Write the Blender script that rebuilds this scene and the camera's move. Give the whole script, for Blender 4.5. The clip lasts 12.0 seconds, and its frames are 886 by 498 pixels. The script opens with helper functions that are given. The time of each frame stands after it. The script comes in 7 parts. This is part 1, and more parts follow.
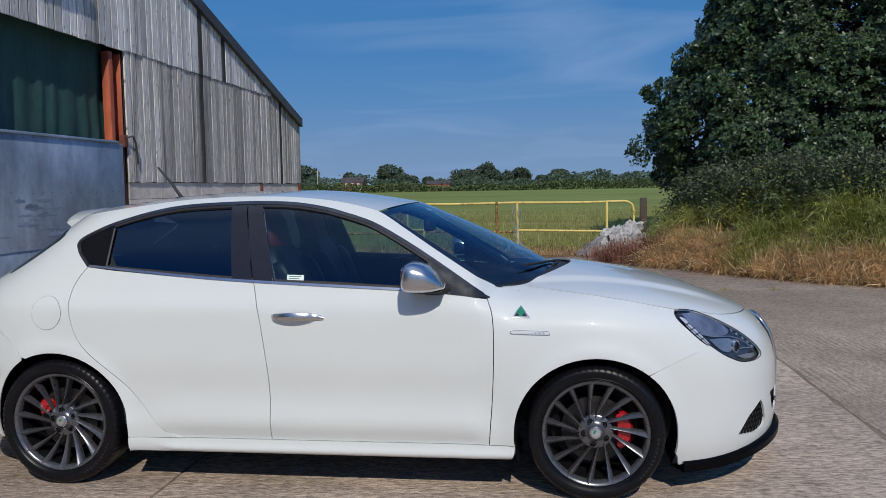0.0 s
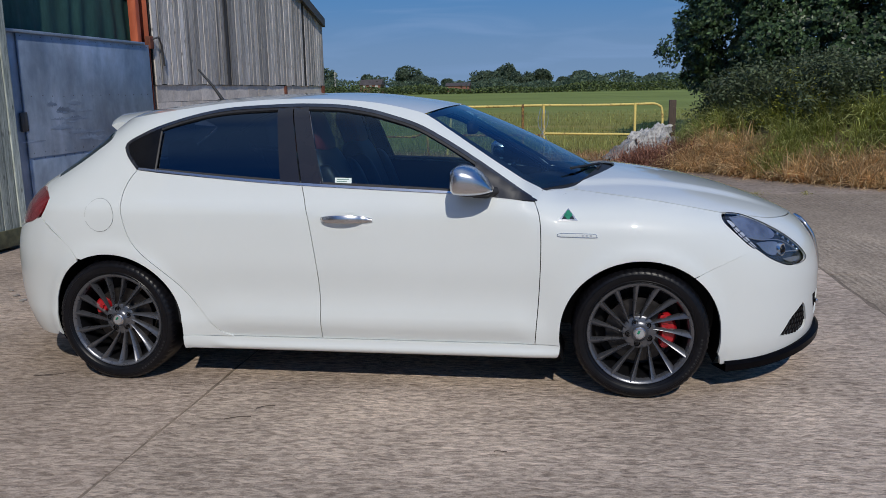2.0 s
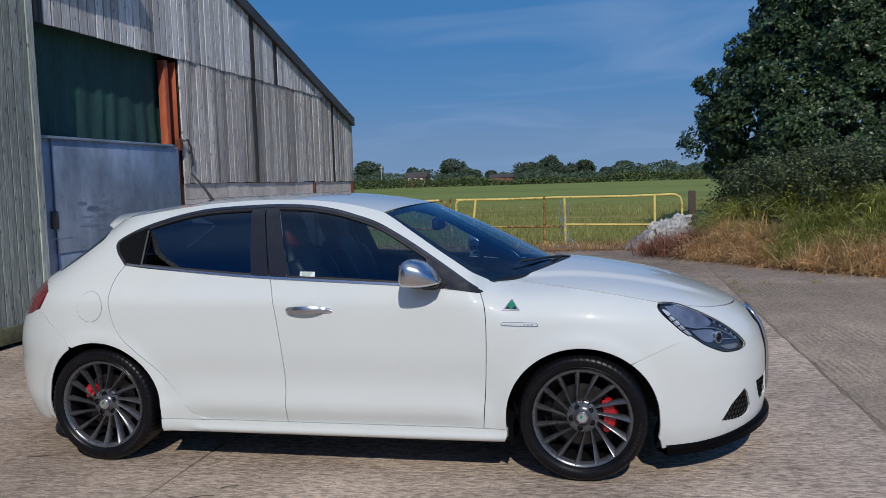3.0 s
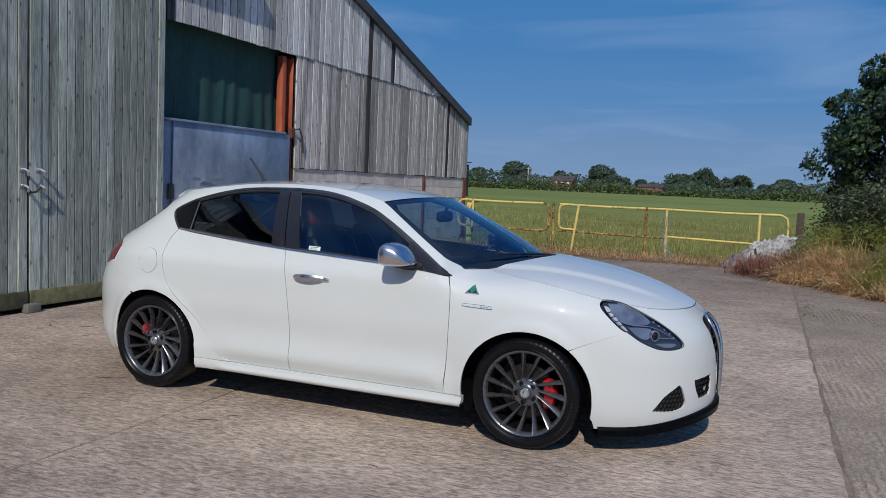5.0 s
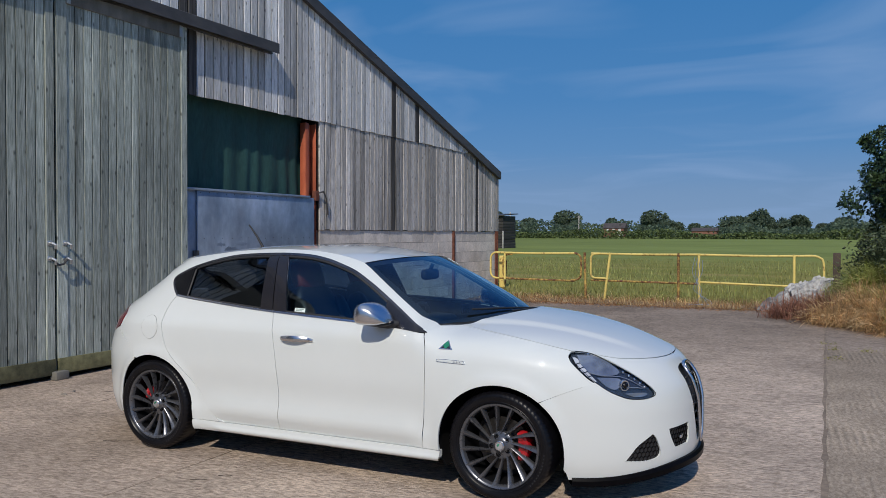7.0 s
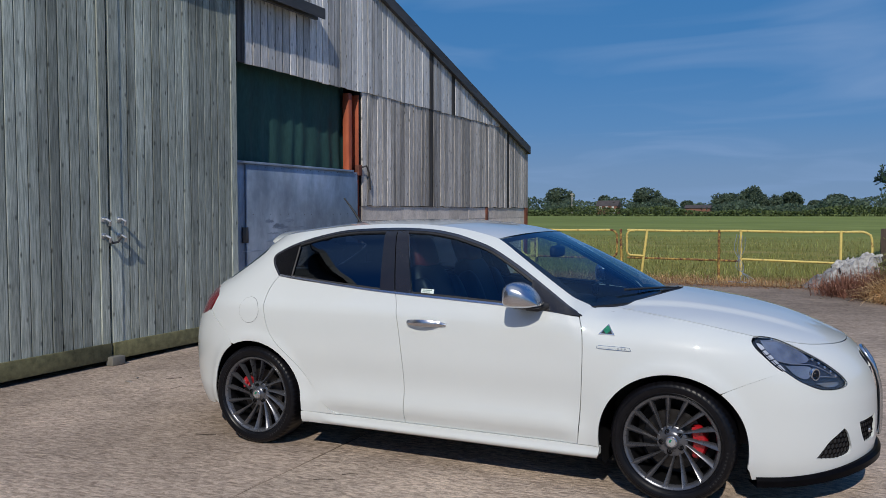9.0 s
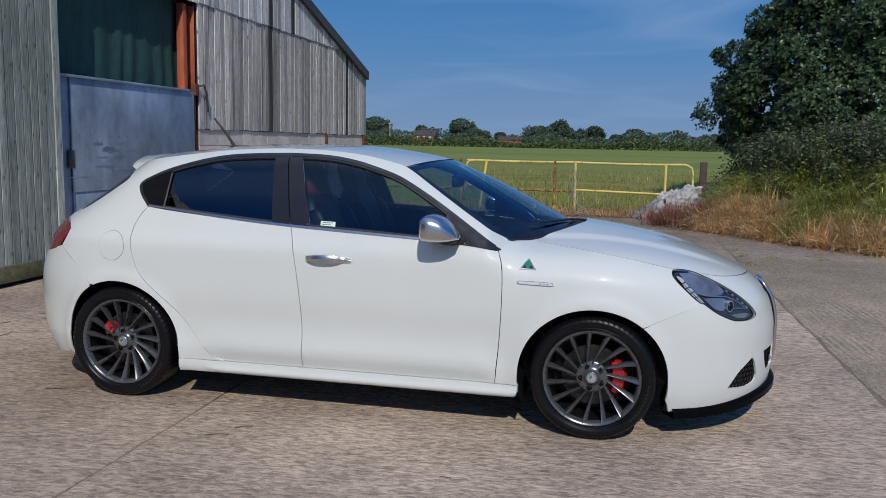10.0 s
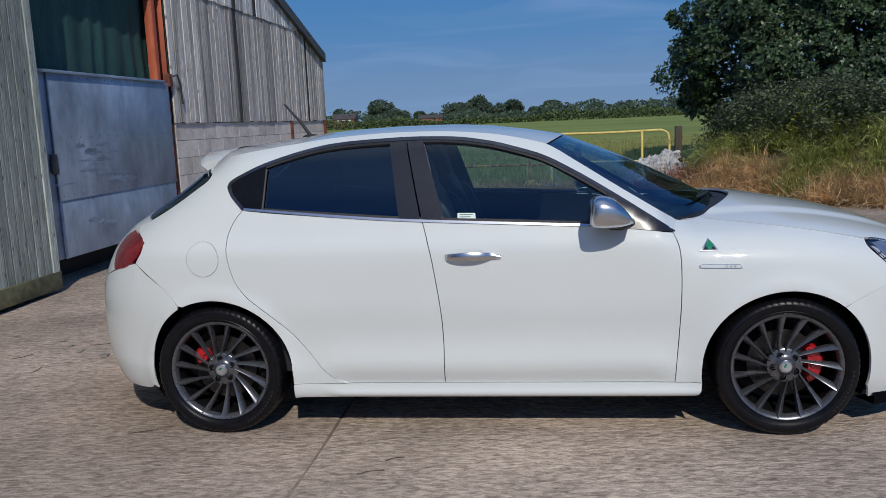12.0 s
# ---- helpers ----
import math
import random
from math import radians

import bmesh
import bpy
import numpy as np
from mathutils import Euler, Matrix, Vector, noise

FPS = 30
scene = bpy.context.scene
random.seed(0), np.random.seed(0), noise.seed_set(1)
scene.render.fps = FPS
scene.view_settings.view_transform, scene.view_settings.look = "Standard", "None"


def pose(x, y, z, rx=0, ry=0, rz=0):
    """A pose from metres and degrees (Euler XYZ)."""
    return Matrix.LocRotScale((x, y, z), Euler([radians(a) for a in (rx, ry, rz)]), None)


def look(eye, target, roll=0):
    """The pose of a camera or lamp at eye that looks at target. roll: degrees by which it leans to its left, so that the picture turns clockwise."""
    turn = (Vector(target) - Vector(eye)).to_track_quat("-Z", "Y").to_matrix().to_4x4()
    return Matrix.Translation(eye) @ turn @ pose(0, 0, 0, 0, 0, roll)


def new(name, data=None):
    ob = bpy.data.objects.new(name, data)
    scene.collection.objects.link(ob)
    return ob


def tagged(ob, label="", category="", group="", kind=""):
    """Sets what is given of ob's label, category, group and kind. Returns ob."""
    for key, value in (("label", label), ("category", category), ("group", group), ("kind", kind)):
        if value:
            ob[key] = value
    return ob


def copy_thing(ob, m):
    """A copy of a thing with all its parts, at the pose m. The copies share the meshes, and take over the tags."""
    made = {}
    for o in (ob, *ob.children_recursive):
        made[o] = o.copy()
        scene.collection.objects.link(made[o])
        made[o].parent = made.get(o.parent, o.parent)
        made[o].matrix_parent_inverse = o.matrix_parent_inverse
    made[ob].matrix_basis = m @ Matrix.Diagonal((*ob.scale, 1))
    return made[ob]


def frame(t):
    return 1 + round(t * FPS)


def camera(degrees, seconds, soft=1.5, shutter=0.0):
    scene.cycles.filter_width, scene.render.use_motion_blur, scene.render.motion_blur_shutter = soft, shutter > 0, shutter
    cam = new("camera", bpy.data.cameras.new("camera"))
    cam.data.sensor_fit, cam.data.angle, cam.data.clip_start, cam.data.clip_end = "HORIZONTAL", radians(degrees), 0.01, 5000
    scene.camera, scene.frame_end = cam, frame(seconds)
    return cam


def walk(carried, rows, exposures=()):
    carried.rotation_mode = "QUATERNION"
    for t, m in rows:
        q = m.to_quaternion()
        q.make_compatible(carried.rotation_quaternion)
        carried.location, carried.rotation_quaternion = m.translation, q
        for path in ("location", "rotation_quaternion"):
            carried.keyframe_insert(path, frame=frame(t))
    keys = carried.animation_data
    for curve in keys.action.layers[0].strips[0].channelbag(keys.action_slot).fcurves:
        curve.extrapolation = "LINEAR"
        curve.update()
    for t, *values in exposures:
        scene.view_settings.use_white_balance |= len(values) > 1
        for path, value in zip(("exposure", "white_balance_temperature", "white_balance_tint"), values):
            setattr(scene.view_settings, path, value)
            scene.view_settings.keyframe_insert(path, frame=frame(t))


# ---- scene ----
from mathutils.geometry import delaunay_2d_cdt
cam = camera(56.6, 12.0, soft=0.65)
PATH = [
    (0, (1.133, -4.604, 1.452), (0.866, -2.627, 1.303), -1.0),
    (0.5, (1.016, -4.628, 1.471), (0.901, -2.637, 1.314), -0.5),
    (1, (0.947, -4.645, 1.456), (0.68, -2.685, 1.162), -1.4),
    (1.5, (0.914, -4.652, 1.44), (0.481, -2.734, 1.076), -2.1),
    (2, (1.002, -4.65, 1.453), (0.691, -2.711, 1.074), -1.1),
    (2.5, (1.23, -4.725, 1.472), (0.943, -2.756, 1.269), -1.3),
    (3, (1.512, -4.855, 1.488), (1.09, -2.906, 1.328), -1.8),
    (3.5, (1.748, -5.049, 1.469), (1.267, -3.113, 1.329), -0.9),
    (3.7, (1.845, -5.1, 1.486), (1.342, -3.171, 1.333), 0.2),
    (5.3, (2.728, -5.281, 1.479), (1.957, -3.443, 1.32), 2.5),
    (5.5, (2.814, -5.303, 1.503), (2.049, -3.462, 1.349), 2.4),
    (6, (3.005, -5.265, 1.53), (2.233, -3.42, 1.483), 2.5),
    (6.5, (3.113, -5.164, 1.511), (2.329, -3.325, 1.464), 1.2),
    (7, (3.085, -5.199, 1.529), (2.206, -3.403, 1.493), 0.1),
    (7.5, (2.883, -5.27, 1.53), (1.95, -3.501, 1.547), 0.4),
    (7.7, (2.776, -5.298, 1.533), (1.829, -3.537, 1.551), 0.5),
    (9.3, (1.85, -5.059, 1.493), (1.082, -3.218, 1.361), -0.1),
    (9.5, (1.717, -5.024, 1.506), (1.13, -3.119, 1.341), 0.5),
    (10, (1.445, -4.927, 1.475), (1.016, -2.991, 1.218), 1.1),
    (10.5, (1.156, -4.758, 1.476), (0.732, -2.822, 1.209), 0.5),
    (11, (0.902, -4.678, 1.475), (0.521, -2.732, 1.208), 0.6),
    (11.5, (0.573, -4.634, 1.477), (0.347, -2.666, 1.196), -0.5),
    (12, (0.266, -4.554, 1.466), (0.017, -2.593, 1.16), -2.5),
]
walk(cam, [(t, look(eye, target, roll)) for t, eye, target, roll in PATH], [(0, .06, 6470, 10), (1.0, -.01, 6480, 10), (1.5, -.01, 6450, 10), (2.5, -.06, 6400, 10), (3.5, .03, 6430, 10), (5.5, .04, 6520, 10), (6.5, .08, 6600, 10), (7.5, .12, 6660, 10), (9.5, .0, 6480, 10), (10.5, -.01, 6400, 10), (11, -.01, 6350, 10), (11.5, -.03, 6350, 10), (12, -.04, 6350, 10)])

SUN_STRENGTH, SKY_STRENGTH = 2.5, .055

# ---- world, sun ----
SUN = Vector((.35, -1.17, 1.0)).normalized()
world = bpy.data.worlds.new("sky")
scene.world = world
world.use_nodes = True
wn, wl = world.node_tree.nodes, world.node_tree.links
wn.clear()
sky = wn.new("ShaderNodeTexSky")
sky.sky_type, sky.sun_disc = "NISHITA", False
sky.sun_elevation, sky.sun_rotation = math.asin(SUN.z), math.atan2(SUN.x, SUN.y)
sky.air_density, sky.dust_density, sky.ozone_density, sky.altitude = 1.0, 0.2, 4.0, 50
geo = wn.new("ShaderNodeTexCoord")
sep = wn.new("ShaderNodeSeparateXYZ")
wl.new(geo.outputs["Generated"], sep.inputs[0])
lift = wn.new("ShaderNodeMath"); lift.operation = "ADD"; lift.inputs[1].default_value = .12
wl.new(sep.outputs["Z"], lift.inputs[0])
flat = wn.new("ShaderNodeVectorMath"); flat.operation = "DIVIDE"
wl.new(geo.outputs["Generated"], flat.inputs[0]); wl.new(lift.outputs[0], flat.inputs[1])
turn = wn.new("ShaderNodeMapping"); turn.inputs["Rotation"].default_value = (0, 0, radians(28)); turn.inputs["Scale"].default_value = (.70, .95, 0)
wl.new(flat.outputs[0], turn.inputs["Vector"])
wisp = wn.new("ShaderNodeTexNoise"); wisp.inputs["Scale"].default_value = 1.15; wisp.inputs["Detail"].default_value = 4.0; wisp.inputs["Roughness"].default_value = .46; wisp.inputs["Distortion"].default_value = .9
wl.new(turn.outputs[0], wisp.inputs["Vector"])
cover = wn.new("ShaderNodeMapRange"); cover.inputs["From Min"].default_value, cover.inputs["From Max"].default_value = .47, .75
cover.inputs["To Max"].default_value = .68
wl.new(wisp.outputs["Fac"], cover.inputs["Value"])
weak = wn.new("ShaderNodeVectorMath"); weak.operation = "SCALE"; weak.inputs["Scale"].default_value = SKY_STRENGTH
wl.new(sky.outputs[0], weak.inputs[0])
blue = wn.new("ShaderNodeValToRGB")
for pos, col in ((.0, (.185, .295, .475)), (1.0, (.36, .44, .58)), (.05, (.154, .272, .47)), (.10, (.096, .238, .48)), (.16, (.064, .207, .462)), (.27, (.042, .178, .432)), (.5, (.014, .10, .37)), (.8, (.07, .16, .40))):
    el = blue.color_ramp.elements[0] if pos == 0 else (blue.color_ramp.elements[-1] if pos == 1 else blue.color_ramp.elements.new(pos))
    el.position, el.color = pos, (*col, 1)
wl.new(sep.outputs["Z"], blue.inputs["Fac"])
haze = wn.new("ShaderNodeMixRGB"); haze.inputs["Fac"].default_value = .985
wl.new(weak.outputs[0], haze.inputs["Color1"]); wl.new(blue.outputs[0], haze.inputs["Color2"])
cloud = wn.new("ShaderNodeMixRGB"); cloud.inputs["Color2"].default_value = (.21, .335, .565, 1)
wl.new(cover.outputs[0], cloud.inputs["Fac"]); wl.new(haze.outputs[0], cloud.inputs["Color1"])
back = wn.new("ShaderNodeBackground"); back.inputs["Strength"].default_value = 1.0
wl.new(cloud.outputs[0], back.inputs["Color"])
wout = wn.new("ShaderNodeOutputWorld"); wl.new(back.outputs[0], wout.inputs[0])
lamp = bpy.data.lights.new("sun", "SUN")
lamp.energy, lamp.angle, lamp.color = SUN_STRENGTH, radians(.55), (1.0, .94, .84)
sun = new("sun", lamp)
sun.matrix_world = look(tuple(SUN * 50), (0, 0, 0))


# ---- materials ----
def material(name, c1, c2, scale=8.0, rough=.7, bump=.0, depth=.004, stretch=(1, 1, 1), metal=0.0, big=.25, big_scale=.12, vary=0.0,
             coat=0.0, spec=.5, island=False, detail=6, sheen_rough=.15, lo=.32, hi=.70, knots=0.0, blotch=0.0, blotch_scale=.9, nrough=.62, streak=0.0):
    m = bpy.data.materials.new(name)
    m.use_nodes = True
    n, l = m.node_tree.nodes, m.node_tree.links
    p = n["Principled BSDF"]
    co = n.new("ShaderNodeTexCoord")
    mp = n.new("ShaderNodeMapping"); mp.inputs["Scale"].default_value = stretch
    l.new(co.outputs["Object"], mp.inputs["Vector"])
    info = n.new("ShaderNodeObjectInfo")
    seed = n.new("ShaderNodeMath"); seed.operation = "MULTIPLY"; seed.inputs[1].default_value = 40
    if island:
        isl = n.new("ShaderNodeNewGeometry"); rnd = isl.outputs["Random Per Island"]
    else:
        rnd = info.outputs["Random"]
    l.new(rnd, seed.inputs[0])
    fine = n.new("ShaderNodeTexNoise"); fine.noise_dimensions = "4D"
    fine.inputs["Scale"].default_value, fine.inputs["Detail"].default_value, fine.inputs["Roughness"].default_value = scale, detail, nrough
    l.new(mp.outputs[0], fine.inputs["Vector"]); l.new(seed.outputs[0], fine.inputs["W"])
    ramp = n.new("ShaderNodeValToRGB")
    ramp.color_ramp.elements[0].position, ramp.color_ramp.elements[1].position = lo, hi
    ramp.color_ramp.elements[0].color, ramp.color_ramp.elements[1].color = (*c1, 1), (*c2, 1)
    l.new(fine.outputs["Fac"], ramp.inputs["Fac"])
    wide = n.new("ShaderNodeTexNoise"); wide.noise_dimensions = "4D"
    wide.inputs["Scale"].default_value, wide.inputs["Detail"].default_value = scale * big_scale, 4
    l.new(mp.outputs[0], wide.inputs["Vector"]); l.new(seed.outputs[0], wide.inputs["W"])
    mr = n.new("ShaderNodeMapRange")
    mr.inputs["From Min"].default_value, mr.inputs["From Max"].default_value = .3, .7
    mr.inputs["To Min"].default_value, mr.inputs["To Max"].default_value = 1 - big, 1 + big
    l.new(wide.outputs["Fac"], mr.inputs["Value"])
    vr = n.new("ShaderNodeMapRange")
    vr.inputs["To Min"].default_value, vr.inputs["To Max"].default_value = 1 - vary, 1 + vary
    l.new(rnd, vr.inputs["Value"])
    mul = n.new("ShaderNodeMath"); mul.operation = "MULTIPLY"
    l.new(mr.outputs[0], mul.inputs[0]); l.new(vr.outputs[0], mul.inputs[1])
    if knots:
        ks = n.new("ShaderNodeSeparateXYZ"); l.new(co.outputs["Object"], ks.inputs[0])
        kc = n.new("ShaderNodeCombineXYZ"); l.new(ks.outputs["Y"], kc.inputs[0]); l.new(ks.outputs["Z"], kc.inputs[1])
        km = n.new("ShaderNodeMapping"); km.inputs["Scale"].default_value = (5.2, 2.3, 1)
        l.new(kc.outputs[0], km.inputs["Vector"])
        vo = n.new("ShaderNodeTexVoronoi"); vo.voronoi_dimensions = "2D"; vo.inputs["Scale"].default_value = 1.0
        l.new(km.outputs[0], vo.inputs["Vector"])
        kr = n.new("ShaderNodeMapRange")
        kr.inputs["From Min"].default_value, kr.inputs["From Max"].default_value = .022, .075
        kr.inputs["To Min"].default_value, kr.inputs["To Max"].default_value = 1 - knots, 1.0
        l.new(vo.outputs["Distance"], kr.inputs["Value"])
        m2 = n.new("ShaderNodeMath"); m2.operation = "MULTIPLY"
        l.new(mul.outputs[0], m2.inputs[0]); l.new(kr.outputs[0], m2.inputs[1])
        mul = m2
    if blotch:
        bn = n.new("ShaderNodeTexNoise"); bn.inputs["Scale"].default_value, bn.inputs["Detail"].default_value = blotch_scale, 7
        bn.inputs["Roughness"].default_value, bn.inputs["Distortion"].default_value = .66, .4
        l.new(co.outputs["Object"], bn.inputs["Vector"])
        br = n.new("ShaderNodeMapRange")
        br.inputs["From Min"].default_value, br.inputs["From Max"].default_value = .40, .62
        br.inputs["To Min"].default_value, br.inputs["To Max"].default_value = 1 - blotch, 1 + blotch * .6
        l.new(bn.outputs["Fac"], br.inputs["Value"])
        m3 = n.new("ShaderNodeMath"); m3.operation = "MULTIPLY"
        l.new(mul.outputs[0], m3.inputs[0]); l.new(br.outputs[0], m3.inputs[1])
        mul = m3
    if streak:
        sm = n.new("ShaderNodeMapping"); sm.inputs["Scale"].default_value = (4, 4, .16)
        l.new(co.outputs["Object"], sm.inputs["Vector"])
        sn = n.new("ShaderNodeTexNoise"); sn.inputs["Scale"].default_value, sn.inputs["Detail"].default_value, sn.inputs["Roughness"].default_value = 1.2, 5, .6
        l.new(sm.outputs[0], sn.inputs["Vector"])
        sr = n.new("ShaderNodeMapRange")
        sr.inputs["From Min"].default_value, sr.inputs["From Max"].default_value = .58, .70
        sr.inputs["To Min"].default_value, sr.inputs["To Max"].default_value = 1.0, 1 - streak
        l.new(sn.outputs["Fac"], sr.inputs["Value"])
        m4 = n.new("ShaderNodeMath"); m4.operation = "MULTIPLY"
        l.new(mul.outputs[0], m4.inputs[0]); l.new(sr.outputs[0], m4.inputs[1])
        mul = m4
    sc = n.new("ShaderNodeVectorMath"); sc.operation = "SCALE"
    l.new(ramp.outputs["Color"], sc.inputs[0]); l.new(mul.outputs[0], sc.inputs["Scale"])
    l.new(sc.outputs[0], p.inputs["Base Color"])
    rr = n.new("ShaderNodeMapRange")
    rr.inputs["To Min"].default_value, rr.inputs["To Max"].default_value = max(0, rough - sheen_rough * rough), min(1, rough + sheen_rough * rough)
    l.new(fine.outputs["Fac"], rr.inputs["Value"]); l.new(rr.outputs[0], p.inputs["Roughness"])
    p.inputs["Metallic"].default_value, p.inputs["Coat Weight"].default_value, p.inputs["Specular IOR Level"].default_value = metal, coat, spec
    p.inputs["Coat Roughness"].default_value = .025
    if bump:
        b = n.new("ShaderNodeBump"); b.inputs["Strength"].default_value, b.inputs["Distance"].default_value = bump, depth
        l.new(fine.outputs["Fac"], b.inputs["Height"]); l.new(b.outputs[0], p.inputs["Normal"])
    return m


def concrete(name, dark, pale, turn, brush, bump, ribs=0.0, stain=.16):
    """Brushed concrete: strokes along a direction in degrees, grit, dark pits, wide stains and, for some slabs, raked ribs."""
    m = bpy.data.materials.new(name)
    m.use_nodes = True
    n, l = m.node_tree.nodes, m.node_tree.links
    p = n["Principled BSDF"]
    co = n.new("ShaderNodeTexCoord")

    def noise_at(scale, detail, rough, stretch=(1, 1, 1), angle=0.0, twist=0.0):
        mp = n.new("ShaderNodeMapping"); mp.vector_type = "TEXTURE"
        mp.inputs["Rotation"].default_value = (0, 0, radians(angle))
        mp.inputs["Scale"].default_value = stretch
        l.new(co.outputs["Object"], mp.inputs["Vector"])
        t = n.new("ShaderNodeTexNoise")
        t.inputs["Scale"].default_value, t.inputs["Detail"].default_value = scale, detail
        t.inputs["Roughness"].default_value, t.inputs["Distortion"].default_value = rough, twist
        l.new(mp.outputs[0], t.inputs["Vector"])
        return t.outputs["Fac"]

    def span(src, a, b, lo, hi):
        r = n.new("ShaderNodeMapRange")
        for key, v in (("From Min", a), ("From Max", b), ("To Min", lo), ("To Max", hi)):
            r.inputs[key].default_value = v
        l.new(src, r.inputs["Value"])
        return r.outputs[0]

    def calc(op, a, b):
        q = n.new("ShaderNodeMath"); q.operation = op
        for k, v in enumerate((a, b)):
            if isinstance(v, float):
                q.inputs[k].default_value = v
            else:
                l.new(v, q.inputs[k])
        return q.outputs[0]

    stroke = noise_at(1.0, 4, .60, (1 / brush[0], 1 / brush[1], .05), turn, .7)
    lump = noise_at(1.0, 3, .62, (1 / 20, 1 / 44, .03), turn, .5)
    grit = noise_at(120, 3, .7)
    pits = noise_at(1.0, 2, .5, (1 / 22, 1 / 40, .05), turn + 2, .3)
    wide = noise_at(.75, 7, .64, twist=.5)
    mid = noise_at(3.2, 5, .6, (1.6, 1, 1), turn)
    height = calc("ADD", calc("ADD", calc("MULTIPLY", stroke, .8), calc("MULTIPLY", lump, .6)), calc("MULTIPLY", grit, .35))
    if ribs:
        mp = n.new("ShaderNodeMapping"); mp.vector_type = "TEXTURE"; mp.inputs["Rotation"].default_value = (0, 0, radians(turn + 90))
        l.new(co.outputs["Object"], mp.inputs["Vector"])
        wv = n.new("ShaderNodeTexWave"); wv.bands_direction = "X"
        wv.inputs["Scale"].default_value, wv.inputs["Distortion"].default_value = 5.4, 1.1
        wv.inputs["Detail"].default_value, wv.inputs["Detail Scale"].default_value = 3.0, .6
        l.new(mp.outputs[0], wv.inputs["Vector"])
        patch = span(noise_at(.8, 3, .6, twist=.4), .45, .60, .05, 1.0)
        rib = calc("MULTIPLY", calc("MULTIPLY", calc("SUBTRACT", wv.outputs["Fac"], .5), patch), ribs)
        height = calc("ADD", height, calc("MULTIPLY", rib, 1.1))
        tone = calc("ADD", span(stroke, .36, .62, 0, 1), calc("MULTIPLY", rib, .55))
    else:
        tone = span(stroke, .35, .61, 0, 1)
    mix = n.new("ShaderNodeMixRGB")
    mix.inputs["Color1"].default_value, mix.inputs["Color2"].default_value = (*dark, 1), (*pale, 1)
    l.new(calc("ADD", calc("ADD", calc("MULTIPLY", tone, .34), calc("MULTIPLY", span(lump, .42, .58, 0, 1), .36)), calc("MULTIPLY", span(grit, .3, .7, 0, 1), .30)), mix.inputs["Fac"])
    k = calc("MULTIPLY", span(wide, .36, .64, 1 - stain, 1 + stain * .7), span(mid, .32, .68, .90, 1.09))
    k = calc("MULTIPLY", k, span(pits, .23, .33, .62, 1.0))
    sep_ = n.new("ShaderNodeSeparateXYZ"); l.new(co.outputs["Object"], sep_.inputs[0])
    # darker towards the field end of the yard, along an uneven edge
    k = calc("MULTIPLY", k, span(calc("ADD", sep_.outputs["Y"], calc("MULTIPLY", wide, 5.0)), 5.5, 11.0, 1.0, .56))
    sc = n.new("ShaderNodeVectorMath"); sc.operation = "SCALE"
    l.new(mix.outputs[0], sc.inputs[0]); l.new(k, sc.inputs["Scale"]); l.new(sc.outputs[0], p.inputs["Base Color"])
    p.inputs["Roughness"].default_value, p.inputs["Specular IOR Level"].default_value = .92, .22
    b = n.new("ShaderNodeBump"); b.inputs["Strength"].default_value, b.inputs["Distance"].default_value = bump, .012
    l.new(height, b.inputs["Height"]); l.new(b.outputs[0], p.inputs["Normal"])
    return m


def meadow():
    """Short green grass, with a margin of rank olive and brown grass next to the yard."""
    m = material("meadow", (.165, .208, .055), (.265, .312, .098), 1.4, .95, .6, .05, (.12, .55, 1), big=.22, big_scale=.07, spec=.05)
    n, l = m.node_tree.nodes, m.node_tree.links
    p = n["Principled BSDF"]
    green = p.inputs["Base Color"].links[0].from_socket
    co = n.new("ShaderNodeTexCoord")
    mp = n.new("ShaderNodeMapping"); mp.inputs["Scale"].default_value = (.22, .60, 1)
    l.new(co.outputs["Object"], mp.inputs["Vector"])
    tx = n.new("ShaderNodeTexNoise"); tx.inputs["Scale"].default_value, tx.inputs["Detail"].default_value, tx.inputs["Roughness"].default_value = 1.1, 8, .68
    l.new(mp.outputs[0], tx.inputs["Vector"])
    rank = n.new("ShaderNodeValToRGB")
    for pos, col in ((0, (.13, .155, .034)), (1, (.40, .31, .14)), (.42, (.215, .225, .058)), (.55, (.27, .26, .078)), (.66, (.34, .28, .11))):
        el = rank.color_ramp.elements[0] if pos == 0 else (rank.color_ramp.elements[-1] if pos == 1 else rank.color_ramp.elements.new(pos))
        el.position, el.color = pos, (*col, 1)
    l.new(tx.outputs["Fac"], rank.inputs["Fac"])
    sep_ = n.new("ShaderNodeSeparateXYZ"); l.new(co.outputs["Object"], sep_.inputs[0])
    wob = n.new("ShaderNodeMath"); wob.operation = "MULTIPLY_ADD"; wob.inputs[1].default_value = 26
    l.new(tx.outputs["Fac"], wob.inputs[0]); l.new(sep_.outputs["Y"], wob.inputs[2])
    edge = n.new("ShaderNodeMapRange"); edge.inputs["From Min"].default_value, edge.inputs["From Max"].default_value = 42, 62
    l.new(wob.outputs[0], edge.inputs["Value"])
    mx = n.new("ShaderNodeMixRGB")
    l.new(edge.outputs[0], mx.inputs["Fac"]); l.new(rank.outputs[0], mx.inputs["Color1"]); l.new(green, mx.inputs["Color2"])
    l.new(mx.outputs[0], p.inputs["Base Color"])
    return m


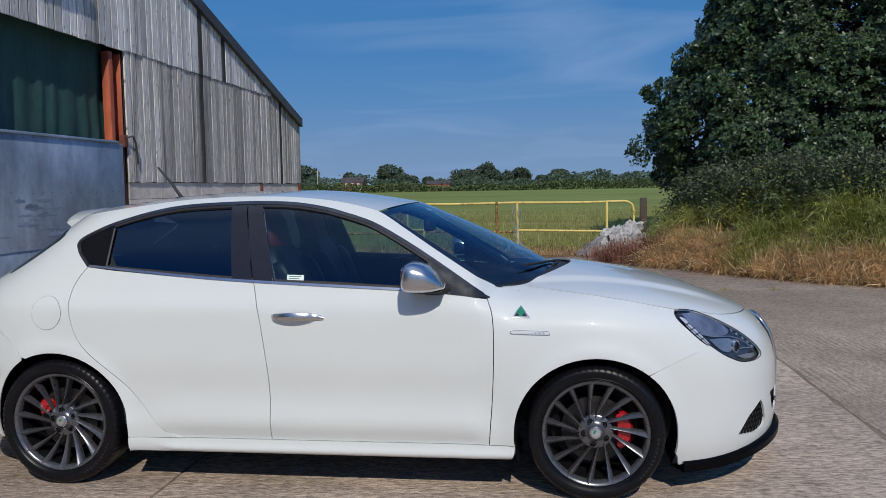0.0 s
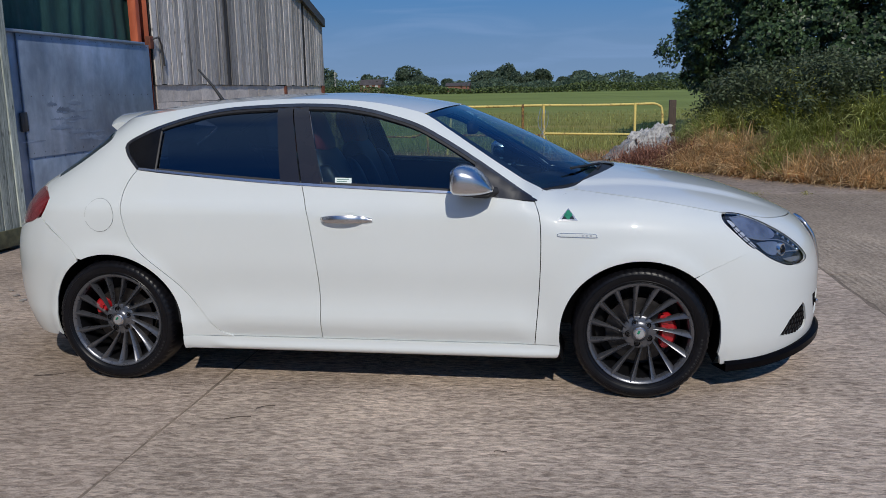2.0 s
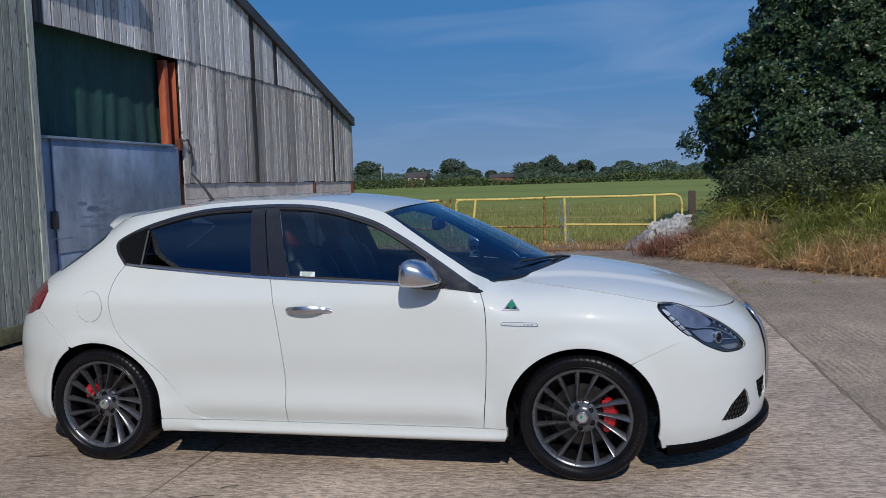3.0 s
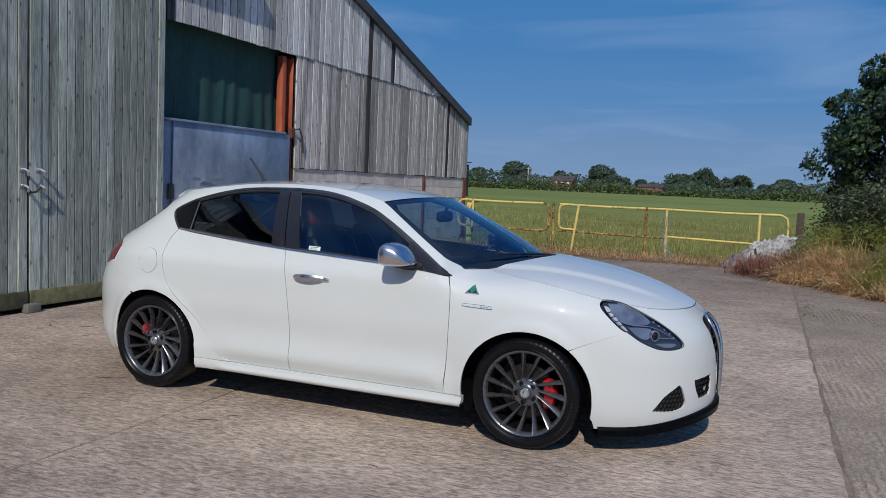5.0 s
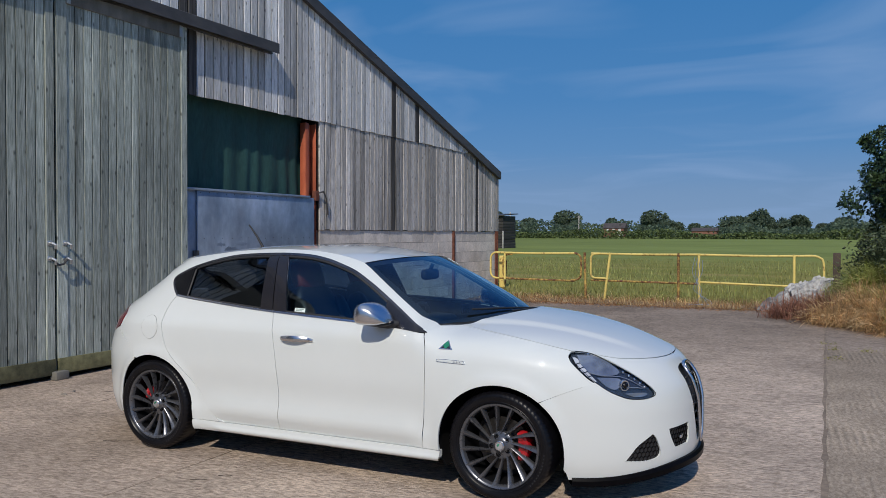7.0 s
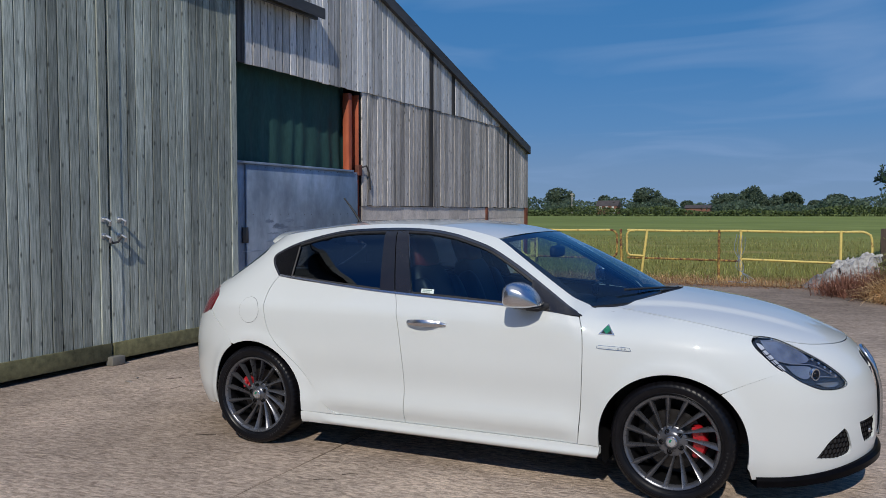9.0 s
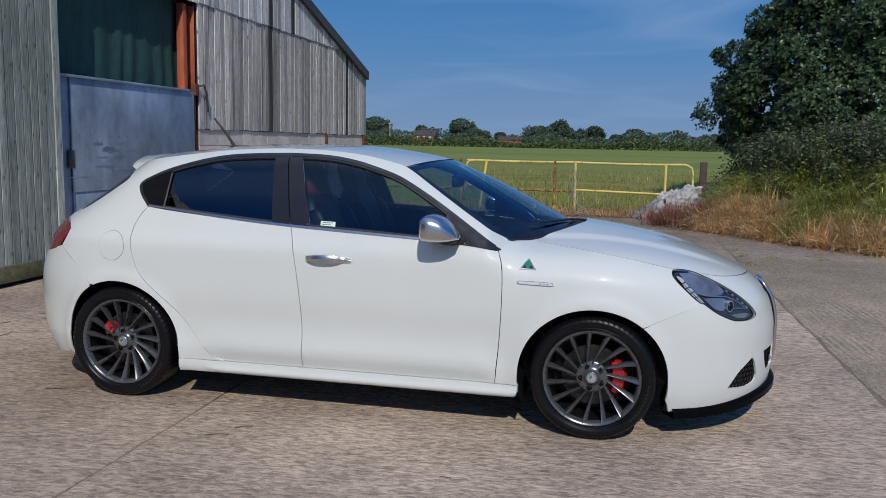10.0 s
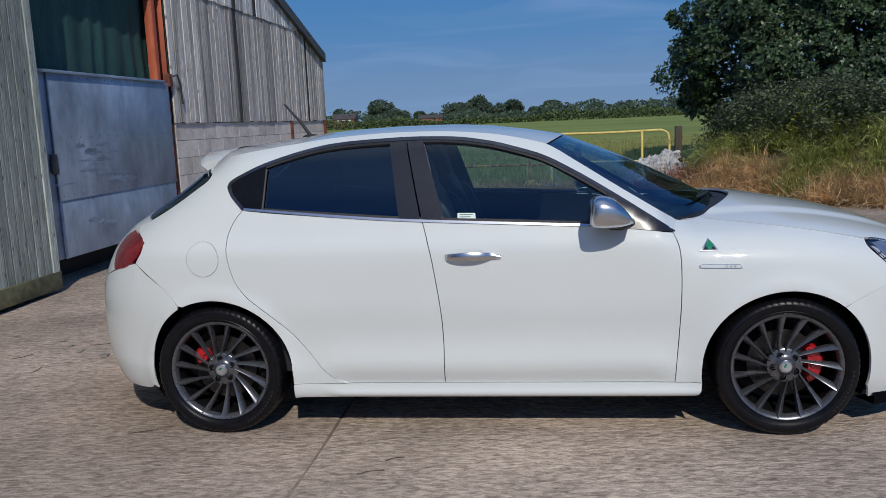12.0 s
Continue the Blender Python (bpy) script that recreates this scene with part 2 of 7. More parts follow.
def glass(name, tint, gloss=1.0, ior=1.5):
    m = bpy.data.materials.new(name)
    m.use_nodes = True
    n, l = m.node_tree.nodes, m.node_tree.links
    n.clear()
    f0 = ((ior - 1) / (ior + 1)) ** 2
    tr = n.new("ShaderNodeBsdfTransparent"); tr.inputs["Color"].default_value = (*tint, 1)
    gl = n.new("ShaderNodeBsdfGlossy"); gl.inputs["Roughness"].default_value = .015; gl.inputs["Color"].default_value = (gloss * .78, gloss * .9, gloss, 1)
    lw = n.new("ShaderNodeLayerWeight"); lw.inputs["Blend"].default_value = .5
    pw = n.new("ShaderNodeMath"); pw.operation = "POWER"; pw.inputs[1].default_value = 5
    sc = n.new("ShaderNodeMath"); sc.operation = "MULTIPLY_ADD"; sc.inputs[1].default_value = 1 - f0; sc.inputs[2].default_value = f0
    mx = n.new("ShaderNodeMixShader"); out = n.new("ShaderNodeOutputMaterial")
    l.new(lw.outputs["Facing"], pw.inputs[0]); l.new(pw.outputs[0], sc.inputs[0])
    l.new(sc.outputs[0], mx.inputs["Fac"]); l.new(tr.outputs[0], mx.inputs[1]); l.new(gl.outputs[0], mx.inputs[2]); l.new(mx.outputs[0], out.inputs["Surface"])
    return m


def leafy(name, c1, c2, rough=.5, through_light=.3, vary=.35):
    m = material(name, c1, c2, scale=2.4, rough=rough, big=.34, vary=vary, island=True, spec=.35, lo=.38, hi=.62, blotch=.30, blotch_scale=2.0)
    n, l = m.node_tree.nodes, m.node_tree.links
    p = n["Principled BSDF"]
    tl = n.new("ShaderNodeBsdfTranslucent")
    src = p.inputs["Base Color"].links[0].from_socket
    l.new(src, tl.inputs["Color"])
    mx = n.new("ShaderNodeMixShader"); mx.inputs["Fac"].default_value = through_light
    l.new(p.outputs[0], mx.inputs[1]); l.new(tl.outputs[0], mx.inputs[2])
    l.new(mx.outputs[0], n["Material Output"].inputs["Surface"])
    return m


M = {}
M["paint"] = material("white car paint", (.715, .750, .738), (.735, .770, .758), 3, .42, coat=1.0, big=.015, sheen_rough=.05, spec=.25)
M["black_gloss"] = material("gloss black plastic", (.005, .005, .006), (.008, .008, .009), 20, .22, spec=.3)
M["black_matt"] = material("matt black plastic", (.018, .018, .02), (.03, .03, .032), 60, .6, .2, .001)
M["liner"] = material("dark felt wheel liner", (.005, .005, .006), (.009, .009, .010), 60, .9, spec=.1)
M["pillar"] = material("dark grey pillar trim", (.020, .019, .022), (.027, .025, .028), 12, .24, coat=.5, sheen_rough=.05)
M["rubber"] = material("tyre rubber", (.004, .004, .0055), (.008, .008, .0105), 40, .36, .10, .001, spec=.26)
M["rubber_print"] = material("worn raised rubber", (.012, .012, .013), (.024, .024, .026), 60, .6)
M["alloy"] = material("anthracite machined alloy", (.125, .129, .143), (.175, .179, .196), 30, .28, metal=.66, big=.05)
M["alloy_dark"] = material("dark alloy barrel", (.008, .008, .009), (.016, .016, .018), 30, .45, metal=.5)
M["chrome"] = material("polished chrome", (.70, .71, .73), (.76, .77, .79), 10, .10, metal=1, big=.03)
M["satin"] = material("satin aluminium", (.64, .65, .68), (.68, .69, .72), 12, .27, metal=1, big=.02, sheen_rough=.04)
M["trim"] = material("dark satin window trim", (.11, .112, .125), (.16, .162, .178), 30, .22, metal=.9)
M["red_caliper"] = material("red brake paint", (.36, .008, .014), (.48, .014, .02), 20, .32, coat=.4)
M["disc"] = material("brake disc steel", (.050, .046, .044), (.10, .094, .088), 40, .42, metal=.9, stretch=(1, 8, 1))
M["leather_red"] = material("red leather", (.105, .013, .008), (.165, .022, .013), 30, .5, .3, .002)
M["leather_dark"] = material("black leather and shaded seat back", (.012, .012, .014), (.024, .024, .026), 40, .5, .3, .002)
M["cabin"] = material("dark cabin plastic and shade backing", (.014, .014, .016), (.026, .026, .028), 40, .65)
M["lamp_red"] = material("red tail lamp plastic", (.14, .004, .008), (.26, .010, .016), 14, .12, coat=.8)
M["lamp_dark"] = material("blue grey lamp housing", (.040, .048, .062), (.068, .080, .102), 12, .22, metal=.5)
M["reflector"] = material("lamp reflector", (.16, .18, .22), (.46, .50, .57), 6, .22, metal=.6, big=.15)
M["lamp_white"] = material("pale lamp trim", (.58, .60, .63), (.70, .72, .75), 12, .3, metal=.3)
M["green_badge"] = material("green enamel", (.01, .18, .10), (.015, .26, .14), 30, .25, coat=.6)
M["paper"] = material("pale paper sticker", (.62, .70, .66), (.74, .80, .76), 30, .7)
M["grey_ink"] = material("grey print", (.18, .3, .26), (.24, .36, .32), 30, .7)
M["glass_front"] = glass("lightly tinted car glass", (.60, .75, .80), ior=1.85)
M["glass_rear"] = glass("dark privacy glass", (.065, .095, .14), ior=2.0)
M["glass_screen"] = glass("windscreen glass", (.50, .64, .71), ior=1.9)
M["lens"] = glass("clear lamp lens", (.95, .97, 1.0), ior=1.55)
M["boards"] = material("weathered grey boards", (.50, .50, .49), (.85, .845, .835), 7, .85, .7, .006, (16, 16, 1.0), big=.30, big_scale=.07, vary=.30, lo=.37, hi=.63, knots=.62, streak=.5)
M["boards_low"] = material("weathered brown grey boards", (.33, .308, .285), (.68, .645, .60), 7, .85, .7, .006, (16, 16, 1.0), big=.34, big_scale=.07, vary=.32, lo=.37, hi=.63, knots=.62, streak=.65)
M["boards_dark"] = material("dark and water stained boards", (.014, .013, .013), (.115, .108, .103), 5, .85, .5, .004, (12, 12, .3), big=.45, big_scale=.06, vary=.1)
M["door_boards"] = material("green grey door boards", (.215, .245, .208), (.53, .57, .51), 6, .85, .6, .005, (16, 16, .9), big=.36, big_scale=.06, vary=.24, lo=.37, hi=.65, knots=.62, streak=.35, blotch=.14, blotch_scale=.7)
M["door_frame"] = material("brown grey door frame", (.14, .135, .115), (.25, .24, .21), 8, .85, .4, .003, (3, 1, .4), big=.3)
M["moss"] = material("damp mossy bottom rail", (.085, .085, .042), (.215, .205, .105), 9, .95, .6, .006, (1.5, 1.5, 1.5), big=.5)
M["steel_dark"] = material("dark painted steel", (.045, .043, .042), (.085, .080, .077), 9, .55, .2, .002, (1, .3, 1))
M["galv"] = material("galvanised sheet", (.22, .288, .388), (.39, .472, .598), 5, .40, .12, .003, (1, 1, .45), metal=.25, big=.26, big_scale=.45, blotch=.16, blotch_scale=2.0)
M["galv_scuff"] = material("scuffed galvanised patch", (.17, .215, .285), (.35, .43, .545), 9, .55, .2, .002, (1, .5, 1.6), metal=.2, big=.4, big_scale=.4)
M["zinc"] = material("zinc bracket", (.45, .46, .47), (.6, .61, .62), 30, .4, metal=.7)
M["orange"] = material("orange red primer steel", (.30, .062, .026), (.48, .12, .052), 7, .62, .25, .003, (1, 1, .4), big=.3, big_scale=.4)
M["rust"] = material("rusty brown steel", (.085, .028, .018), (.22, .075, .045), 14, .85, .4, .003, big=.35)
M["curtain"] = material("dark green mesh sheet", (.015, .060, .055), (.032, .100, .090), 30, .8, .2, .004, (1, 1, .3), big=.2)
M["block"] = material("concrete block", (.58, .52, .455), (.88, .80, .715), 26, .95, .4, .003, vary=.10, big=.20, big_scale=.12, nrough=.75, detail=8)
M["mortar"] = material("mortar", (.26, .23, .20), (.40, .36, .32), 30, .95, .5, .004)
M["roof_sheet"] = material("grey fibre cement sheet", (.07, .07, .072), (.13, .13, .13), 5, .9, .4, .004, big=.3)
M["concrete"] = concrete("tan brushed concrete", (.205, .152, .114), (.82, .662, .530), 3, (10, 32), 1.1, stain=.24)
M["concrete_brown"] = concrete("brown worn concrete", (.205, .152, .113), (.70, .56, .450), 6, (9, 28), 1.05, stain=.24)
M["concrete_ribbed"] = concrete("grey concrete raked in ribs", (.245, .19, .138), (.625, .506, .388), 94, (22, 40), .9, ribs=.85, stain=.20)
M["dirt"] = material("dirt in joints", (.165, .125, .092), (.32, .25, .185), 20, .97, .7, .01)
M["grass_ground"] = meadow()
M["bank_soil"] = material("weedy bank soil", (.20, .14, .075), (.36, .26, .14), 6, .95, .7, .03, big=.3)
M["grass_blade"] = leafy("green grass", (.20, .235, .042), (.345, .37, .095), .6, .35)
M["meadow_blade"] = leafy("olive meadow grass", (.22, .225, .055), (.46, .41, .15), .7, .35)
M["grass_tall"] = leafy("tall olive grass", (.31, .35, .085), (.64, .65, .26), .65, .38)
M["straw"] = leafy("dry straw grass", (.62, .40, .185), (.93, .72, .42), .7, .35)
M["straw_dark"] = leafy("brown dead grass", (.30, .155, .075), (.50, .29, .14), .7, .25)
M["dock"] = leafy("red brown dock", (.24, .105, .07), (.47, .235, .16), .7, .25)
M["nettle"] = leafy("dark nettle leaves", (.040, .060, .028), (.165, .205, .105), .5, .22, .5)
M["weed_yellow"] = leafy("yellow green weed", (.26, .29, .03), (.48, .46, .07), .6, .35)
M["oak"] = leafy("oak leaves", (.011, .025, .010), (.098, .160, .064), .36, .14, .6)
# paler, greyer green puts the distance haze into the leaf colour
M["hazy_leaf"] = leafy("distant foliage paled by haze", (.105, .150, .100), (.175, .230, .145), .85, .45)
M["hedge_leaf"] = leafy("hedge foliage", (.075, .11, .034), (.14, .18, .062), .8, .15)
M["bark"] = material("bark", (.06, .05, .04), (.13, .11, .09), 9, .95, .8, .02, (2, 2, .4))
M["yellow"] = material("chipped yellow paint", (.28, .13, .045), (.80, .63, .19), 16, .6, .35, .002, big=.15, lo=.30, hi=.44)
M["yellow_rust"] = material("rusted yellow pipe", (.15, .06, .03), (.55, .38, .10), 14, .75, .5, .003, big=.35, big_scale=.4, lo=.42, hi=.62)
M["post_wood"] = material("old wooden post", (.06, .045, .035), (.14, .105, .08), 10, .92, .6, .005, (3, 3, .3))
M["splitter"] = material("black splitter plastic", (.0025, .0025, .0035), (.004, .004, .005), 20, .34, spec=.05)
M["tarp"] = material("dirty white sheeting", (.17, .168, .165), (.54, .535, .525), 12, .6, .4, .006, big=.35, big_scale=.3, lo=.34, hi=.58)
M["tarp_grey"] = material("weathered grey sheeting", (.10, .10, .102), (.30, .298, .295), 9, .55, .4, .005, big=.35, big_scale=.3, lo=.34, hi=.60)
M["pallet"] = material("dark stacked timber", (.02, .02, .02), (.065, .06, .055), 8, .95, .5, .006, (1, 1, 3), vary=.3)
M["brick_far"] = material("distant red brick", (.20, .09, .06), (.28, .13, .09), 6, .9)
M["roof_far"] = material("distant slate", (.06, .05, .05), (.10, .085, .08), 6, .8)
M["white_far"] = material("white render", (.55, .55, .53), (.66, .66, .64), 4, .8)
M["debris"] = material("pale litter", (.40, .37, .33), (.6, .57, .52), 20, .8)
M["litter"] = material("weathered scrap", (.20, .175, .15), (.36, .33, .29), 20, .85)
M["twig"] = material("dead twig", (.06, .045, .035), (.12, .09, .07), 20, .9)


# ---- mesh helpers ----
def part(name, bm, mat, parent=None, label="", sharp=25):
    me = bpy.data.meshes.new(name)
    bm.normal_update()
    bm.to_mesh(me)
    bm.free()
    me.materials.append(mat)
    me.polygons.foreach_set("use_smooth", [True] * len(me.polygons))
    me.set_sharp_from_angle(angle=radians(sharp))
    ob = new(name, me)
    ob.parent = parent
    if label:
        tagged(ob, label=label)
    return ob


def part_np(name, verts, faces, mat, parent=None, label="", smooth=False):
    me = bpy.data.meshes.new(name)
    me.from_pydata([tuple(v) for v in verts], [], [tuple(f) for f in faces])
    me.materials.append(mat)
    if smooth:
        me.polygons.foreach_set("use_smooth", [True] * len(me.polygons))
    ob = new(name, me)
    ob.parent = parent
    if label:
        tagged(ob, label=label)
    return ob


def share(ob, name, m, parent=None):
    o = new(name, ob.data)
    o.matrix_basis = m
    o.parent = parent if parent else ob.parent
    return o


def thing(name, label, category, at=(0, 0, 0), group="", kind="", turn=0):
    e = new(name)
    e.empty_display_size = .2
    e.matrix_basis = pose(*at, 0, 0, turn)
    return tagged(e, label, category, group, kind)


def box(bm, c, s, bevel=0.0, rot=None):
    r = bmesh.ops.create_cube(bm, size=1)
    m = Matrix.Translation(c) @ (rot.to_4x4() if rot else Matrix()) @ Matrix.Diagonal((*s, 1))
    bmesh.ops.transform(bm, matrix=m, verts=r["verts"])
    if bevel:
        es = list({e for v in r["verts"] for e in v.link_edges})
        bmesh.ops.bevel(bm, geom=es, offset=bevel, segments=2, affect="EDGES", profile=.5)
    return bm


def tube(bm, pts, radius, seg=8, closed=False, caps=True):
    pts = [Vector(p) for p in pts]
    n = len(pts)
    radii = radius if isinstance(radius, (list, tuple)) else [radius] * n
    rings, up = [], None
    for i, p in enumerate(pts):
        a = pts[(i - 1) % n] if (i or closed) else p
        b = pts[(i + 1) % n] if (i < n - 1 or closed) else p
        d = (b - a).normalized()
        if up is None:
            up = d.orthogonal().normalized()
        up = (up - d * up.dot(d)).normalized()
        w = d.cross(up)
        rings.append([bm.verts.new(p + (up * math.cos(k) + w * math.sin(k)) * radii[i]) for k in np.linspace(0, 2 * math.pi, seg, endpoint=False)])
    for i in range(n if closed else n - 1):
        r, s = rings[i], rings[(i + 1) % n]
        for k in range(seg):
            bm.faces.new((r[k], r[(k + 1) % seg], s[(k + 1) % seg], s[k]))
    if caps and not closed:
        bm.faces.new(rings[0][::-1]); bm.faces.new(rings[-1])
    return bm


def lathe(bm, prof, seg=64, wobble=None):
    """Turns a profile of (radius, y) round the y axis."""
    rings = []
    for j, (r, y) in enumerate(prof):
        rings.append([bm.verts.new(((r + (wobble(j, k) if wobble else 0)) * math.cos(a), y, (r + (wobble(j, k) if wobble else 0)) * math.sin(a)))
                      for k, a in enumerate(np.linspace(0, 2 * math.pi, seg, endpoint=False))])
    for r, s in zip(rings, rings[1:]):
        for k in range(seg):
            bm.faces.new((r[k], r[(k + 1) % seg], s[(k + 1) % seg], s[k]))
    bmesh.ops.recalc_face_normals(bm, faces=bm.faces)
    return bm


def pad(bm, c, size, e1=.45, e2=.45, rot=None, nu=14, nv=20, taper=0.0):
    """A rounded block (superquadric) with an optional taper towards the top."""
    f = lambda a, e: math.copysign(abs(a) ** e, a)
    m = Matrix.Translation(c) @ (rot.to_4x4() if rot else Matrix())
    rings = []
    for i in range(nu + 1):
        u = -math.pi / 2 + math.pi * i / nu
        ring = []
        for k in range(nv):
            v = 2 * math.pi * k / nv
            z = f(math.sin(u), e1)
            t = 1 - taper * (z + 1) / 2
            ring.append(bm.verts.new(m @ Vector((f(math.cos(u), e1) * f(math.cos(v), e2) * size[0] / 2 * t, f(math.cos(u), e1) * f(math.sin(v), e2) * size[1] / 2 * t, z * size[2] / 2))))
        rings.append(ring)
    for r, s in zip(rings, rings[1:]):
        for k in range(nv):
            bm.faces.new((r[k], r[(k + 1) % nv], s[(k + 1) % nv], s[k]))
    bmesh.ops.remove_doubles(bm, verts=bm.verts, dist=1e-5)
    return bm


def prism(bm, poly, a, b, axis="x", chamfer=0.0):
    """A polygon of (u, v) drawn out from a to b along an axis; x takes (y, z), y takes (x, z), z takes (x, y)."""
    put = {"x": lambda u, v, w: (w, u, v), "y": lambda u, v, w: (u, w, v), "z": lambda u, v, w: (u, v, w)}[axis]
    lo = [bm.verts.new(put(u, v, a)) for u, v in poly]
    hi = [bm.verts.new(put(u, v, b)) for u, v in poly]
    n = len(poly)
    bm.faces.new(lo); bm.faces.new(hi[::-1])
    for i in range(n):
        bm.faces.new((lo[i], hi[i], hi[(i + 1) % n], lo[(i + 1) % n]))
    bmesh.ops.recalc_face_normals(bm, faces=bm.faces)
    return bm


def smooth_line(pts, step=.02):
    """A Catmull-Rom line through points of the plane or of space."""
    p = np.array(pts, float)
    if len(p) == 2:
        n = max(2, int(np.linalg.norm(p[1] - p[0]) / step) + 1)
        return np.linspace(p[0], p[1], n)
    q = np.vstack([2 * p[0] - p[1], p, 2 * p[-1] - p[-2]])
    out = []
    for i in range(1, len(q) - 2):
        n = max(2, int(np.linalg.norm(q[i + 1] - q[i]) / step))
        for t in np.linspace(0, 1, n, endpoint=False):
            a, b, c, d = q[i - 1], q[i], q[i + 1], q[i + 2]
            out.append(.5 * ((2 * b) + (c - a) * t + (2 * a - 5 * b + 4 * c - d) * t * t + (3 * b - a - 3 * c + d) * t ** 3))
    out.append(p[-1])
    return np.array(out)


def outline(*segs, step=.02):
    """A closed loop out of smooth pieces that meet in corners."""
    loop = np.vstack([smooth_line(s, step)[:-1] for s in segs])
    last, first = np.array(segs[-1][-1], float), np.array(segs[0][0], float)
    if np.linalg.norm(last - first) > 1e-4:
        loop = np.vstack([loop, smooth_line([last, first], step)[:-1]])
    keep = [i for i in range(len(loop)) if np.linalg.norm(loop[i] - loop[i - 1]) > 1e-4]
    return loop[keep]


def inset(loop, d):
    nxt, prv = np.roll(loop, -1, 0), np.roll(loop, 1, 0)
    t = nxt - prv
    t /= np.linalg.norm(t, axis=1)[:, None] + 1e-9
    area = np.sum(loop[:, 0] * nxt[:, 1] - nxt[:, 0] * loop[:, 1])
    nrm = np.stack([-t[:, 1], t[:, 0]], -1) * (1 if area > 0 else -1)
    return loop + nrm * d


def strip(pts, d0, d1):
    """A loop between two offsets of an open line, on its left for positive values."""
    p = smooth_line(pts, .016)
    t = np.gradient(p, axis=0)
    t /= np.linalg.norm(t, axis=1)[:, None]
    nrm = np.stack([-t[:, 1], t[:, 0]], -1)
    return np.vstack([p + nrm * d0, (p + nrm * d1)[::-1]])


def within(pts, loops):
    odd = np.zeros(len(pts), bool)
    for lp in loops:
        a, b = lp, np.roll(lp, -1, 0)
        for (x1, y1), (x2, y2) in zip(a, b):
            if y1 != y2:
                hit = ((y1 > pts[:, 1]) != (y2 > pts[:, 1])) & (pts[:, 0] < (x2 - x1) * (pts[:, 1] - y1) / (y2 - y1) + x1)
                odd ^= hit
    return odd


def sheet(loops, chart, step=.035, thick=.014, lift=0.0, mirror=None, centre=(0, 0, .6)):
    """A shell cut to the loops of a chart, laid on the form, with a rim that turns inwards. mirror: 'left' gives the other side's twin,
    'both' joins the two halves at the middle."""
    lo, hi = loops[0].min(0), loops[0].max(0)
    gx, gy = np.meshgrid(np.arange(lo[0] + step * .5, hi[0], step), np.arange(lo[1] + step * .5, hi[1], step))
    grid = np.stack([gx.ravel(), gy.ravel()], -1)
    grid = grid[within(grid, loops)] if len(grid) else grid
    edge = np.vstack(loops)
    if len(grid):
        d = np.min(np.hypot(grid[:, None, 0] - edge[None, :, 0], grid[:, None, 1] - edge[None, :, 1]), 1)
        grid = grid[d > step * .4]
    verts = [Vector(p) for p in np.vstack([edge, grid])]
    edges, k = [], 0
    for lp in loops:
        edges += [(k + i, k + (i + 1) % len(lp)) for i in range(len(lp))]
        k += len(lp)
    vv, _, ff, *_ = delaunay_2d_cdt(verts, edges, [], 0, 1e-6)
    uv = np.array([tuple(v) for v in vv])
    cen = np.array([uv[list(f)].mean(0) for f in ff])
    ff = [f for f, ok in zip(ff, within(cen, loops)) if ok]
    p = chart(uv[:, 0], uv[:, 1])
    eps = 1e-3
    du = chart(uv[:, 0] + eps, uv[:, 1]) - chart(uv[:, 0] - eps, uv[:, 1])
    dv = chart(uv[:, 0], uv[:, 1] + eps) - chart(uv[:, 0], uv[:, 1] - eps)
    nr = np.cross(du, dv)
    ln = np.linalg.norm(nr, axis=1)[:, None]
    nr = np.where(ln > 1e-12, nr / np.maximum(ln, 1e-12), 0)
    flip = np.sum(nr * (p - np.array(centre))) < 0
    if flip:
        nr = -nr
    p = p + nr * lift
    bm = bmesh.new()
    bv = [bm.verts.new(q) for q in p]
    used = set()
    for f in ff:
        a, b, c = (p[i] for i in f[:3])
        out = np.dot(np.cross(b - a, c - a), nr[f[0]] + nr[f[1]] + nr[f[2]]) > 0
        try:
            bm.faces.new([bv[i] for i in (f if out else f[::-1])])
            used.update(f)
        except ValueError:
            pass
    bm.verts.index_update()
    rim = [e for e in bm.edges if len(e.link_faces) == 1]
    if mirror == "both":
        rim = [e for e in rim if not all(abs(v.co.y) < 2e-3 for v in e.verts)]
    made = []
    if thick:
        for e in rim:
            a, b = e.verts
            lp = next(l for l in e.link_loops)
            if lp.vert != a:
                a, b = b, a
            na, nb = Vector(nr[a.index]), Vector(nr[b.index])
            made.append((b.co.copy(), a.co.copy(), a.co - na * thick, b.co - nb * thick))
    bmesh.ops.delete(bm, geom=[v for v in bm.verts if not v.link_faces], context="VERTS")
    for quad in made:
        bm.faces.new([bm.verts.new(q) for q in quad])
    if mirror:
        other = bm.copy() if mirror == "both" else None
        target = other if other else bm
        for v in target.verts:
            v.co.y = -v.co.y
        bmesh.ops.reverse_faces(target, faces=target.faces)
        if other:
            me = bpy.data.meshes.new("half")
            other.to_mesh(me); other.free()
            bm.from_mesh(me)
            bpy.data.meshes.remove(me)
            mid = [v for v in bm.verts if abs(v.co.y) < 2e-3]
            bmesh.ops.remove_doubles(bm, verts=mid, dist=3e-3)
    return bm


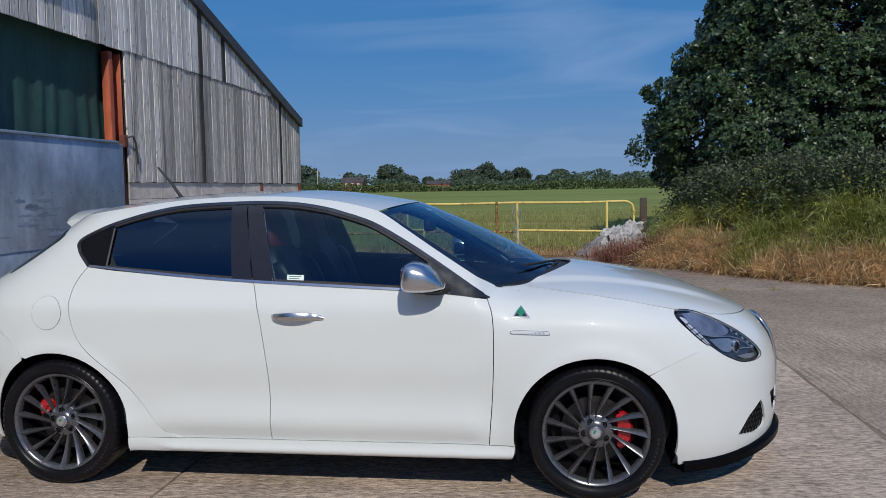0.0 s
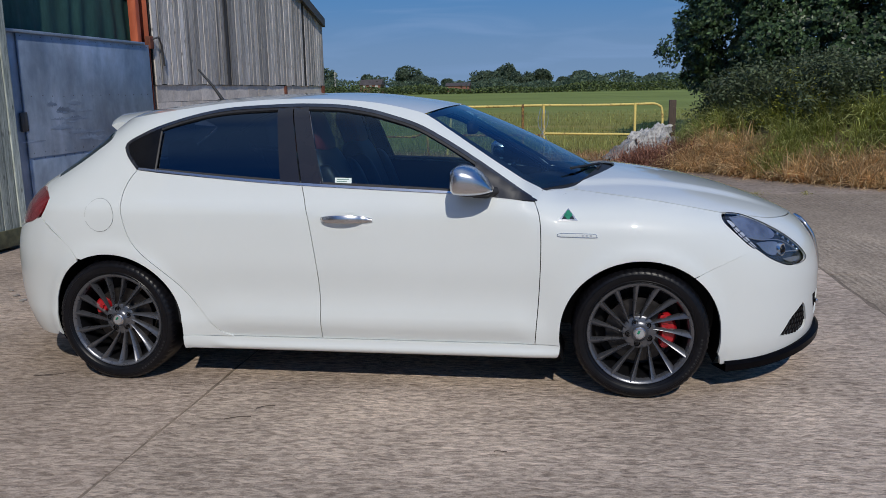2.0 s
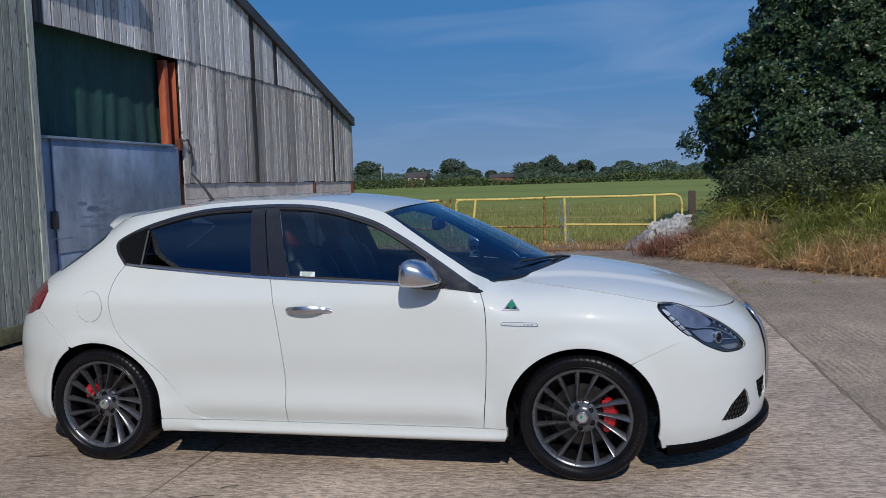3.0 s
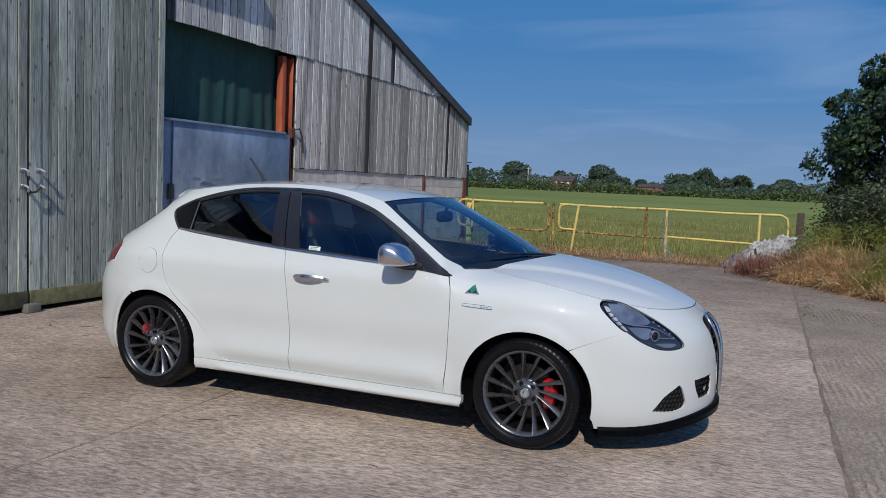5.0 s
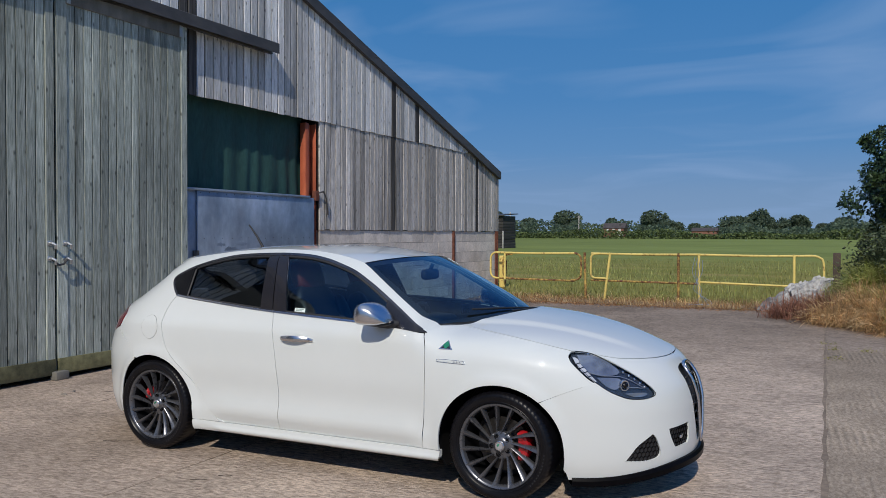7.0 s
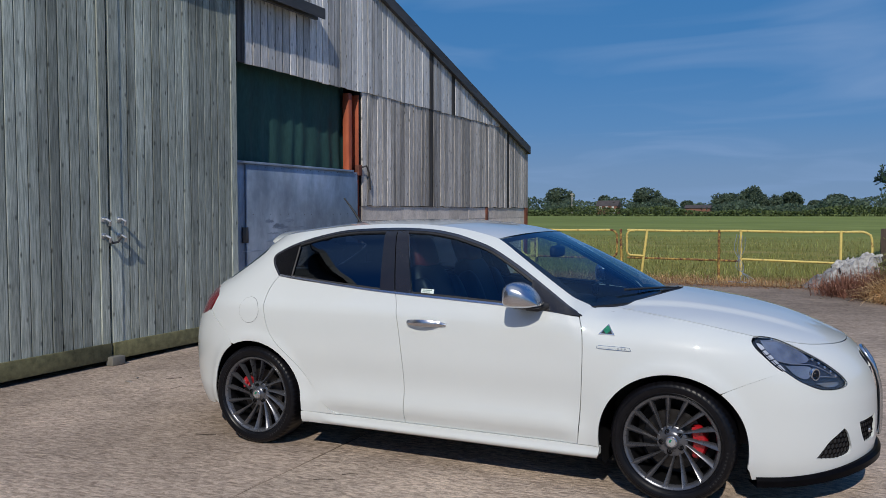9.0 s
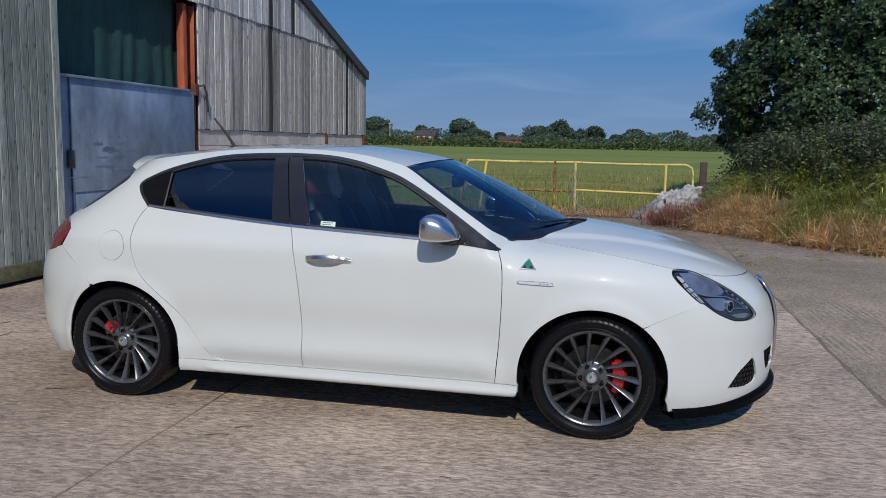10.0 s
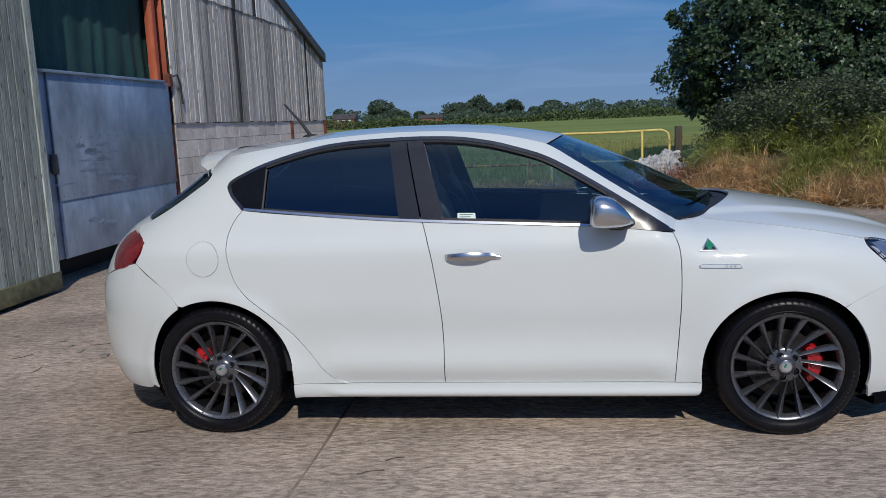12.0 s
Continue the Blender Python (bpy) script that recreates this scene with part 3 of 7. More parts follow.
def blades(n, where, height, width, lean=.35, rng=None, curl=.5):
    """n tapering blades; where: n rows of x, y, z; height: low and high."""
    rng = rng or np.random.default_rng(1)
    base = np.asarray(where)
    h = rng.uniform(*height, n)
    a, w = rng.uniform(0, 2 * np.pi, n), rng.uniform(.6, 1.2, n) * width
    side_v = np.stack([np.cos(a), np.sin(a), 0 * a], -1) * w[:, None] / 2
    b = rng.uniform(0, 2 * np.pi, n)
    tip = np.stack([np.cos(b), np.sin(b), 0 * b], -1) * (h * rng.uniform(.05, lean, n))[:, None]
    mid = base + tip * .35 + np.stack([0 * h, 0 * h, h * .6], -1)
    end = base + tip * (1 + curl) + np.stack([0 * h, 0 * h, h * rng.uniform(.85, 1.0, n)], -1)
    v = np.stack([base - side_v, base + side_v, mid + side_v * .75, mid - side_v * .75, end], 1).reshape(-1, 3)
    k = np.arange(n) * 5
    quads = np.stack([k, k + 1, k + 2, k + 3], -1).tolist()
    tris = np.stack([k + 3, k + 2, k + 4], -1).tolist()
    return v, quads + tris


def tufts(centres, per, length, width, rng, droop=(.35, .8), rise=(45, 82), bias=(0, 0), spread=.06):
    """Fountain-shaped grass clumps: curved blades that rise from each centre and fall over, most of them towards the bias."""
    c = np.repeat(np.asarray(centres), per, 0)
    n = len(c)
    grow = np.repeat(rng.uniform(.75, 1.2, len(centres)), per)
    ln = rng.uniform(*length, n) * grow
    a = rng.uniform(0, 2 * np.pi, n)
    h = np.stack([np.cos(a) + bias[0], np.sin(a) + bias[1]], -1)
    h /= np.linalg.norm(h, axis=1)[:, None] + 1e-6
    el, dr = np.radians(rng.uniform(*rise, n)), rng.uniform(*droop, n)
    base = c + np.stack([rng.normal(size=n) * spread, rng.normal(size=n) * spread, 0 * a - .02], -1)
    across = np.stack([-h[:, 1], h[:, 0], rng.normal(size=n) * .3], -1) * (width * rng.uniform(.6, 1.2, n))[:, None] / 2
    rows = []
    for t, w in ((0, 1), (.35, 1), (.7, .75), (1, .12)):
        out = ln * (t * np.cos(el) + .30 * dr * t * t)
        up = ln * (t * np.sin(el) - dr * t * t)
        p = base + np.stack([h[:, 0] * out, h[:, 1] * out, np.maximum(up, -.25)], -1)
        rows += [p - across * w, p + across * w]
    v = np.stack(rows, 1).reshape(-1, 3)
    k = np.arange(n) * 8
    f = [np.stack([k + 2 * j, k + 2 * j + 1, k + 2 * j + 3, k + 2 * j + 2], -1) for j in range(3)]
    return v, np.vstack(f).tolist()


def leaves(centres, size, rng, up=.4, slim=.5):
    """A four-cornered leaf at each place, turned at random."""
    n = len(centres)
    d = rng.normal(size=(n, 3)); d[:, 2] = d[:, 2] * .6 - .1
    d /= np.linalg.norm(d, axis=1)[:, None]
    nrm = rng.normal(size=(n, 3)) + np.array([0, 0, up * 3])
    w = np.cross(d, nrm)
    w /= np.linalg.norm(w, axis=1)[:, None] + 1e-9
    s = rng.uniform(.65, 1.25, n)[:, None] * size
    c = np.asarray(centres)
    v = np.stack([c - d * s * .5, c + w * s * slim * .5, c + d * s * .5, c - w * s * slim * .5], 1).reshape(-1, 3)
    k = np.arange(n) * 4
    return v, np.stack([k, k + 1, k + 2, k + 3], -1).tolist()


def rosettes(points, axes, per, size, rng, slim=.55):
    """Leaves that radiate from twig ends, facing out along each twig's axis."""
    a = axes + rng.normal(size=axes.shape) * .28
    a /= np.linalg.norm(a, axis=1)[:, None] + 1e-9
    ref = np.where(np.abs(a[:, 2:3]) > .8, np.array([[1.0, 0, 0]]), np.array([[0, 0, 1.0]]))
    e1 = np.cross(a, ref); e1 /= np.linalg.norm(e1, axis=1)[:, None]
    e2 = np.cross(a, e1)
    n = len(points) * per
    ax, e1, e2, base = (np.repeat(q, per, 0) for q in (a, e1, e2, points))
    th = np.tile(np.arange(per) * 2 * np.pi / per, len(points)) + np.repeat(rng.uniform(0, 6.3, len(points)), per) + rng.normal(size=n) * .3
    rise = rng.uniform(-.1, .75, n)[:, None]
    rad = e1 * np.cos(th)[:, None] + e2 * np.sin(th)[:, None]
    d = rad * np.cos(rise) + ax * np.sin(rise)
    face = ax * np.cos(rise) - rad * np.sin(rise) + rng.normal(size=(n, 3)) * .30
    w = np.cross(d, face); w /= np.linalg.norm(w, axis=1)[:, None] + 1e-9
    ln = size * rng.uniform(.7, 1.25, n)[:, None]
    v = np.stack([base, base + d * ln * .58 + w * ln * slim / 2, base + d * ln, base + d * ln * .58 - w * ln * slim / 2], 1).reshape(-1, 3)
    k = np.arange(n) * 4
    return v, np.stack([k, k + 1, k + 2, k + 3], -1).tolist()


def tilt(y):
    """The yard rises gently towards the field."""
    return .01 * np.maximum(0, np.asarray(y, float) - 1)

# ---- car form: smooth curves and level lines ----
def pchip(xs, ys):
    xs, ys = np.array(xs, float), np.array(ys, float)
    h, d = np.diff(xs), np.diff(ys) / np.diff(xs)
    m = np.zeros(len(xs))
    m[0], m[-1] = d[0], d[-1]
    for i in range(1, len(xs) - 1):
        if d[i - 1] * d[i] > 0:
            w1, w2 = 2 * h[i] + h[i - 1], h[i] + 2 * h[i - 1]
            m[i] = (w1 + w2) / (w1 / d[i - 1] + w2 / d[i])

    def at(x):
        x = np.clip(np.asarray(x, float), xs[0], xs[-1])
        i = np.clip(np.searchsorted(xs, x) - 1, 0, len(xs) - 2)
        t = (x - xs[i]) / h[i]
        return ((1 + 2 * t) * (1 - t) ** 2 * ys[i] + t * (1 - t) ** 2 * h[i] * m[i]
                + t * t * (3 - 2 * t) * ys[i + 1] + t * t * (t - 1) * h[i] * m[i + 1])
    return at


X0, XR0 = 1.10, -0.95
NA, NB, RA, RB = 2.5, 2.2, 3.4, 2.7
nose_x = pchip([.05, .13, .2, .3, .37, .52, .6, .66, .72, .76, .8, .85, .9, .95, .98, 1.0, 1.02, 1.03, 1.035],
               [2.21, 2.25, 2.272, 2.285, 2.288, 2.285, 2.27, 2.25, 2.21, 2.175, 2.12, 2.0, 1.84, 1.64, 1.49, 1.38, 1.24, 1.15, 1.101])
tail_x = pchip([.05, .16, .23, .45, .66, .86, 1.0, 1.06, 1.29, 1.36, 1.46],
               [-2.00, -2.075, -2.115, -2.172, -2.155, -2.075, -1.945, -1.84, -1.50, -1.44, -1.42])
w_cab = pchip([.05, .18, .25, .32, .335, .36, .40, .46, .65, .80, .86, .895, .905, .95, 1.02, 1.1, 1.2, 1.3, 1.39, 1.46],
              [.80, .850, .870, .8780, .8790, .8750, .8735, .8760, .893, .891, .888, .8845, .882, .857, .828, .797, .752, .703, .652, .60])
w_hood = pchip([.05, .18, .25, .45, .65, .80, .86, .90, .93, .96, .99, 1.01, 1.03, 1.035],
               [.80, .845, .866, .884, .893, .882, .855, .81, .75, .63, .46, .32, .12, .01])
roof_z = pchip([-1.60, -1.475, -1.287, -1.04, -.855, -.674, -.495, -.259, -.055, .089, .217, .37],
               [1.345, 1.362, 1.386, 1.414, 1.434, 1.445, 1.450, 1.449, 1.438, 1.420, 1.401, 1.373])
rail_z = pchip([-1.60, -1.5, -1.3, -1.04, -.7, -.43, -.27, 0, .12, .2, .278, .384, .497, .62, .737, .858],
               [1.285, 1.30, 1.338, 1.375, 1.413, 1.424, 1.422, 1.402, 1.382, 1.364, 1.342, 1.279, 1.206, 1.127, 1.054, .977])


def half_width(x, z):
    """Half the car's width at the station x and height z."""
    x, z = np.asarray(x, float), np.asarray(z, float)
    s = np.clip((x - .76) / .25, 0, 1)
    s = s * s * (3 - 2 * s)
    w = w_cab(z) * (1 - s) + w_hood(z) * s
    for cx in (1.317, -1.317):
        r = np.hypot(x - cx, z - .318)
        w = w + .015 * np.exp(-((r - .372) / .036) ** 2)
    uf = np.clip((x - X0) / (nose_x(z) - X0), 0, 1)
    ur = np.clip((XR0 - x) / (XR0 - tail_x(z)), 0, 1)
    w = w * np.clip(1 - uf ** NA, 0, 1) ** (1 / NB) * np.clip(1 - ur ** RA, 0, 1) ** (1 / RB)
    near = np.clip(1 - (rail_z(x) - z) / .09, 0, 1) * np.clip((.90 - x) / .05, 0, 1)
    return w - .055 * near ** 2


def side(x, z):
    return np.stack([x, -half_width(x, z), z], -1)


crease = pchip([.20, .256, .30, .345, .365, .39, .45, .54, 2], [-.016, -.011, .003, .0150, .0175, .0145, .0050, 0, 0])


def door_side(x, z):
    """The flank of the doors, with the soft crease that stands out above the sill."""
    p = side(x, z)
    along = np.clip((x + .95) / .30, 0, 1) * np.clip((.86 - x) / .12, 0, 1)
    p[..., 1] -= crease(z) * along
    return p


def top_z(x, y):
    """Height of the bonnet over a place of the plan."""
    lo, hi = np.full(np.shape(x), .45), np.full(np.shape(x), 1.034)
    for _ in range(40):
        mid = (lo + hi) / 2
        inside = half_width(x, mid) > np.abs(y)
        lo, hi = np.where(inside, mid, lo), np.where(inside, hi, mid)
    return lo


def top(x, y):
    return np.stack([x, y, top_z(x, y)], -1)


def nose_u(x, z):
    return np.arcsin(np.clip((x - X0) / (nose_x(z) - X0), 0, 1) ** (NA / 2))


def nose(u, z):
    x = X0 + (nose_x(z) - X0) * np.sin(np.clip(u, 0, np.pi / 2)) ** (2 / NA)
    w = w_hood(z) * np.clip(np.cos(u), 0, 1) ** (2 / NB)
    r = np.hypot(x - 1.317, z - .318)
    w = w * (1 + .0165 * np.exp(-((r - .372) / .036) ** 2))
    return np.stack([x, -w, z], -1)


def tail_u(x, z):
    return np.arcsin(np.clip((XR0 - x) / (XR0 - tail_x(z)), 0, 1) ** (RA / 2))


def tail(u, z):
    x = XR0 - (XR0 - tail_x(z)) * np.sin(np.clip(u, 0, np.pi / 2)) ** (2 / RA)
    w = w_cab(z) * np.clip(np.cos(u), 0, 1) ** (2 / RB)
    r = np.hypot(x + 1.317, z - .318)
    w = w + .015 * np.exp(-((r - .372) / .036) ** 2) * np.clip(np.cos(u), 0, 1)
    near = np.clip(1 - (rail_z(x) - z) / .09, 0, 1)
    return np.stack([x, -(w - .055 * near ** 2 * np.clip(np.cos(u), 0, 1)), z], -1)

# ---- ground, yard and bank ----
def step(a, b, x):
    t = np.clip((np.asarray(x, float) - a) / (b - a), 0, 1)
    return t * t * (3 - 2 * t)


def bank_foot(s):
    return -.10 - .50 * step(.7, 2.6, s)


def bank_h(x, y):
    """Height of the overgrown bank over the yard."""
    d = (x - 2.1) * .61 + (y - 10.0) * .79
    s = (x - 2.1) * .79 - (y - 10.0) * .61
    d = d - bank_foot(s)
    return .95 * step(-.05, 2.0, d) * step(-.5, 1.0, s) * (1 - .8 * step(6, 12, d))


def ground_h(x, y):
    x, y = np.asarray(x, float), np.asarray(y, float)
    field = .11 + .0046 * np.maximum(0, y - 12)
    yard = tilt(y) - .07
    f = step(11.3, 11.9, y)
    z = yard * (1 - f) + field * f
    wob = .03 * np.sin(x * .9 + y * .31) * np.sin(y * .53 - x * .2) * step(12.5, 16, y)
    return z + wob + bank_h(x, y) * step(-4, 6, y)


gx = np.concatenate([-np.geomspace(2500, 8, 26), np.arange(-7.5, 16, .4), np.geomspace(17, 2500, 26)])
gy = np.concatenate([-np.geomspace(2500, 12, 20), np.arange(-11, 26, .4), np.geomspace(27, 3000, 40)])
XX, YY = np.meshgrid(gx, gy)
ZZ = ground_h(XX, YY)
gv = np.stack([XX.ravel(), YY.ravel(), ZZ.ravel()], -1)
nx = len(gx)
gf = [(j * nx + i, j * nx + i + 1, (j + 1) * nx + i + 1, (j + 1) * nx + i) for j in range(len(gy) - 1) for i in range(nx - 1)]
ground = part_np("ground", gv, gf, M["grass_ground"], smooth=True)
tagged(ground, "flat green meadow reaching to the horizon", "ground", kind="structure")

# earth of the bank and the dirt strip under the barrier
ys = np.arange(5.0, 17.5, .3)
xs = np.arange(-5.5, 15.5, .3)
BX, BY = np.meshgrid(xs, ys)
BZ = ground_h(BX, BY) + .012
keep = lambda x, y: (bank_h(x, y) > .02 and y < 16) or (11.25 < y < 12.6 and x > -4.6)
bv = np.stack([BX.ravel(), BY.ravel(), BZ.ravel()], -1)
nb = len(xs)
bf = [(j * nb + i, j * nb + i + 1, (j + 1) * nb + i + 1, (j + 1) * nb + i) for j in range(len(ys) - 1) for i in range(nb - 1)
      if keep(xs[i] + .15, ys[j] + .15)]
bank = part_np("earth_bank", bv, bf, M["bank_soil"], smooth=True)
tagged(bank, "bare brown earth of the overgrown bank", "ground", kind="structure")


def slab_mesh(x0, x1, y0, y1, mat, name, parent):
    """A slab with arrises that are chipped a little along its length."""
    bm = bmesh.new()
    g = .004
    cuts = [y0 + g, *np.arange(y0 + .3, y1 - .15, .3), y1 - g]
    if y0 < 1 < y1:
        cuts = sorted(cuts + [1.0])
    rows = []
    for y in cuts:
        a, b = (random.uniform(.004, .026) if abs(x - 2.95) < .06 else random.uniform(.002, .013) for x in (x0, x1))
        lean = lambda x: x - (.020 * (y - 2) if abs(x - 2.95) < .06 else 0)
        rows.append([bm.verts.new((lean(x), y, float(tilt(y)) + dz)) for x, dz in ((x0 + a, -.10), (x0 + a, -.004), (x0 + a + random.uniform(.006, .02), 0), (x1 - b - random.uniform(.006, .02), 0), (x1 - b, -.004), (x1 - b, -.10))])
    for r, s in zip(rows, rows[1:]):
        for a, b, c, d in zip(r, r[1:], s[1:], s):
            bm.faces.new((a, b, c, d))
    bm.faces.new(rows[0][::-1]); bm.faces.new(rows[-1])
    bmesh.ops.recalc_face_normals(bm, faces=bm.faces)
    return part(name, bm, mat, parent)


bm = bmesh.new()
rows = [[bm.verts.new((x, y, float(tilt(y)) - .006)) for x in (-30, 14)] for y in (-20, 1, 11.35)]
for r, s in zip(rows, rows[1:]):
    bm.faces.new((r[0], r[1], s[1], s[0]))
yard = part("pavement", bm, M["dirt"])
tagged(yard, "tan brushed concrete farmyard in large slabs", "pavement", kind="structure")
COLS = [-16, -12.2, -8.4, -4.55, -.79, 2.95, 6.7, 10.4]
ROWS_Y = [-18, -12, -6.0, 6.45, 11.35]
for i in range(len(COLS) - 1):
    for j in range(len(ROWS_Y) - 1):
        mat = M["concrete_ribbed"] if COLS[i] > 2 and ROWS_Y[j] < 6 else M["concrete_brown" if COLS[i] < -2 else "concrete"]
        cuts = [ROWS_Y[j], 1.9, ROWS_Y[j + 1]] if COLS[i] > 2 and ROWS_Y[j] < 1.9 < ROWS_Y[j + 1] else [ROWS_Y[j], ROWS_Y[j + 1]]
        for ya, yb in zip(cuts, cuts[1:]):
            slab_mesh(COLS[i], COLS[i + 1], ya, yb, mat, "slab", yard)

# ---- barn ----
XW = -4.43
RAKE = lambda y: 6.537 - .284 * abs(y - .6)
barn = thing("barn", "weathered timber-clad farm barn on concrete blockwork", "barn", (XW, 5.7, 0))
BO = Vector((XW, 5.7, 0))


def local(bm, o=BO):
    bmesh.ops.translate(bm, verts=bm.verts, vec=-o)
    return bm


def board(y, w, z0, z1a, z1b, mat, parent, x=XW, t=.022, jitter=.004, name="board", o=BO):
    bm = bmesh.new()
    a, b = y - w / 2, y + w / 2
    c = .0025
    dx = random.uniform(-jitter, jitter)
    sec = [(a, x - t), (a, x - c), (a + c, x), (b - c, x), (b, x - c), (b, x - t)]
    zt = lambda q: z1a + (z1b - z1a) * (q - a) / w
    lo = [bm.verts.new((px + dx, py, z0)) for py, px in sec]
    hi = [bm.verts.new((px + dx, py, zt(py))) for py, px in sec]
    bm.faces.new(lo); bm.faces.new(hi[::-1])
    for i in range(6):
        bm.faces.new((lo[i], hi[i], hi[(i + 1) % 6], lo[(i + 1) % 6]))
    bmesh.ops.recalc_face_normals(bm, faces=bm.faces)
    local(bm, o)
    return part(name, bm, mat, parent)


PITCH = .1535
# lower cladding right of the opening, and upper cladding up to the rake
y = 5.69 + PITCH / 2
while y < 13.16:
    w = PITCH - random.uniform(.018, .028)
    stained = abs(y - 8.03) < .078
    board(y, w, 1.595 + random.uniform(-.006, .012), min(3.33, RAKE(y - w / 2) - .06), min(3.33, RAKE(y + w / 2) - .06),
          M["boards_dark"] if stained or abs(y - 11.9) < .08 else M["boards_low"], barn, XW)
    if RAKE(y) > 3.5:
        stain2 = stained or abs(y - 9.05) < .075
        board(y, w, 3.315 + random.uniform(-.008, .008), RAKE(y - w / 2) - .06, RAKE(y + w / 2) - .06, M["boards_dark"] if stain2 else M["boards"], barn, XW + .016)
    y += PITCH
y = 5.69 - PITCH / 2
while y > -4.2:
    w = PITCH - random.uniform(.018, .028)
    z0 = 3.30 if y > -1.4 else .05
    # the two boards next to the sliding door take the darker board material
    board(y, w, z0 + random.uniform(-.008, .008), RAKE(y - w / 2) - .06, RAKE(y + w / 2) - .06, M["boards_dark" if 2.66 < y < 2.98 else "boards"], barn, XW + .016)
    y -= PITCH

# backing, side walls and roof; the near-black backing colours shade into the board gaps
bm = bmesh.new()
prism(bm, [(-12.0, 0), (-12.0, 3.0), (.6, 6.35), (5.69, 4.95), (5.69, 3.36), (-1.4, 3.36), (-1.4, 0)], XW - .16, XW - .03, "x")
prism(bm, [(5.69, 1.59), (5.69, 4.95), (13.12, 2.9), (13.12, 1.59)], XW - .16, XW - .03, "x")
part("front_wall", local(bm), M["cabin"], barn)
bm = bmesh.new()
box(bm, (XW - 10.1, 13.05, 1.45), (20, .14, 2.9)); part("side_wall", local(bm), M["boards_low"], barn)
bm = bmesh.new()
box(bm, (XW - 10.1, -11.95, 1.45), (20, .14, 2.9)); part("side_wall", local(bm), M["boards_low"], barn)
bm = bmesh.new()
prism(bm, [(-12.0, 0), (-12.0, 3.0), (.6, 6.35), (13.1, 2.95), (13.1, 0)], XW - 20.2, XW - 20.08, "x")
part("rear_wall", local(bm), M["boards_low"], barn)
for s0, s1, flip in ((.6, 13.17, 1), (.6, -12.3, -1)):
    bm = bmesh.new()
    pr = []
    for k in range(241):
        xx = XW + .06 - 20.4 * k / 240
        pr.append((xx, .022 * math.sin(k * 2 * math.pi / 3)))
    va = [bm.verts.new((xx, s0, RAKE(.6) + .035 + dz)) for xx, dz in pr]
    vb = [bm.verts.new((xx, s1, RAKE(.6) - .284 * abs(s1 - .6) + .035 + dz)) for xx, dz in pr]
    for k in range(240):
        bm.faces.new((va[k], va[k + 1], vb[k + 1], vb[k]))
    bmesh.ops.recalc_face_normals(bm, faces=bm.faces)
    part("roof", local(bm), M["roof_sheet"], barn, "corrugated grey fibre cement roof")
# verge flashing along the rake, with its fixings
for ya, yb in ((.6, 13.15), (.6, -12.2)):
    za, zb = RAKE(.6), RAKE(.6) - .284 * abs(yb - .6)
    bm = bmesh.new()
    prism(bm, [(ya, za + .045), (yb, zb + .045), (yb, zb - .13), (ya, za - .13)], XW + .018, XW + .085, "x")
    part("verge_board", local(bm), M["steel_dark"], barn, "dark grey verge flashing")
for y in np.arange(1.4, 13.1, 1.18):
    bm = bmesh.new()
    bmesh.ops.create_uvsphere(bm, u_segments=8, v_segments=5, radius=.011)
    bmesh.ops.translate(bm, verts=bm.verts, vec=(XW + .086, y, RAKE(y) + .0))
    part("fixing", local(bm), M["steel_dark"], barn)
bm = bmesh.new()
tube(bm, [(XW - 20, 13.17, 2.90), (XW - .02, 13.17, 2.90)], .05, 10)
part("gutter", local(bm), M["steel_dark"], barn, "", 60)

# block plinth
bm = bmesh.new()
box(bm, (XW - .107, 9.40, .80), (.15, 7.36, 1.60)); part("mortar_bed", local(bm), M["mortar"], barn)
for c in range(7):
    z = .115 + c * .2275
    y = 5.72 + (.225 if c % 2 else .0)
    if c % 2:
        spans = [(5.72, 5.94)]
    else:
        spans = []
    yy = 5.72 + (.2275 if c % 2 else 0)
    while yy < 13.0:
        spans.append((yy, min(yy + .443, 13.04)))
        yy += .451
    for a, b in spans:
        if b - a < .06:
            continue
        bm = bmesh.new()
        box(bm, (0, 0, 0), (.10, b - a, .2205))
        dx = random.uniform(-.0015, .0015)
        ob = part("block", bm, M["block"], barn)
        ob.location = Vector((XW - .075 + dx, (a + b) / 2, z)) - BO
bm = bmesh.new()
box(bm, (XW - .01, 10.69, .80), (.05, .07, 1.58), .006); part("stanchion", local(bm), M["rust"], barn, "rust brown steel upright")
bm = bmesh.new()
for dy in (-.05, .05):
    box(bm, (XW - .06, 13.08 + dy, .80), (.16, .012, 1.60))
box(bm, (XW - .06, 13.08, .80), (.012, .10, 1.60))
part("stanchion", local(bm), M["rust"], barn, "rust red corner stanchion")

# opening: orange stanchion, green sheet, galvanised gate sheet
bm = bmesh.new()
box(bm, (XW - .04, 5.405, 1.63), (.014, .09, 3.26), .003)
box(bm, (XW - .09, 5.365, 1.63), (.09, .014, 3.26), .003)
box(bm, (XW - .14, 5.52, 1.63), (.014, .24, 3.26), .003)
box(bm, (XW - .09, 5.63, 1.63), (.13, .014, 3.26), .003)
part("stanchion", local(bm), M["orange"], barn, "orange primed steel stanchion")
bm = bmesh.new()
box(bm, (XW - .0, 5.585, 2.13), (.07, .10, .16), .008); part("gate_hinge", local(bm), M["rust"], barn)
bm = bmesh.new()
tube(bm, [(XW + .02, 5.60, 2.17), (XW + .07, 5.70, 2.20), (XW + .06, 5.79, 2.10), (XW + .03, 5.88, 1.84)], .013, 6)
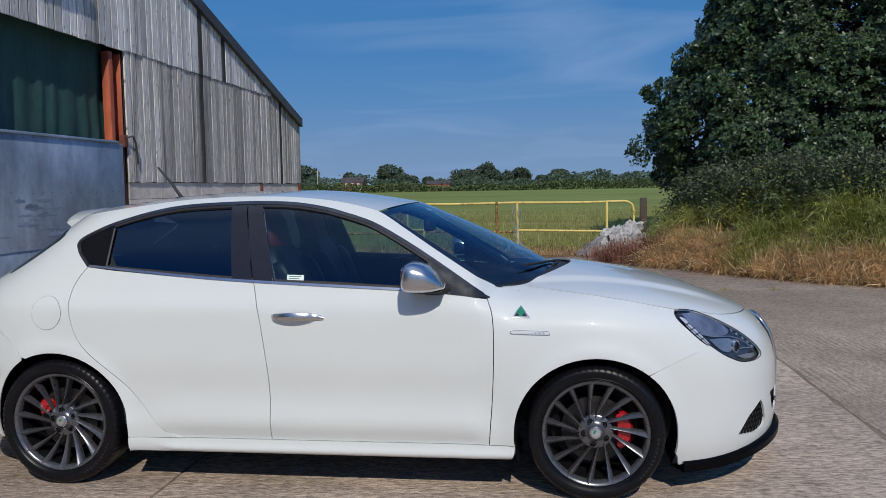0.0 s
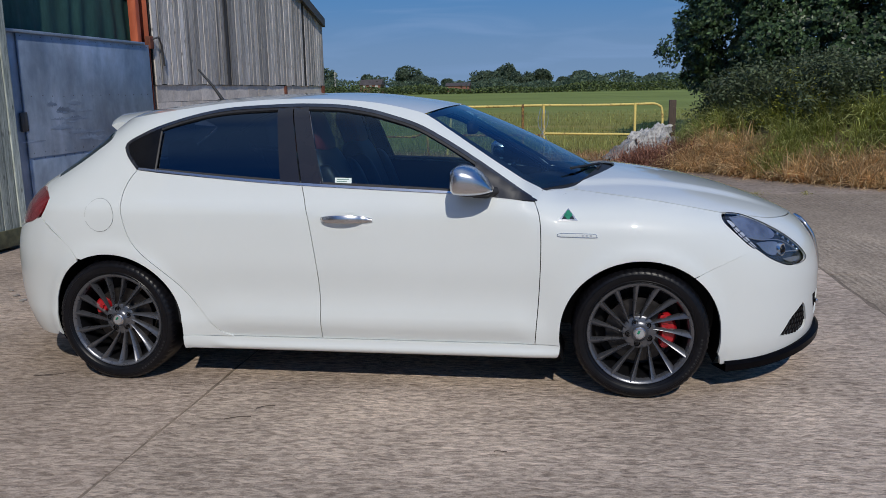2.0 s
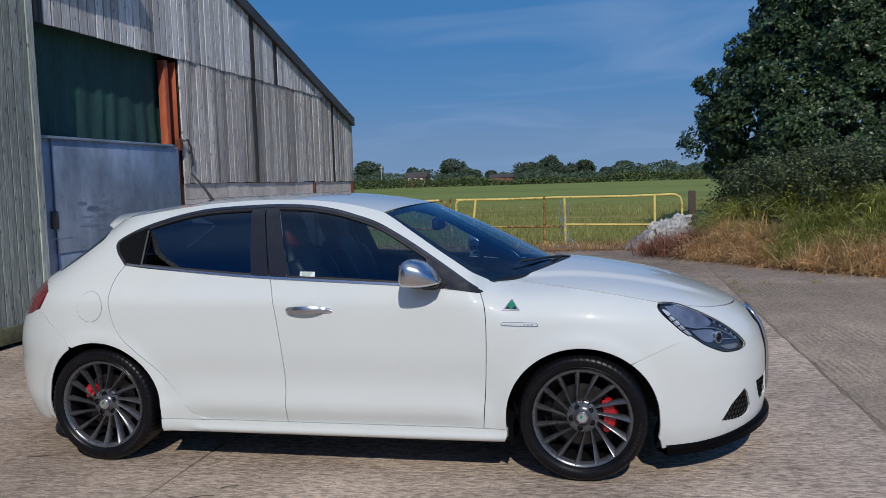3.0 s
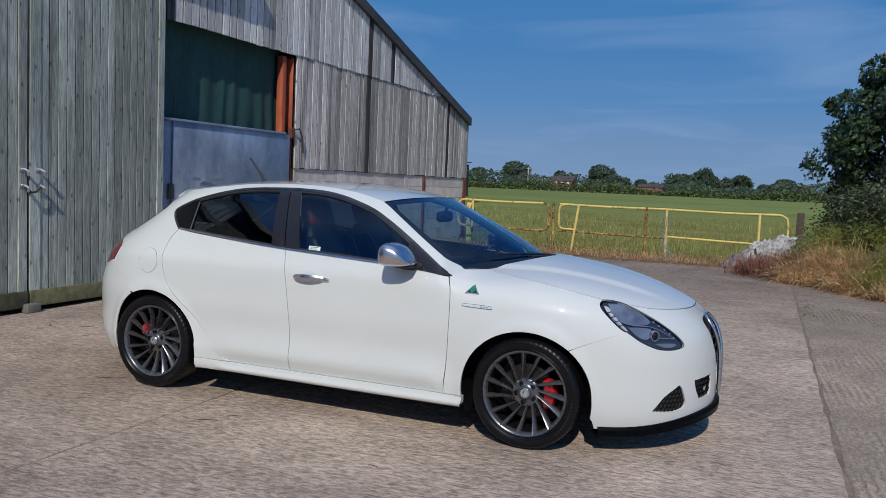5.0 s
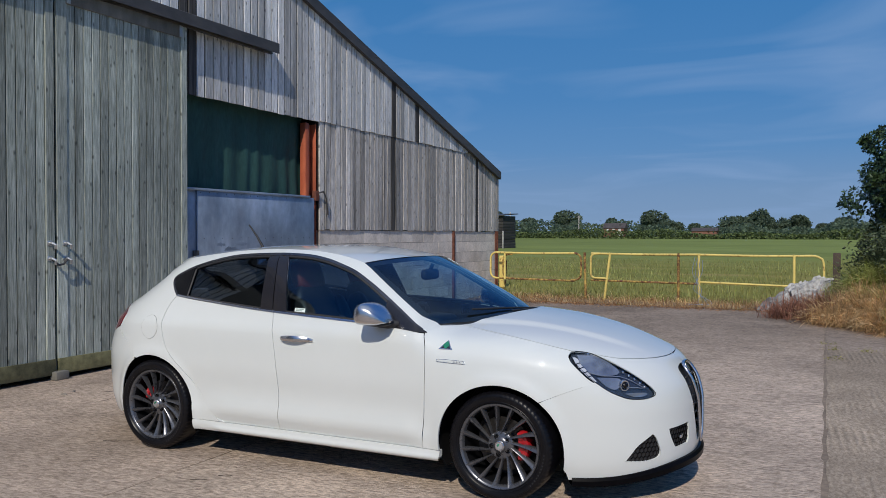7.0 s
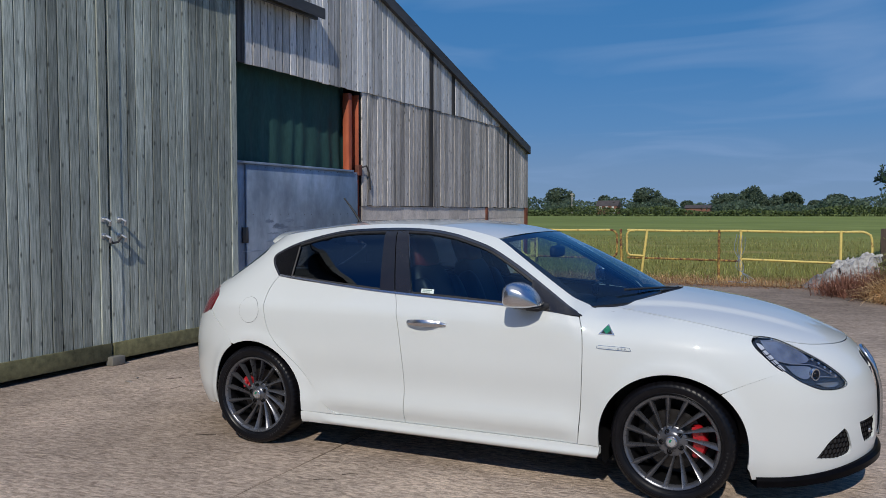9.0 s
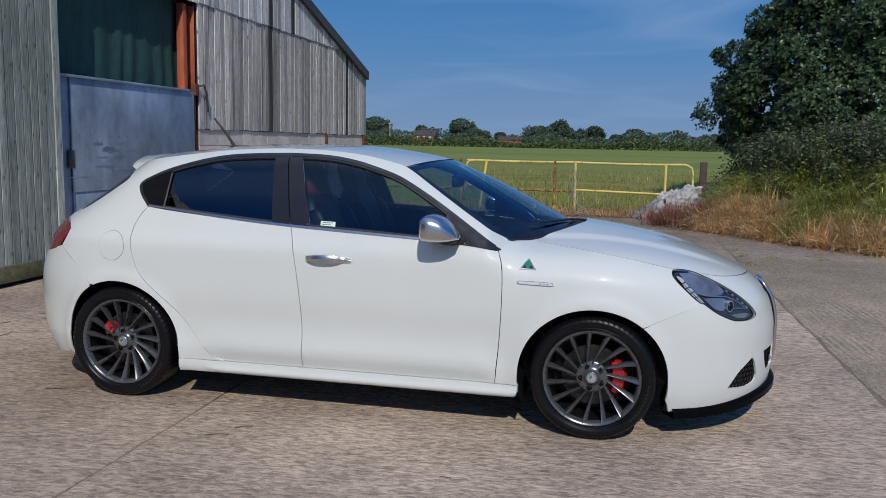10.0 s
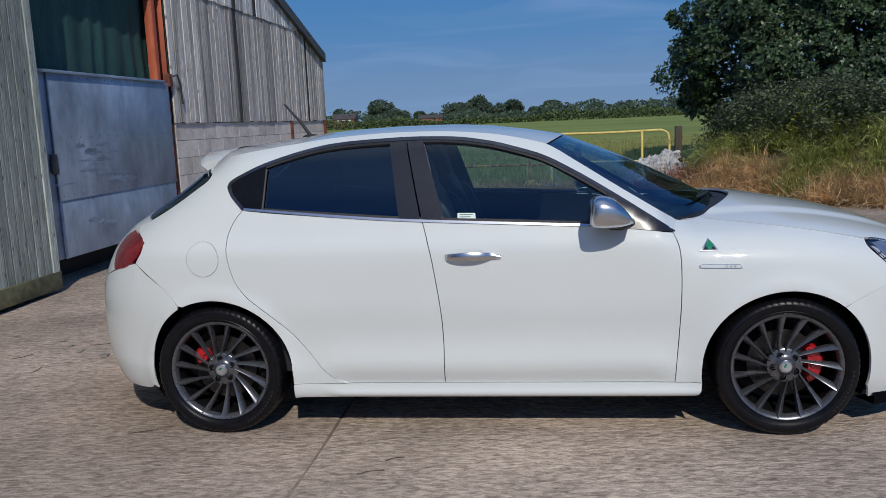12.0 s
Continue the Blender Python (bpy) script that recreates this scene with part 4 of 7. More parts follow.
part("hook", local(bm), M["steel_dark"], barn, "", 60)
bm = bmesh.new()
nn, mm = 130, 10
rows = []
for j in range(mm + 1):
    z = 1.9 + 1.55 * j / mm
    amp = .005 + .011 * (1 - j / mm)
    rows.append([bm.verts.new((XW - .20 + amp * math.sin(k * .62 + .8 * math.sin(k * .21)) + .01 * math.sin(j * 1.1 + k * .1), 1.6 + 3.9 * k / nn, z)) for k in range(nn + 1)])
for r, s in zip(rows, rows[1:]):
    for k in range(nn):
        bm.faces.new((r[k], s[k], s[k + 1], r[k + 1]))
part("curtain", local(bm), M["curtain"], barn, "dark green mesh sheet hung in folds", sharp=80)
# near-black panel stands for the unlit inside of the barn
bm = bmesh.new()
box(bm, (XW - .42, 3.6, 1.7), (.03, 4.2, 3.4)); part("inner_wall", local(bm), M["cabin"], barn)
bm = bmesh.new()
box(bm, (XW - .02, 4.02, 2.105), (.13, 2.72, .03), .004); part("sill", local(bm), M["galv"], barn, "pale metal capping over the gate sheet")

gate = thing("sheeted_gate", "blue-grey galvanised steel sheet gate with scuffs", "gate", (XW, 4.05, .29))
GO = Vector((XW, 4.05, .29))
bm = bmesh.new()
box(bm, (XW + .012, 4.22, 1.475), (.012, 2.60, 1.235), .003); part("upper_sheet", local(bm, GO), M["galv"], gate)
bm = bmesh.new()
box(bm, (XW + .002, 4.22, .58), (.012, 2.58, .585), .003); part("lower_sheet", local(bm, GO), M["galv"], gate)
bm = bmesh.new()
box(bm, (XW - .012, 2.83, 1.19), (.012, .36, 1.80), .003); part("edge_sheet", local(bm, GO), M["galv"], gate)
bm = bmesh.new()
for z in (.35, 1.15, 2.0):
    box(bm, (XW - .05, 4.1, z), (.05, 2.8, .05), .006)
part("gate_frame", local(bm, GO), M["rust"], gate)
# dark plate laid on the sheet in place of an open hole
bm = bmesh.new()
box(bm, (XW + .016, 2.90, 1.22), (.02, .10, .19), .004); part("latch_plate", local(bm, GO), M["steel_dark"], gate, "dark plate standing in for a hole in the sheet")
for k in range(22):
    yy, zz = random.gauss(3.72, .30), random.choice((1.38, 1.30, 1.24, 1.18, 1.12, 1.06, 1.0, .62, .55)) + random.uniform(-.02, .02)
    w, h = random.uniform(.10, .46), random.uniform(.010, .060)
    bm = bmesh.new()
    n = 22
    up = [(yy + w * (t - .5), zz + h * math.sin(t * math.pi) ** .7 * random.uniform(.25, 1)) for t in np.linspace(.02, .98, n)]
    dn = [(yy + w * (t - .5), zz - h * math.sin(t * math.pi) ** .7 * random.uniform(.1, .6)) for t in np.linspace(.98, .02, n)]
    lift = XW + (.0183 if zz > .86 else .0083) + .0001 * k
    prism(bm, up + dn, lift, lift + .001, "x")
    part("scuff", local(bm, GO), M["galv_scuff"], gate)
rivet = None
for z, y0, y1, n in ((2.062, 2.98, 5.46, 16), (1.47, 3.05, 5.40, 14), (.90, 3.0, 5.45, 15), (.84, 3.0, 5.45, 15)):
    for k in range(n):
        m = Matrix.Translation((.0185 if z > .86 else .0085, y0 + (y1 - y0) * k / (n - 1) + .012 * math.sin(k * 2.3) - 4.05, z + .006 * math.sin(k * 1.7) - .29))
        if rivet is None:
            bm = bmesh.new()
            bmesh.ops.create_cone(bm, cap_ends=True, segments=8, radius1=.0085, radius2=.004, depth=.005, matrix=Matrix.Rotation(math.pi / 2, 4, "Y"))
            rivet = part("rivet", bm, M["steel_dark"], gate)
            rivet.matrix_basis = m
        else:
            share(rivet, "rivet", m, gate)
# sliding doors and their track
XD = XW + .10
for y0, y1, lab in ((.765, 2.665, "grey-green boarded sliding barn door"), (-1.14, .735, "grey-green boarded sliding barn door with mossy foot")):
    DO = Vector((XD, (y0 + y1) / 2, .05))
    door = thing("sliding_door", lab, "door", tuple(DO), group="barn sliding doors")
    n = 15
    inner0, inner1 = y0 + .13, y1 - .10
    w = (inner1 - inner0) / n
    for k in range(n):
        board(inner0 + w * (k + .5), w - random.uniform(.009, .014), .21, 3.97, 3.97, M["door_boards"], door, XD - .012, .02, .002, "plank", DO)
    board(y0 + .065, .128, .07, 4.10, 4.10, M["door_boards"], door, XD, .03, 0, "stile", DO)
    board(y1 - .05, .098, .07, 4.10, 4.10, M["door_boards"], door, XD, .03, 0, "stile", DO)
    bm = bmesh.new(); box(bm, (XD - .006, (y0 + y1) / 2, 4.03), (.028, y1 - y0 - .24, .15), .004); part("top_rail", local(bm, DO), M["door_frame"], door)
    bm = bmesh.new(); box(bm, (XD - .004, (y0 + y1) / 2, .135), (.034, y1 - y0, .165), .006); part("bottom_rail", local(bm, DO), M["moss"], door, "mossy damp bottom rail")
    # near-black back panel colours in the shade between the planks
    bm = bmesh.new(); box(bm, (XD - .05, (y0 + y1) / 2, 2.1), (.03, y1 - y0 - .01, 3.95)); part("door_back", local(bm, DO), M["cabin"], door)
    for yb in (y0 + .15, y1 - .11):
        bm = bmesh.new()
        box(bm, (XD + .008, yb, 4.04), (.008, .05, .16), .002)
        for dz in (-.05, .0, .05):
            box(bm, (XD + .014, yb, 4.04 + dz), (.008, .014, .014), .002)
        part("bracket", local(bm, DO), M["zinc"], door, "bright zinc hanger plate")
latch = thing("door_latch", "galvanised latch bolts and chain on the sliding doors", "latch", (XD, .76, 1.33))
LO = Vector((XD, .76, 1.33))
for yy, zz in ((.665, 1.43), (.665, 1.27), (.855, 1.43), (.855, 1.27)):
    bm = bmesh.new()
    tube(bm, [(XD, yy, zz), (XD + .05, yy, zz), (XD + .075, yy + .02, zz - .02), (XD + .06, yy + .03, zz - .06)], .014, 8)
    box(bm, (XD + .003, yy, zz), (.008, .05, .05), .002)
    part("eye_bolt", local(bm, LO), M["zinc"], latch)
bm = bmesh.new()
tube(bm, [(XD + .05, .665, 1.26), (XD + .06, .73, 1.20), (XD + .06, .79, 1.21), (XD + .05, .855, 1.26)], .012, 6)
part("chain", local(bm, LO), M["steel_dark"], latch)
bm = bmesh.new()
prism(bm, [(XW + .02, 4.28), (XW + .19, 4.26), (XW + .205, 4.25), (XW + .205, 4.11), (XW + .19, 4.11), (XW + .19, 4.235), (XW + .02, 4.255)], -4.0, 4.40, "y")
track = part("door_track", bm, M["steel_dark"])
tagged(track, "dark steel weather hood over the sliding door track", "door track")
bm = bmesh.new()
box(bm, (XW + .10, .2, 4.13), (.05, 8.3, .06), .006); part("rail", bm, M["steel_dark"], track)
for y in np.arange(-3.6, 4.3, 1.1):
    bm = bmesh.new(); box(bm, (XW + .10, y, 4.20), (.17, .03, .10), .004); part("rail_bracket", bm, M["steel_dark"], track)
bm = bmesh.new()
box(bm, (XD + .03, .76, .045), (.10, .16, .09), .012)
tagged(part("door_stop", bm, M["door_frame"]), "worn brown door guide set in the concrete", "door stop")

# ---- barrier ----
def pipe(pts, r, mat, parent, o, name):
    bm = bmesh.new()
    tube(bm, smooth_line(pts, .06) if len(pts) > 2 else pts, r, 10)
    return part(name, local(bm, Vector(o)), mat, parent, "", 60)


def u_end(x, y, z0, z1, way, r=.14):
    """A pipe that turns from the top rail down to the lower one."""
    a = [(x - way * r * 1.6, y, z1), (x - way * r, y, z1)]
    a += [(x - way * r + way * r * math.sin(k), y, z1 - r + r * math.cos(k)) for k in np.linspace(.3, math.pi / 2, 4)]
    a += [(x, y, (z0 + z1) / 2)]
    a += [(x - way * r + way * r * math.cos(k), y, z0 + r - r * math.sin(k)) for k in np.linspace(0, math.pi / 2, 4)]
    a += [(x - way * r * 1.6, y, z0)]
    return a


ZT, ZL, YB = 1.12, .54, 12.12
BARRIERS = [("left", -4.18, -2.06, YB), ("middle", -2.02, .42, YB + .12), ("right", .40, 2.72, YB + .05)]
for tag_, xa, xb, yb in BARRIERS:
    o = (xa, yb, .11)
    lab = {"left": "chipped yellow tubular barrier with rounded ends", "middle": "leaning rusty yellow tubular barrier section",
           "right": "yellow tubular barrier with rusty lower rail"}[tag_]
    b = thing("barrier", lab, "barrier", o, group="yellow yard barriers")
    pipe([(xa + (0 if tag_ == "right" else .15), yb, ZT), ((xa + xb) / 2, yb, ZT - .012), (xb - (.02 if tag_ == "middle" else .15), yb, ZT)], .024, M["yellow"], b, o, "top_rail")
    if tag_ != "right":
        pipe([(xa + .15, yb, ZL), (xb - (.02 if tag_ == "middle" else .15), yb, ZL - .02)], .022, M["yellow_rust"], b, o, "lower_rail")
    else:
        pipe([(xa, yb, ZL + .02), (xb - .45, yb, ZL - .02)], .022, M["yellow"], b, o, "lower_rail")
    if tag_ == "middle":
        pipe(u_end(-1.87, yb - .03, ZL + .05, ZT - .01, -1, .10) + [(-1.51, yb - .02, ZL + .04)], .023, M["yellow"], b, o, "end_bend")
    if tag_ == "left":
        pipe(u_end(xa, yb, ZL, ZT, -1), .023, M["yellow"], b, o, "end_bend")
        pipe(u_end(xb, yb, ZL, ZT, 1), .023, M["yellow_rust"], b, o, "end_bend")
        pipe(u_end(xa + .30, yb + .02, ZL, ZT - .04, -1), .02, M["yellow_rust"], b, o, "inner_bend")
    if tag_ == "right":
        pipe([(xb - .35, yb, ZT), (xb - .17, yb, ZT), (xb - .07, yb, ZT - .04), (xb - .01, yb, ZT - .14), (xb, yb, .45), (xb, yb, .12)], .023, M["yellow"], b, o, "end_bend")
    posts = {"left": ((-3.83, -3.83, 0), (-1.98, -1.95, 1)), "middle": ((-1.45, -1.58, 1), (-.02, -.02, 1)), "right": ((.40, .41, 1), (2.19, 2.19, 1))}[tag_]
    for xt, xl, long_ in posts:
        pipe([(xt, yb - .01, ZT + .02), (xl, yb - .01, (.10 if long_ else ZL - .03))], .027, M["yellow_rust" if xt in (-1.98, -.02) else "yellow"], b, o, "post")
gp = thing("gate_post", "yellow painted steel gate post by the barn corner", "gate post", (-4.02, 12.45, .1))
bm = bmesh.new(); box(bm, (0, 0, .47), (.14, .07, .94), .01); part("post", bm, M["yellow"], gp)
bm = bmesh.new(); tube(bm, [(.06, -.04, .9), (.12, -.06, .8), (.10, -.06, .3)], .012, 6); part("chain", bm, M["rust"], gp)
wp = thing("wooden_post", "dark weathered wooden fence post", "post", (2.93, 12.45, .15))
bm = bmesh.new()
box(bm, (0, 0, .50), (.135, .12, 1.06), .012)
for v in bm.verts:
    v.co.x += .008 * math.sin(v.co.z * 7)
part("post", bm, M["post_wood"], wp)

# heap of old white sheeting
heap = thing("sheeting_heap", "crumpled grey-white plastic sheeting draped over rubble", "rubbish", (2.25, 11.75, .1))


def crumpled(a, b, w0, w1, seed, rough_, sag):
    """A strip of stiff sheeting from a to b, creased along and across."""
    a, b = Vector(a), Vector(b)
    run = b - a
    across = Vector((-run.y, run.x, 0)).normalized()
    bm = bmesh.new()
    rows = []
    for i in range(25):
        t = i / 24
        row = []
        for k in range(17):
            u = k / 16 * 2 - 1
            q = Vector((t * 3.0, u * 1.6, seed * 3.7))
            crease_ = .09 * rough_ * (abs(math.sin(u * 5.2 + seed + 1.6 * noise.noise(q))) - .45)
            fold = .20 * rough_ * noise.noise(q * 1.1) + .11 * rough_ * (.35 - abs(noise.noise(q * 2.6))) + .05 * rough_ * noise.noise(q * 6)
            p = a + run * t + across * u * (w0 + (w1 - w0) * t) * .5
            p.z += sag * math.sin(t * math.pi) + crease_ + fold - .10 * u * u * rough_
            p.x += .04 * rough_ * noise.noise(q * 2 + Vector((5, 0, 0)))
            p.y += .04 * rough_ * noise.noise(q * 2 + Vector((0, 5, 0)))
            p.z = max(-.015, p.z)
            row.append(bm.verts.new(p))
        rows.append(row)
    for r, q in zip(rows, rows[1:]):
        for k in range(16):
            bm.faces.new((r[k], r[k + 1], q[k + 1], q[k]))
    up_ = bmesh.ops.extrude_face_region(bm, geom=bm.faces[:])
    for v_ in [g for g in up_["geom"] if isinstance(g, bmesh.types.BMVert)]:
        v_.co.z += .006
    bmesh.ops.recalc_face_normals(bm, faces=bm.faces)
    return bm


for a, b, w0, w1, rough_, sag, mat in (((-.66, -.52, .0), (.02, .02, .46), .30, .42, .55, .03, "tarp_grey"), ((-.52, -.22, .02), (.16, .12, .58), .26, .40, .6, .05, "tarp"),
                                       ((-.72, -.30, .0), (-.10, .10, .38), .22, .34, .5, .02, "tarp_grey"), ((-.30, -.46, .06), (.30, -.12, .50), .34, .46, .9, .06, "tarp"),
                                       ((-.12, -.30, .30), (.52, .16, .66), .40, .46, 1.0, .05, "tarp"), ((.02, -.52, .12), (.62, -.16, .46), .40, .50, 1.0, .06, "tarp"),
                                       ((-.20, .10, .36), (.60, .40, .64), .36, .44, .9, .05, "tarp"), ((-.40, .12, .10), (.30, .34, .56), .36, .40, .7, .04, "tarp_grey")):
    part("sheeting", crumpled(a, b, w0, w1, a[0] * 7 + b[1] * 3, rough_, sag), M[mat], heap, sharp=20)
bm = bmesh.new()
pad(bm, (.20, .02, .16), (.85, .62, .52), .8, .7)
part("rubble_core", bm, M["pallet"], heap)
heap.scale = (.95, .95, .86)
for x, y, a, ln in ((2.15, 10.75, 12, .55), (2.32, 10.45, -20, .42), (2.05, 10.95, 40, .30), (2.5, 10.15, 5, .38), (2.62, 9.95, -35, .25)):
    bm = bmesh.new()
    box(bm, (0, 0, .012), (ln, .07, .018), .003, Euler((.05, -.06, 0)).to_matrix())
    ob = part("broken_board", bm, M["boards_low"])
    ob.matrix_basis = pose(x, y, float(tilt(y)) + .014, 0, 0, a)
    tagged(ob, "short broken grey board lying beside the weeds", "board", "broken boards")
twine = thing("baler_twine", "tangled blue baler twine hanging from the barrier", "twine", (.40, 12.05, .12))
for k in range(4):
    bm = bmesh.new()
    pts = [(.05 * k - .06, 0, .95 - .02 * k), (-.10 + .06 * k, -.04, .62), (.08 - .05 * k, -.06, .30), (.02 + .09 * k, -.12, .03), (.16 - .12 * k, -.22, .012), (-.12 + .1 * k, -.30, .010)]
    tube(bm, smooth_line(pts, .06), .005, 5); part("strand", bm, M["galv"], twine)

# dark boarded shed out in the field, half hidden by the barn
shed_at = (-25.15, 60.0, float(ground_h(-25.15, 60.0)))
field_shed = thing("field_shed", "dark weathered timber shed standing in the field", "shed", shed_at)
for k in range(11):
    bm = bmesh.new()
    box(bm, (random.uniform(-.012, .012), 1.5 + random.uniform(-.012, .012), .13 + k * .255), (4.0, 3.0, .245), .02)
    part("board", bm, M["pallet"], field_shed)
bm = bmesh.new(); prism(bm, [(-.25, 2.80), (3.25, 2.98), (3.25, 3.06), (-.25, 2.88)], -2.15, 2.15, "x"); part("roof", bm, M["steel_dark"], field_shed)
bm = bmesh.new(); box(bm, (2.03, -.03, .75), (.09, .09, 1.5), .01); part("post", bm, M["debris"], field_shed, "pale painted corner post")
bm = bmesh.new(); box(bm, (-.6, -.03, 1.1), (1.0, .06, 2.1), .01); part("door", bm, M["post_wood"], field_shed)

# ---- planting ----
rng = np.random.default_rng(7)


def on_ground(x, y):
    return np.stack([x, y, ground_h(x, y)], -1)


def stuff(name, v, f, mat, label, category):
    return tagged(part_np(name, v, f, mat), label, category, kind="stuff")


# long meadow grass behind the barrier
n = 17000
gy_ = 12.2 + 26 * rng.random(n) ** 1.7
gx_ = rng.uniform(-8.5, 6, n) * (1 + (gy_ - 12) * .04)
v, f = blades(n, on_ground(gx_, gy_), (.05, .19), .016, 1.1, rng)
stuff("meadow_grass", v, f, M["meadow_blade"], "long green meadow grass behind the barrier", "grass")
n = 5000
gy_ = 13 + 18 * rng.random(n) ** 1.3
gx_ = rng.uniform(-8.5, 6, n) * (1 + (gy_ - 12) * .04)
patchy = np.sin(gx_ * .8 + gy_ * .5) + np.sin(gx_ * .37 - gy_ * .9) > .1
v, f = blades(int(patchy.sum()), on_ground(gx_, gy_)[patchy], (.16, .36), .012, .5, rng)
stuff("rank_grass", v, f, M["grass_tall"], "rank olive seeding grass in the meadow margin", "grass")
n = 1700
gx_, gy_ = rng.uniform(-4.3, 2.6, n), 11.9 + .55 * rng.normal(size=n) * .6
v, f = blades(n, on_ground(gx_, np.clip(gy_, 11.25, 13)), (.04, .20), .010, 1.2, rng)
stuff("dry_verge_grass", v, f, M["straw"], "dry straw-coloured grass along the yard edge", "grass")
n = 1800
gx_, gy_ = rng.uniform(-4.3, 2.6, n), 11.9 + .35 * rng.normal(size=n)
v, f = blades(n, on_ground(gx_, np.clip(gy_, 11.4, 13)), (.05, .16), .012, 1.0, rng)
stuff("dead_verge_grass", v, f, M["straw_dark"], "brown dead grass along the yard edge", "grass")


at = np.stack([rng.uniform(-4.35, 2.2, 150), 11.42 - np.abs(rng.normal(size=150)) * .18, 0 * np.arange(150)], -1)
at[:, 2] = tilt(at[:, 1])
v, f = tufts(at, 26, (.05, .20), .008, rng, (.4, 1.0), (20, 75), (0, -.4), .10)
stuff("edge_grass", v, f, M["straw_dark"], "brown dead grass creeping over the yard edge", "grass")
n = 2600
lx, ly = rng.uniform(-4.4, 2.9, n), 11.4 - np.abs(rng.normal(size=n)) * .28
v, f = leaves(np.stack([lx, ly, tilt(ly) + .008], -1), .035, rng, 3.0, .6)
v[:, 2] = np.maximum(v[:, 2], tilt(v[:, 1]) + .002)
stuff("leaf_litter", v, f, M["straw_dark"], "brown leaf litter strewn along the yard edge", "litter")


def bank_points(n, d0, d1, s0=-1.2, s1=13):
    d, s = rng.uniform(d0, d1, n), rng.uniform(s0, s1, n)
    x = 2.1 + d * .61 + s * .79
    y = 10.0 + d * .79 - s * .61
    return x, y


def clumped(n, d0, d1, s0, s1, clumps, spread):
    cx, cy = bank_points(clumps, d0, d1, s0, s1)
    k = rng.integers(0, clumps, n)
    return cx[k] + rng.normal(size=n) * spread, cy[k] + rng.normal(size=n) * spread


def by_foot(n, d0, d1, s0, s1):
    """Places by their distance up the bank from its foot and along it."""
    s = rng.uniform(s0, s1, n)
    d = bank_foot(s) + rng.uniform(d0, d1, n)
    return on_ground(2.1 + d * .61 + s * .79, 10.0 + d * .79 - s * .61)


DOWN = (-.55, -.75)
at = np.vstack([by_foot(70, .10, 1.05, .75, 2.35), by_foot(70, .10, .75, 2.75, 5.2), by_foot(110, .10, .70, 5.2, 13)])
v, f = tufts(at, 72, (.35, .78), .012, rng, (.25, .85), (42, 86), DOWN, .08)
stuff("bank_straw", v, f, M["straw"], "golden dry straw grass drooping over the foot of the bank", "grass")
at = np.vstack([by_foot(46, .02, .9, .7, 2.4), by_foot(80, .02, .8, 2.6, 13)])
v, f = tufts(at, 40, (.18, .50), .010, rng, (.5, 1.0), (30, 75), DOWN, .10)
stuff("bank_dead_grass", v, f, M["straw_dark"], "brown dead grass at the foot of the bank", "grass")
at = np.vstack([by_foot(12, .25, 1.0, 2.38, 2.72), by_foot(190, .75, 1.7, .9, 13), by_foot(60, .6, 1.3, 4.5, 13), by_foot(70, 1.4, 2.3, 2.8, 13), by_foot(24, .9, 2.0, .3, 1.2)])
v, f = tufts(at, 60, (.42, .82), .013, rng, (.35, .8), (50, 84), DOWN, .10)
stuff("bank_grass", v, f, M["grass_tall"], "tall olive green grass drooping on the bank", "grass")
at = np.vstack([by_foot(8, .4, 1.1, 2.35, 2.75), by_foot(70, 1.0, 1.8, .9, 13), by_foot(40, 1.5, 2.4, 3.0, 13), by_foot(60, 1.5, 2.4, 1.6, 9), by_foot(14, 1.0, 2.2, .2, 1.1)])
v, f = tufts(at, 52, (.35, .86), .013, rng, (.3, .7), (55, 86), DOWN, .10)
stuff("bank_fresh_grass", v, f, M["grass_blade"], "fresh green grass on the bank", "grass")
at = np.vstack([by_foot(34, .0, .95, -.25, .75), on_ground(rng.uniform(1.95, 2.95, 40), rng.uniform(10.5, 11.4, 40))])
v, f = tufts(at, 55, (.18, .60), .011, rng, (.1, .6), (45, 86), (-.2, -.3), .12)
stuff("dock_weeds", v, f, M["dock"], "red-brown dock weeds beside the sheeting", "weeds")


def weed_bed(name, x, y, hmin, hmax, per, size, mat, label, slim=.45):
    """Upright leafy stems."""
    n = len(x)
    base = on_ground(x, y)
    h = (hmin + (hmax - hmin) * rng.random(n) ** 1.25) * (1 + .16 * np.sin(x * 3.1 + y * 1.3) * np.sin(y * 2.7 - x))
    lean = rng.normal(size=(n, 2)) * .14
    k = np.repeat(np.arange(n), per)
    t = rng.random(len(k)) ** .7
    c = base[k] + np.stack([lean[k, 0] * t * h[k], lean[k, 1] * t * h[k], t * h[k]], -1) + rng.normal(size=(len(k), 3)) * np.array([.05, .05, .02])
    v, f = leaves(c, size, rng, .3, slim)
    stems, sf = blades(n, base, (hmin * .8, hmax * .9), .012, .2, rng, .1)
    off = len(v)
    return stuff(name, np.vstack([v, stems]), f + [[i + off for i in q] for q in sf], mat, label, "weeds")


at = by_foot(5600, 1.15, 4.8, .25, 14)
s_ = (at[:, 0] - 2.1) * .79 - (at[:, 1] - 10.0) * .61
d_ = (at[:, 0] - 2.1) * .61 + (at[:, 1] - 10.0) * .79 - bank_foot(s_)
at = at[(at[:, 0] + .12 * np.sin(at[:, 1] * 5) > 3.02) & (d_ > 1.15 + .75 * step(2.0, 4.5, s_) + .15 * np.sin(s_ * 4))]
x, y = at[:, 0], at[:, 1]
weed_bed("nettle_bed", x, y, .38, 1.0, 44, .076, M["nettle"], "dense dark green nettle bed along the bank")
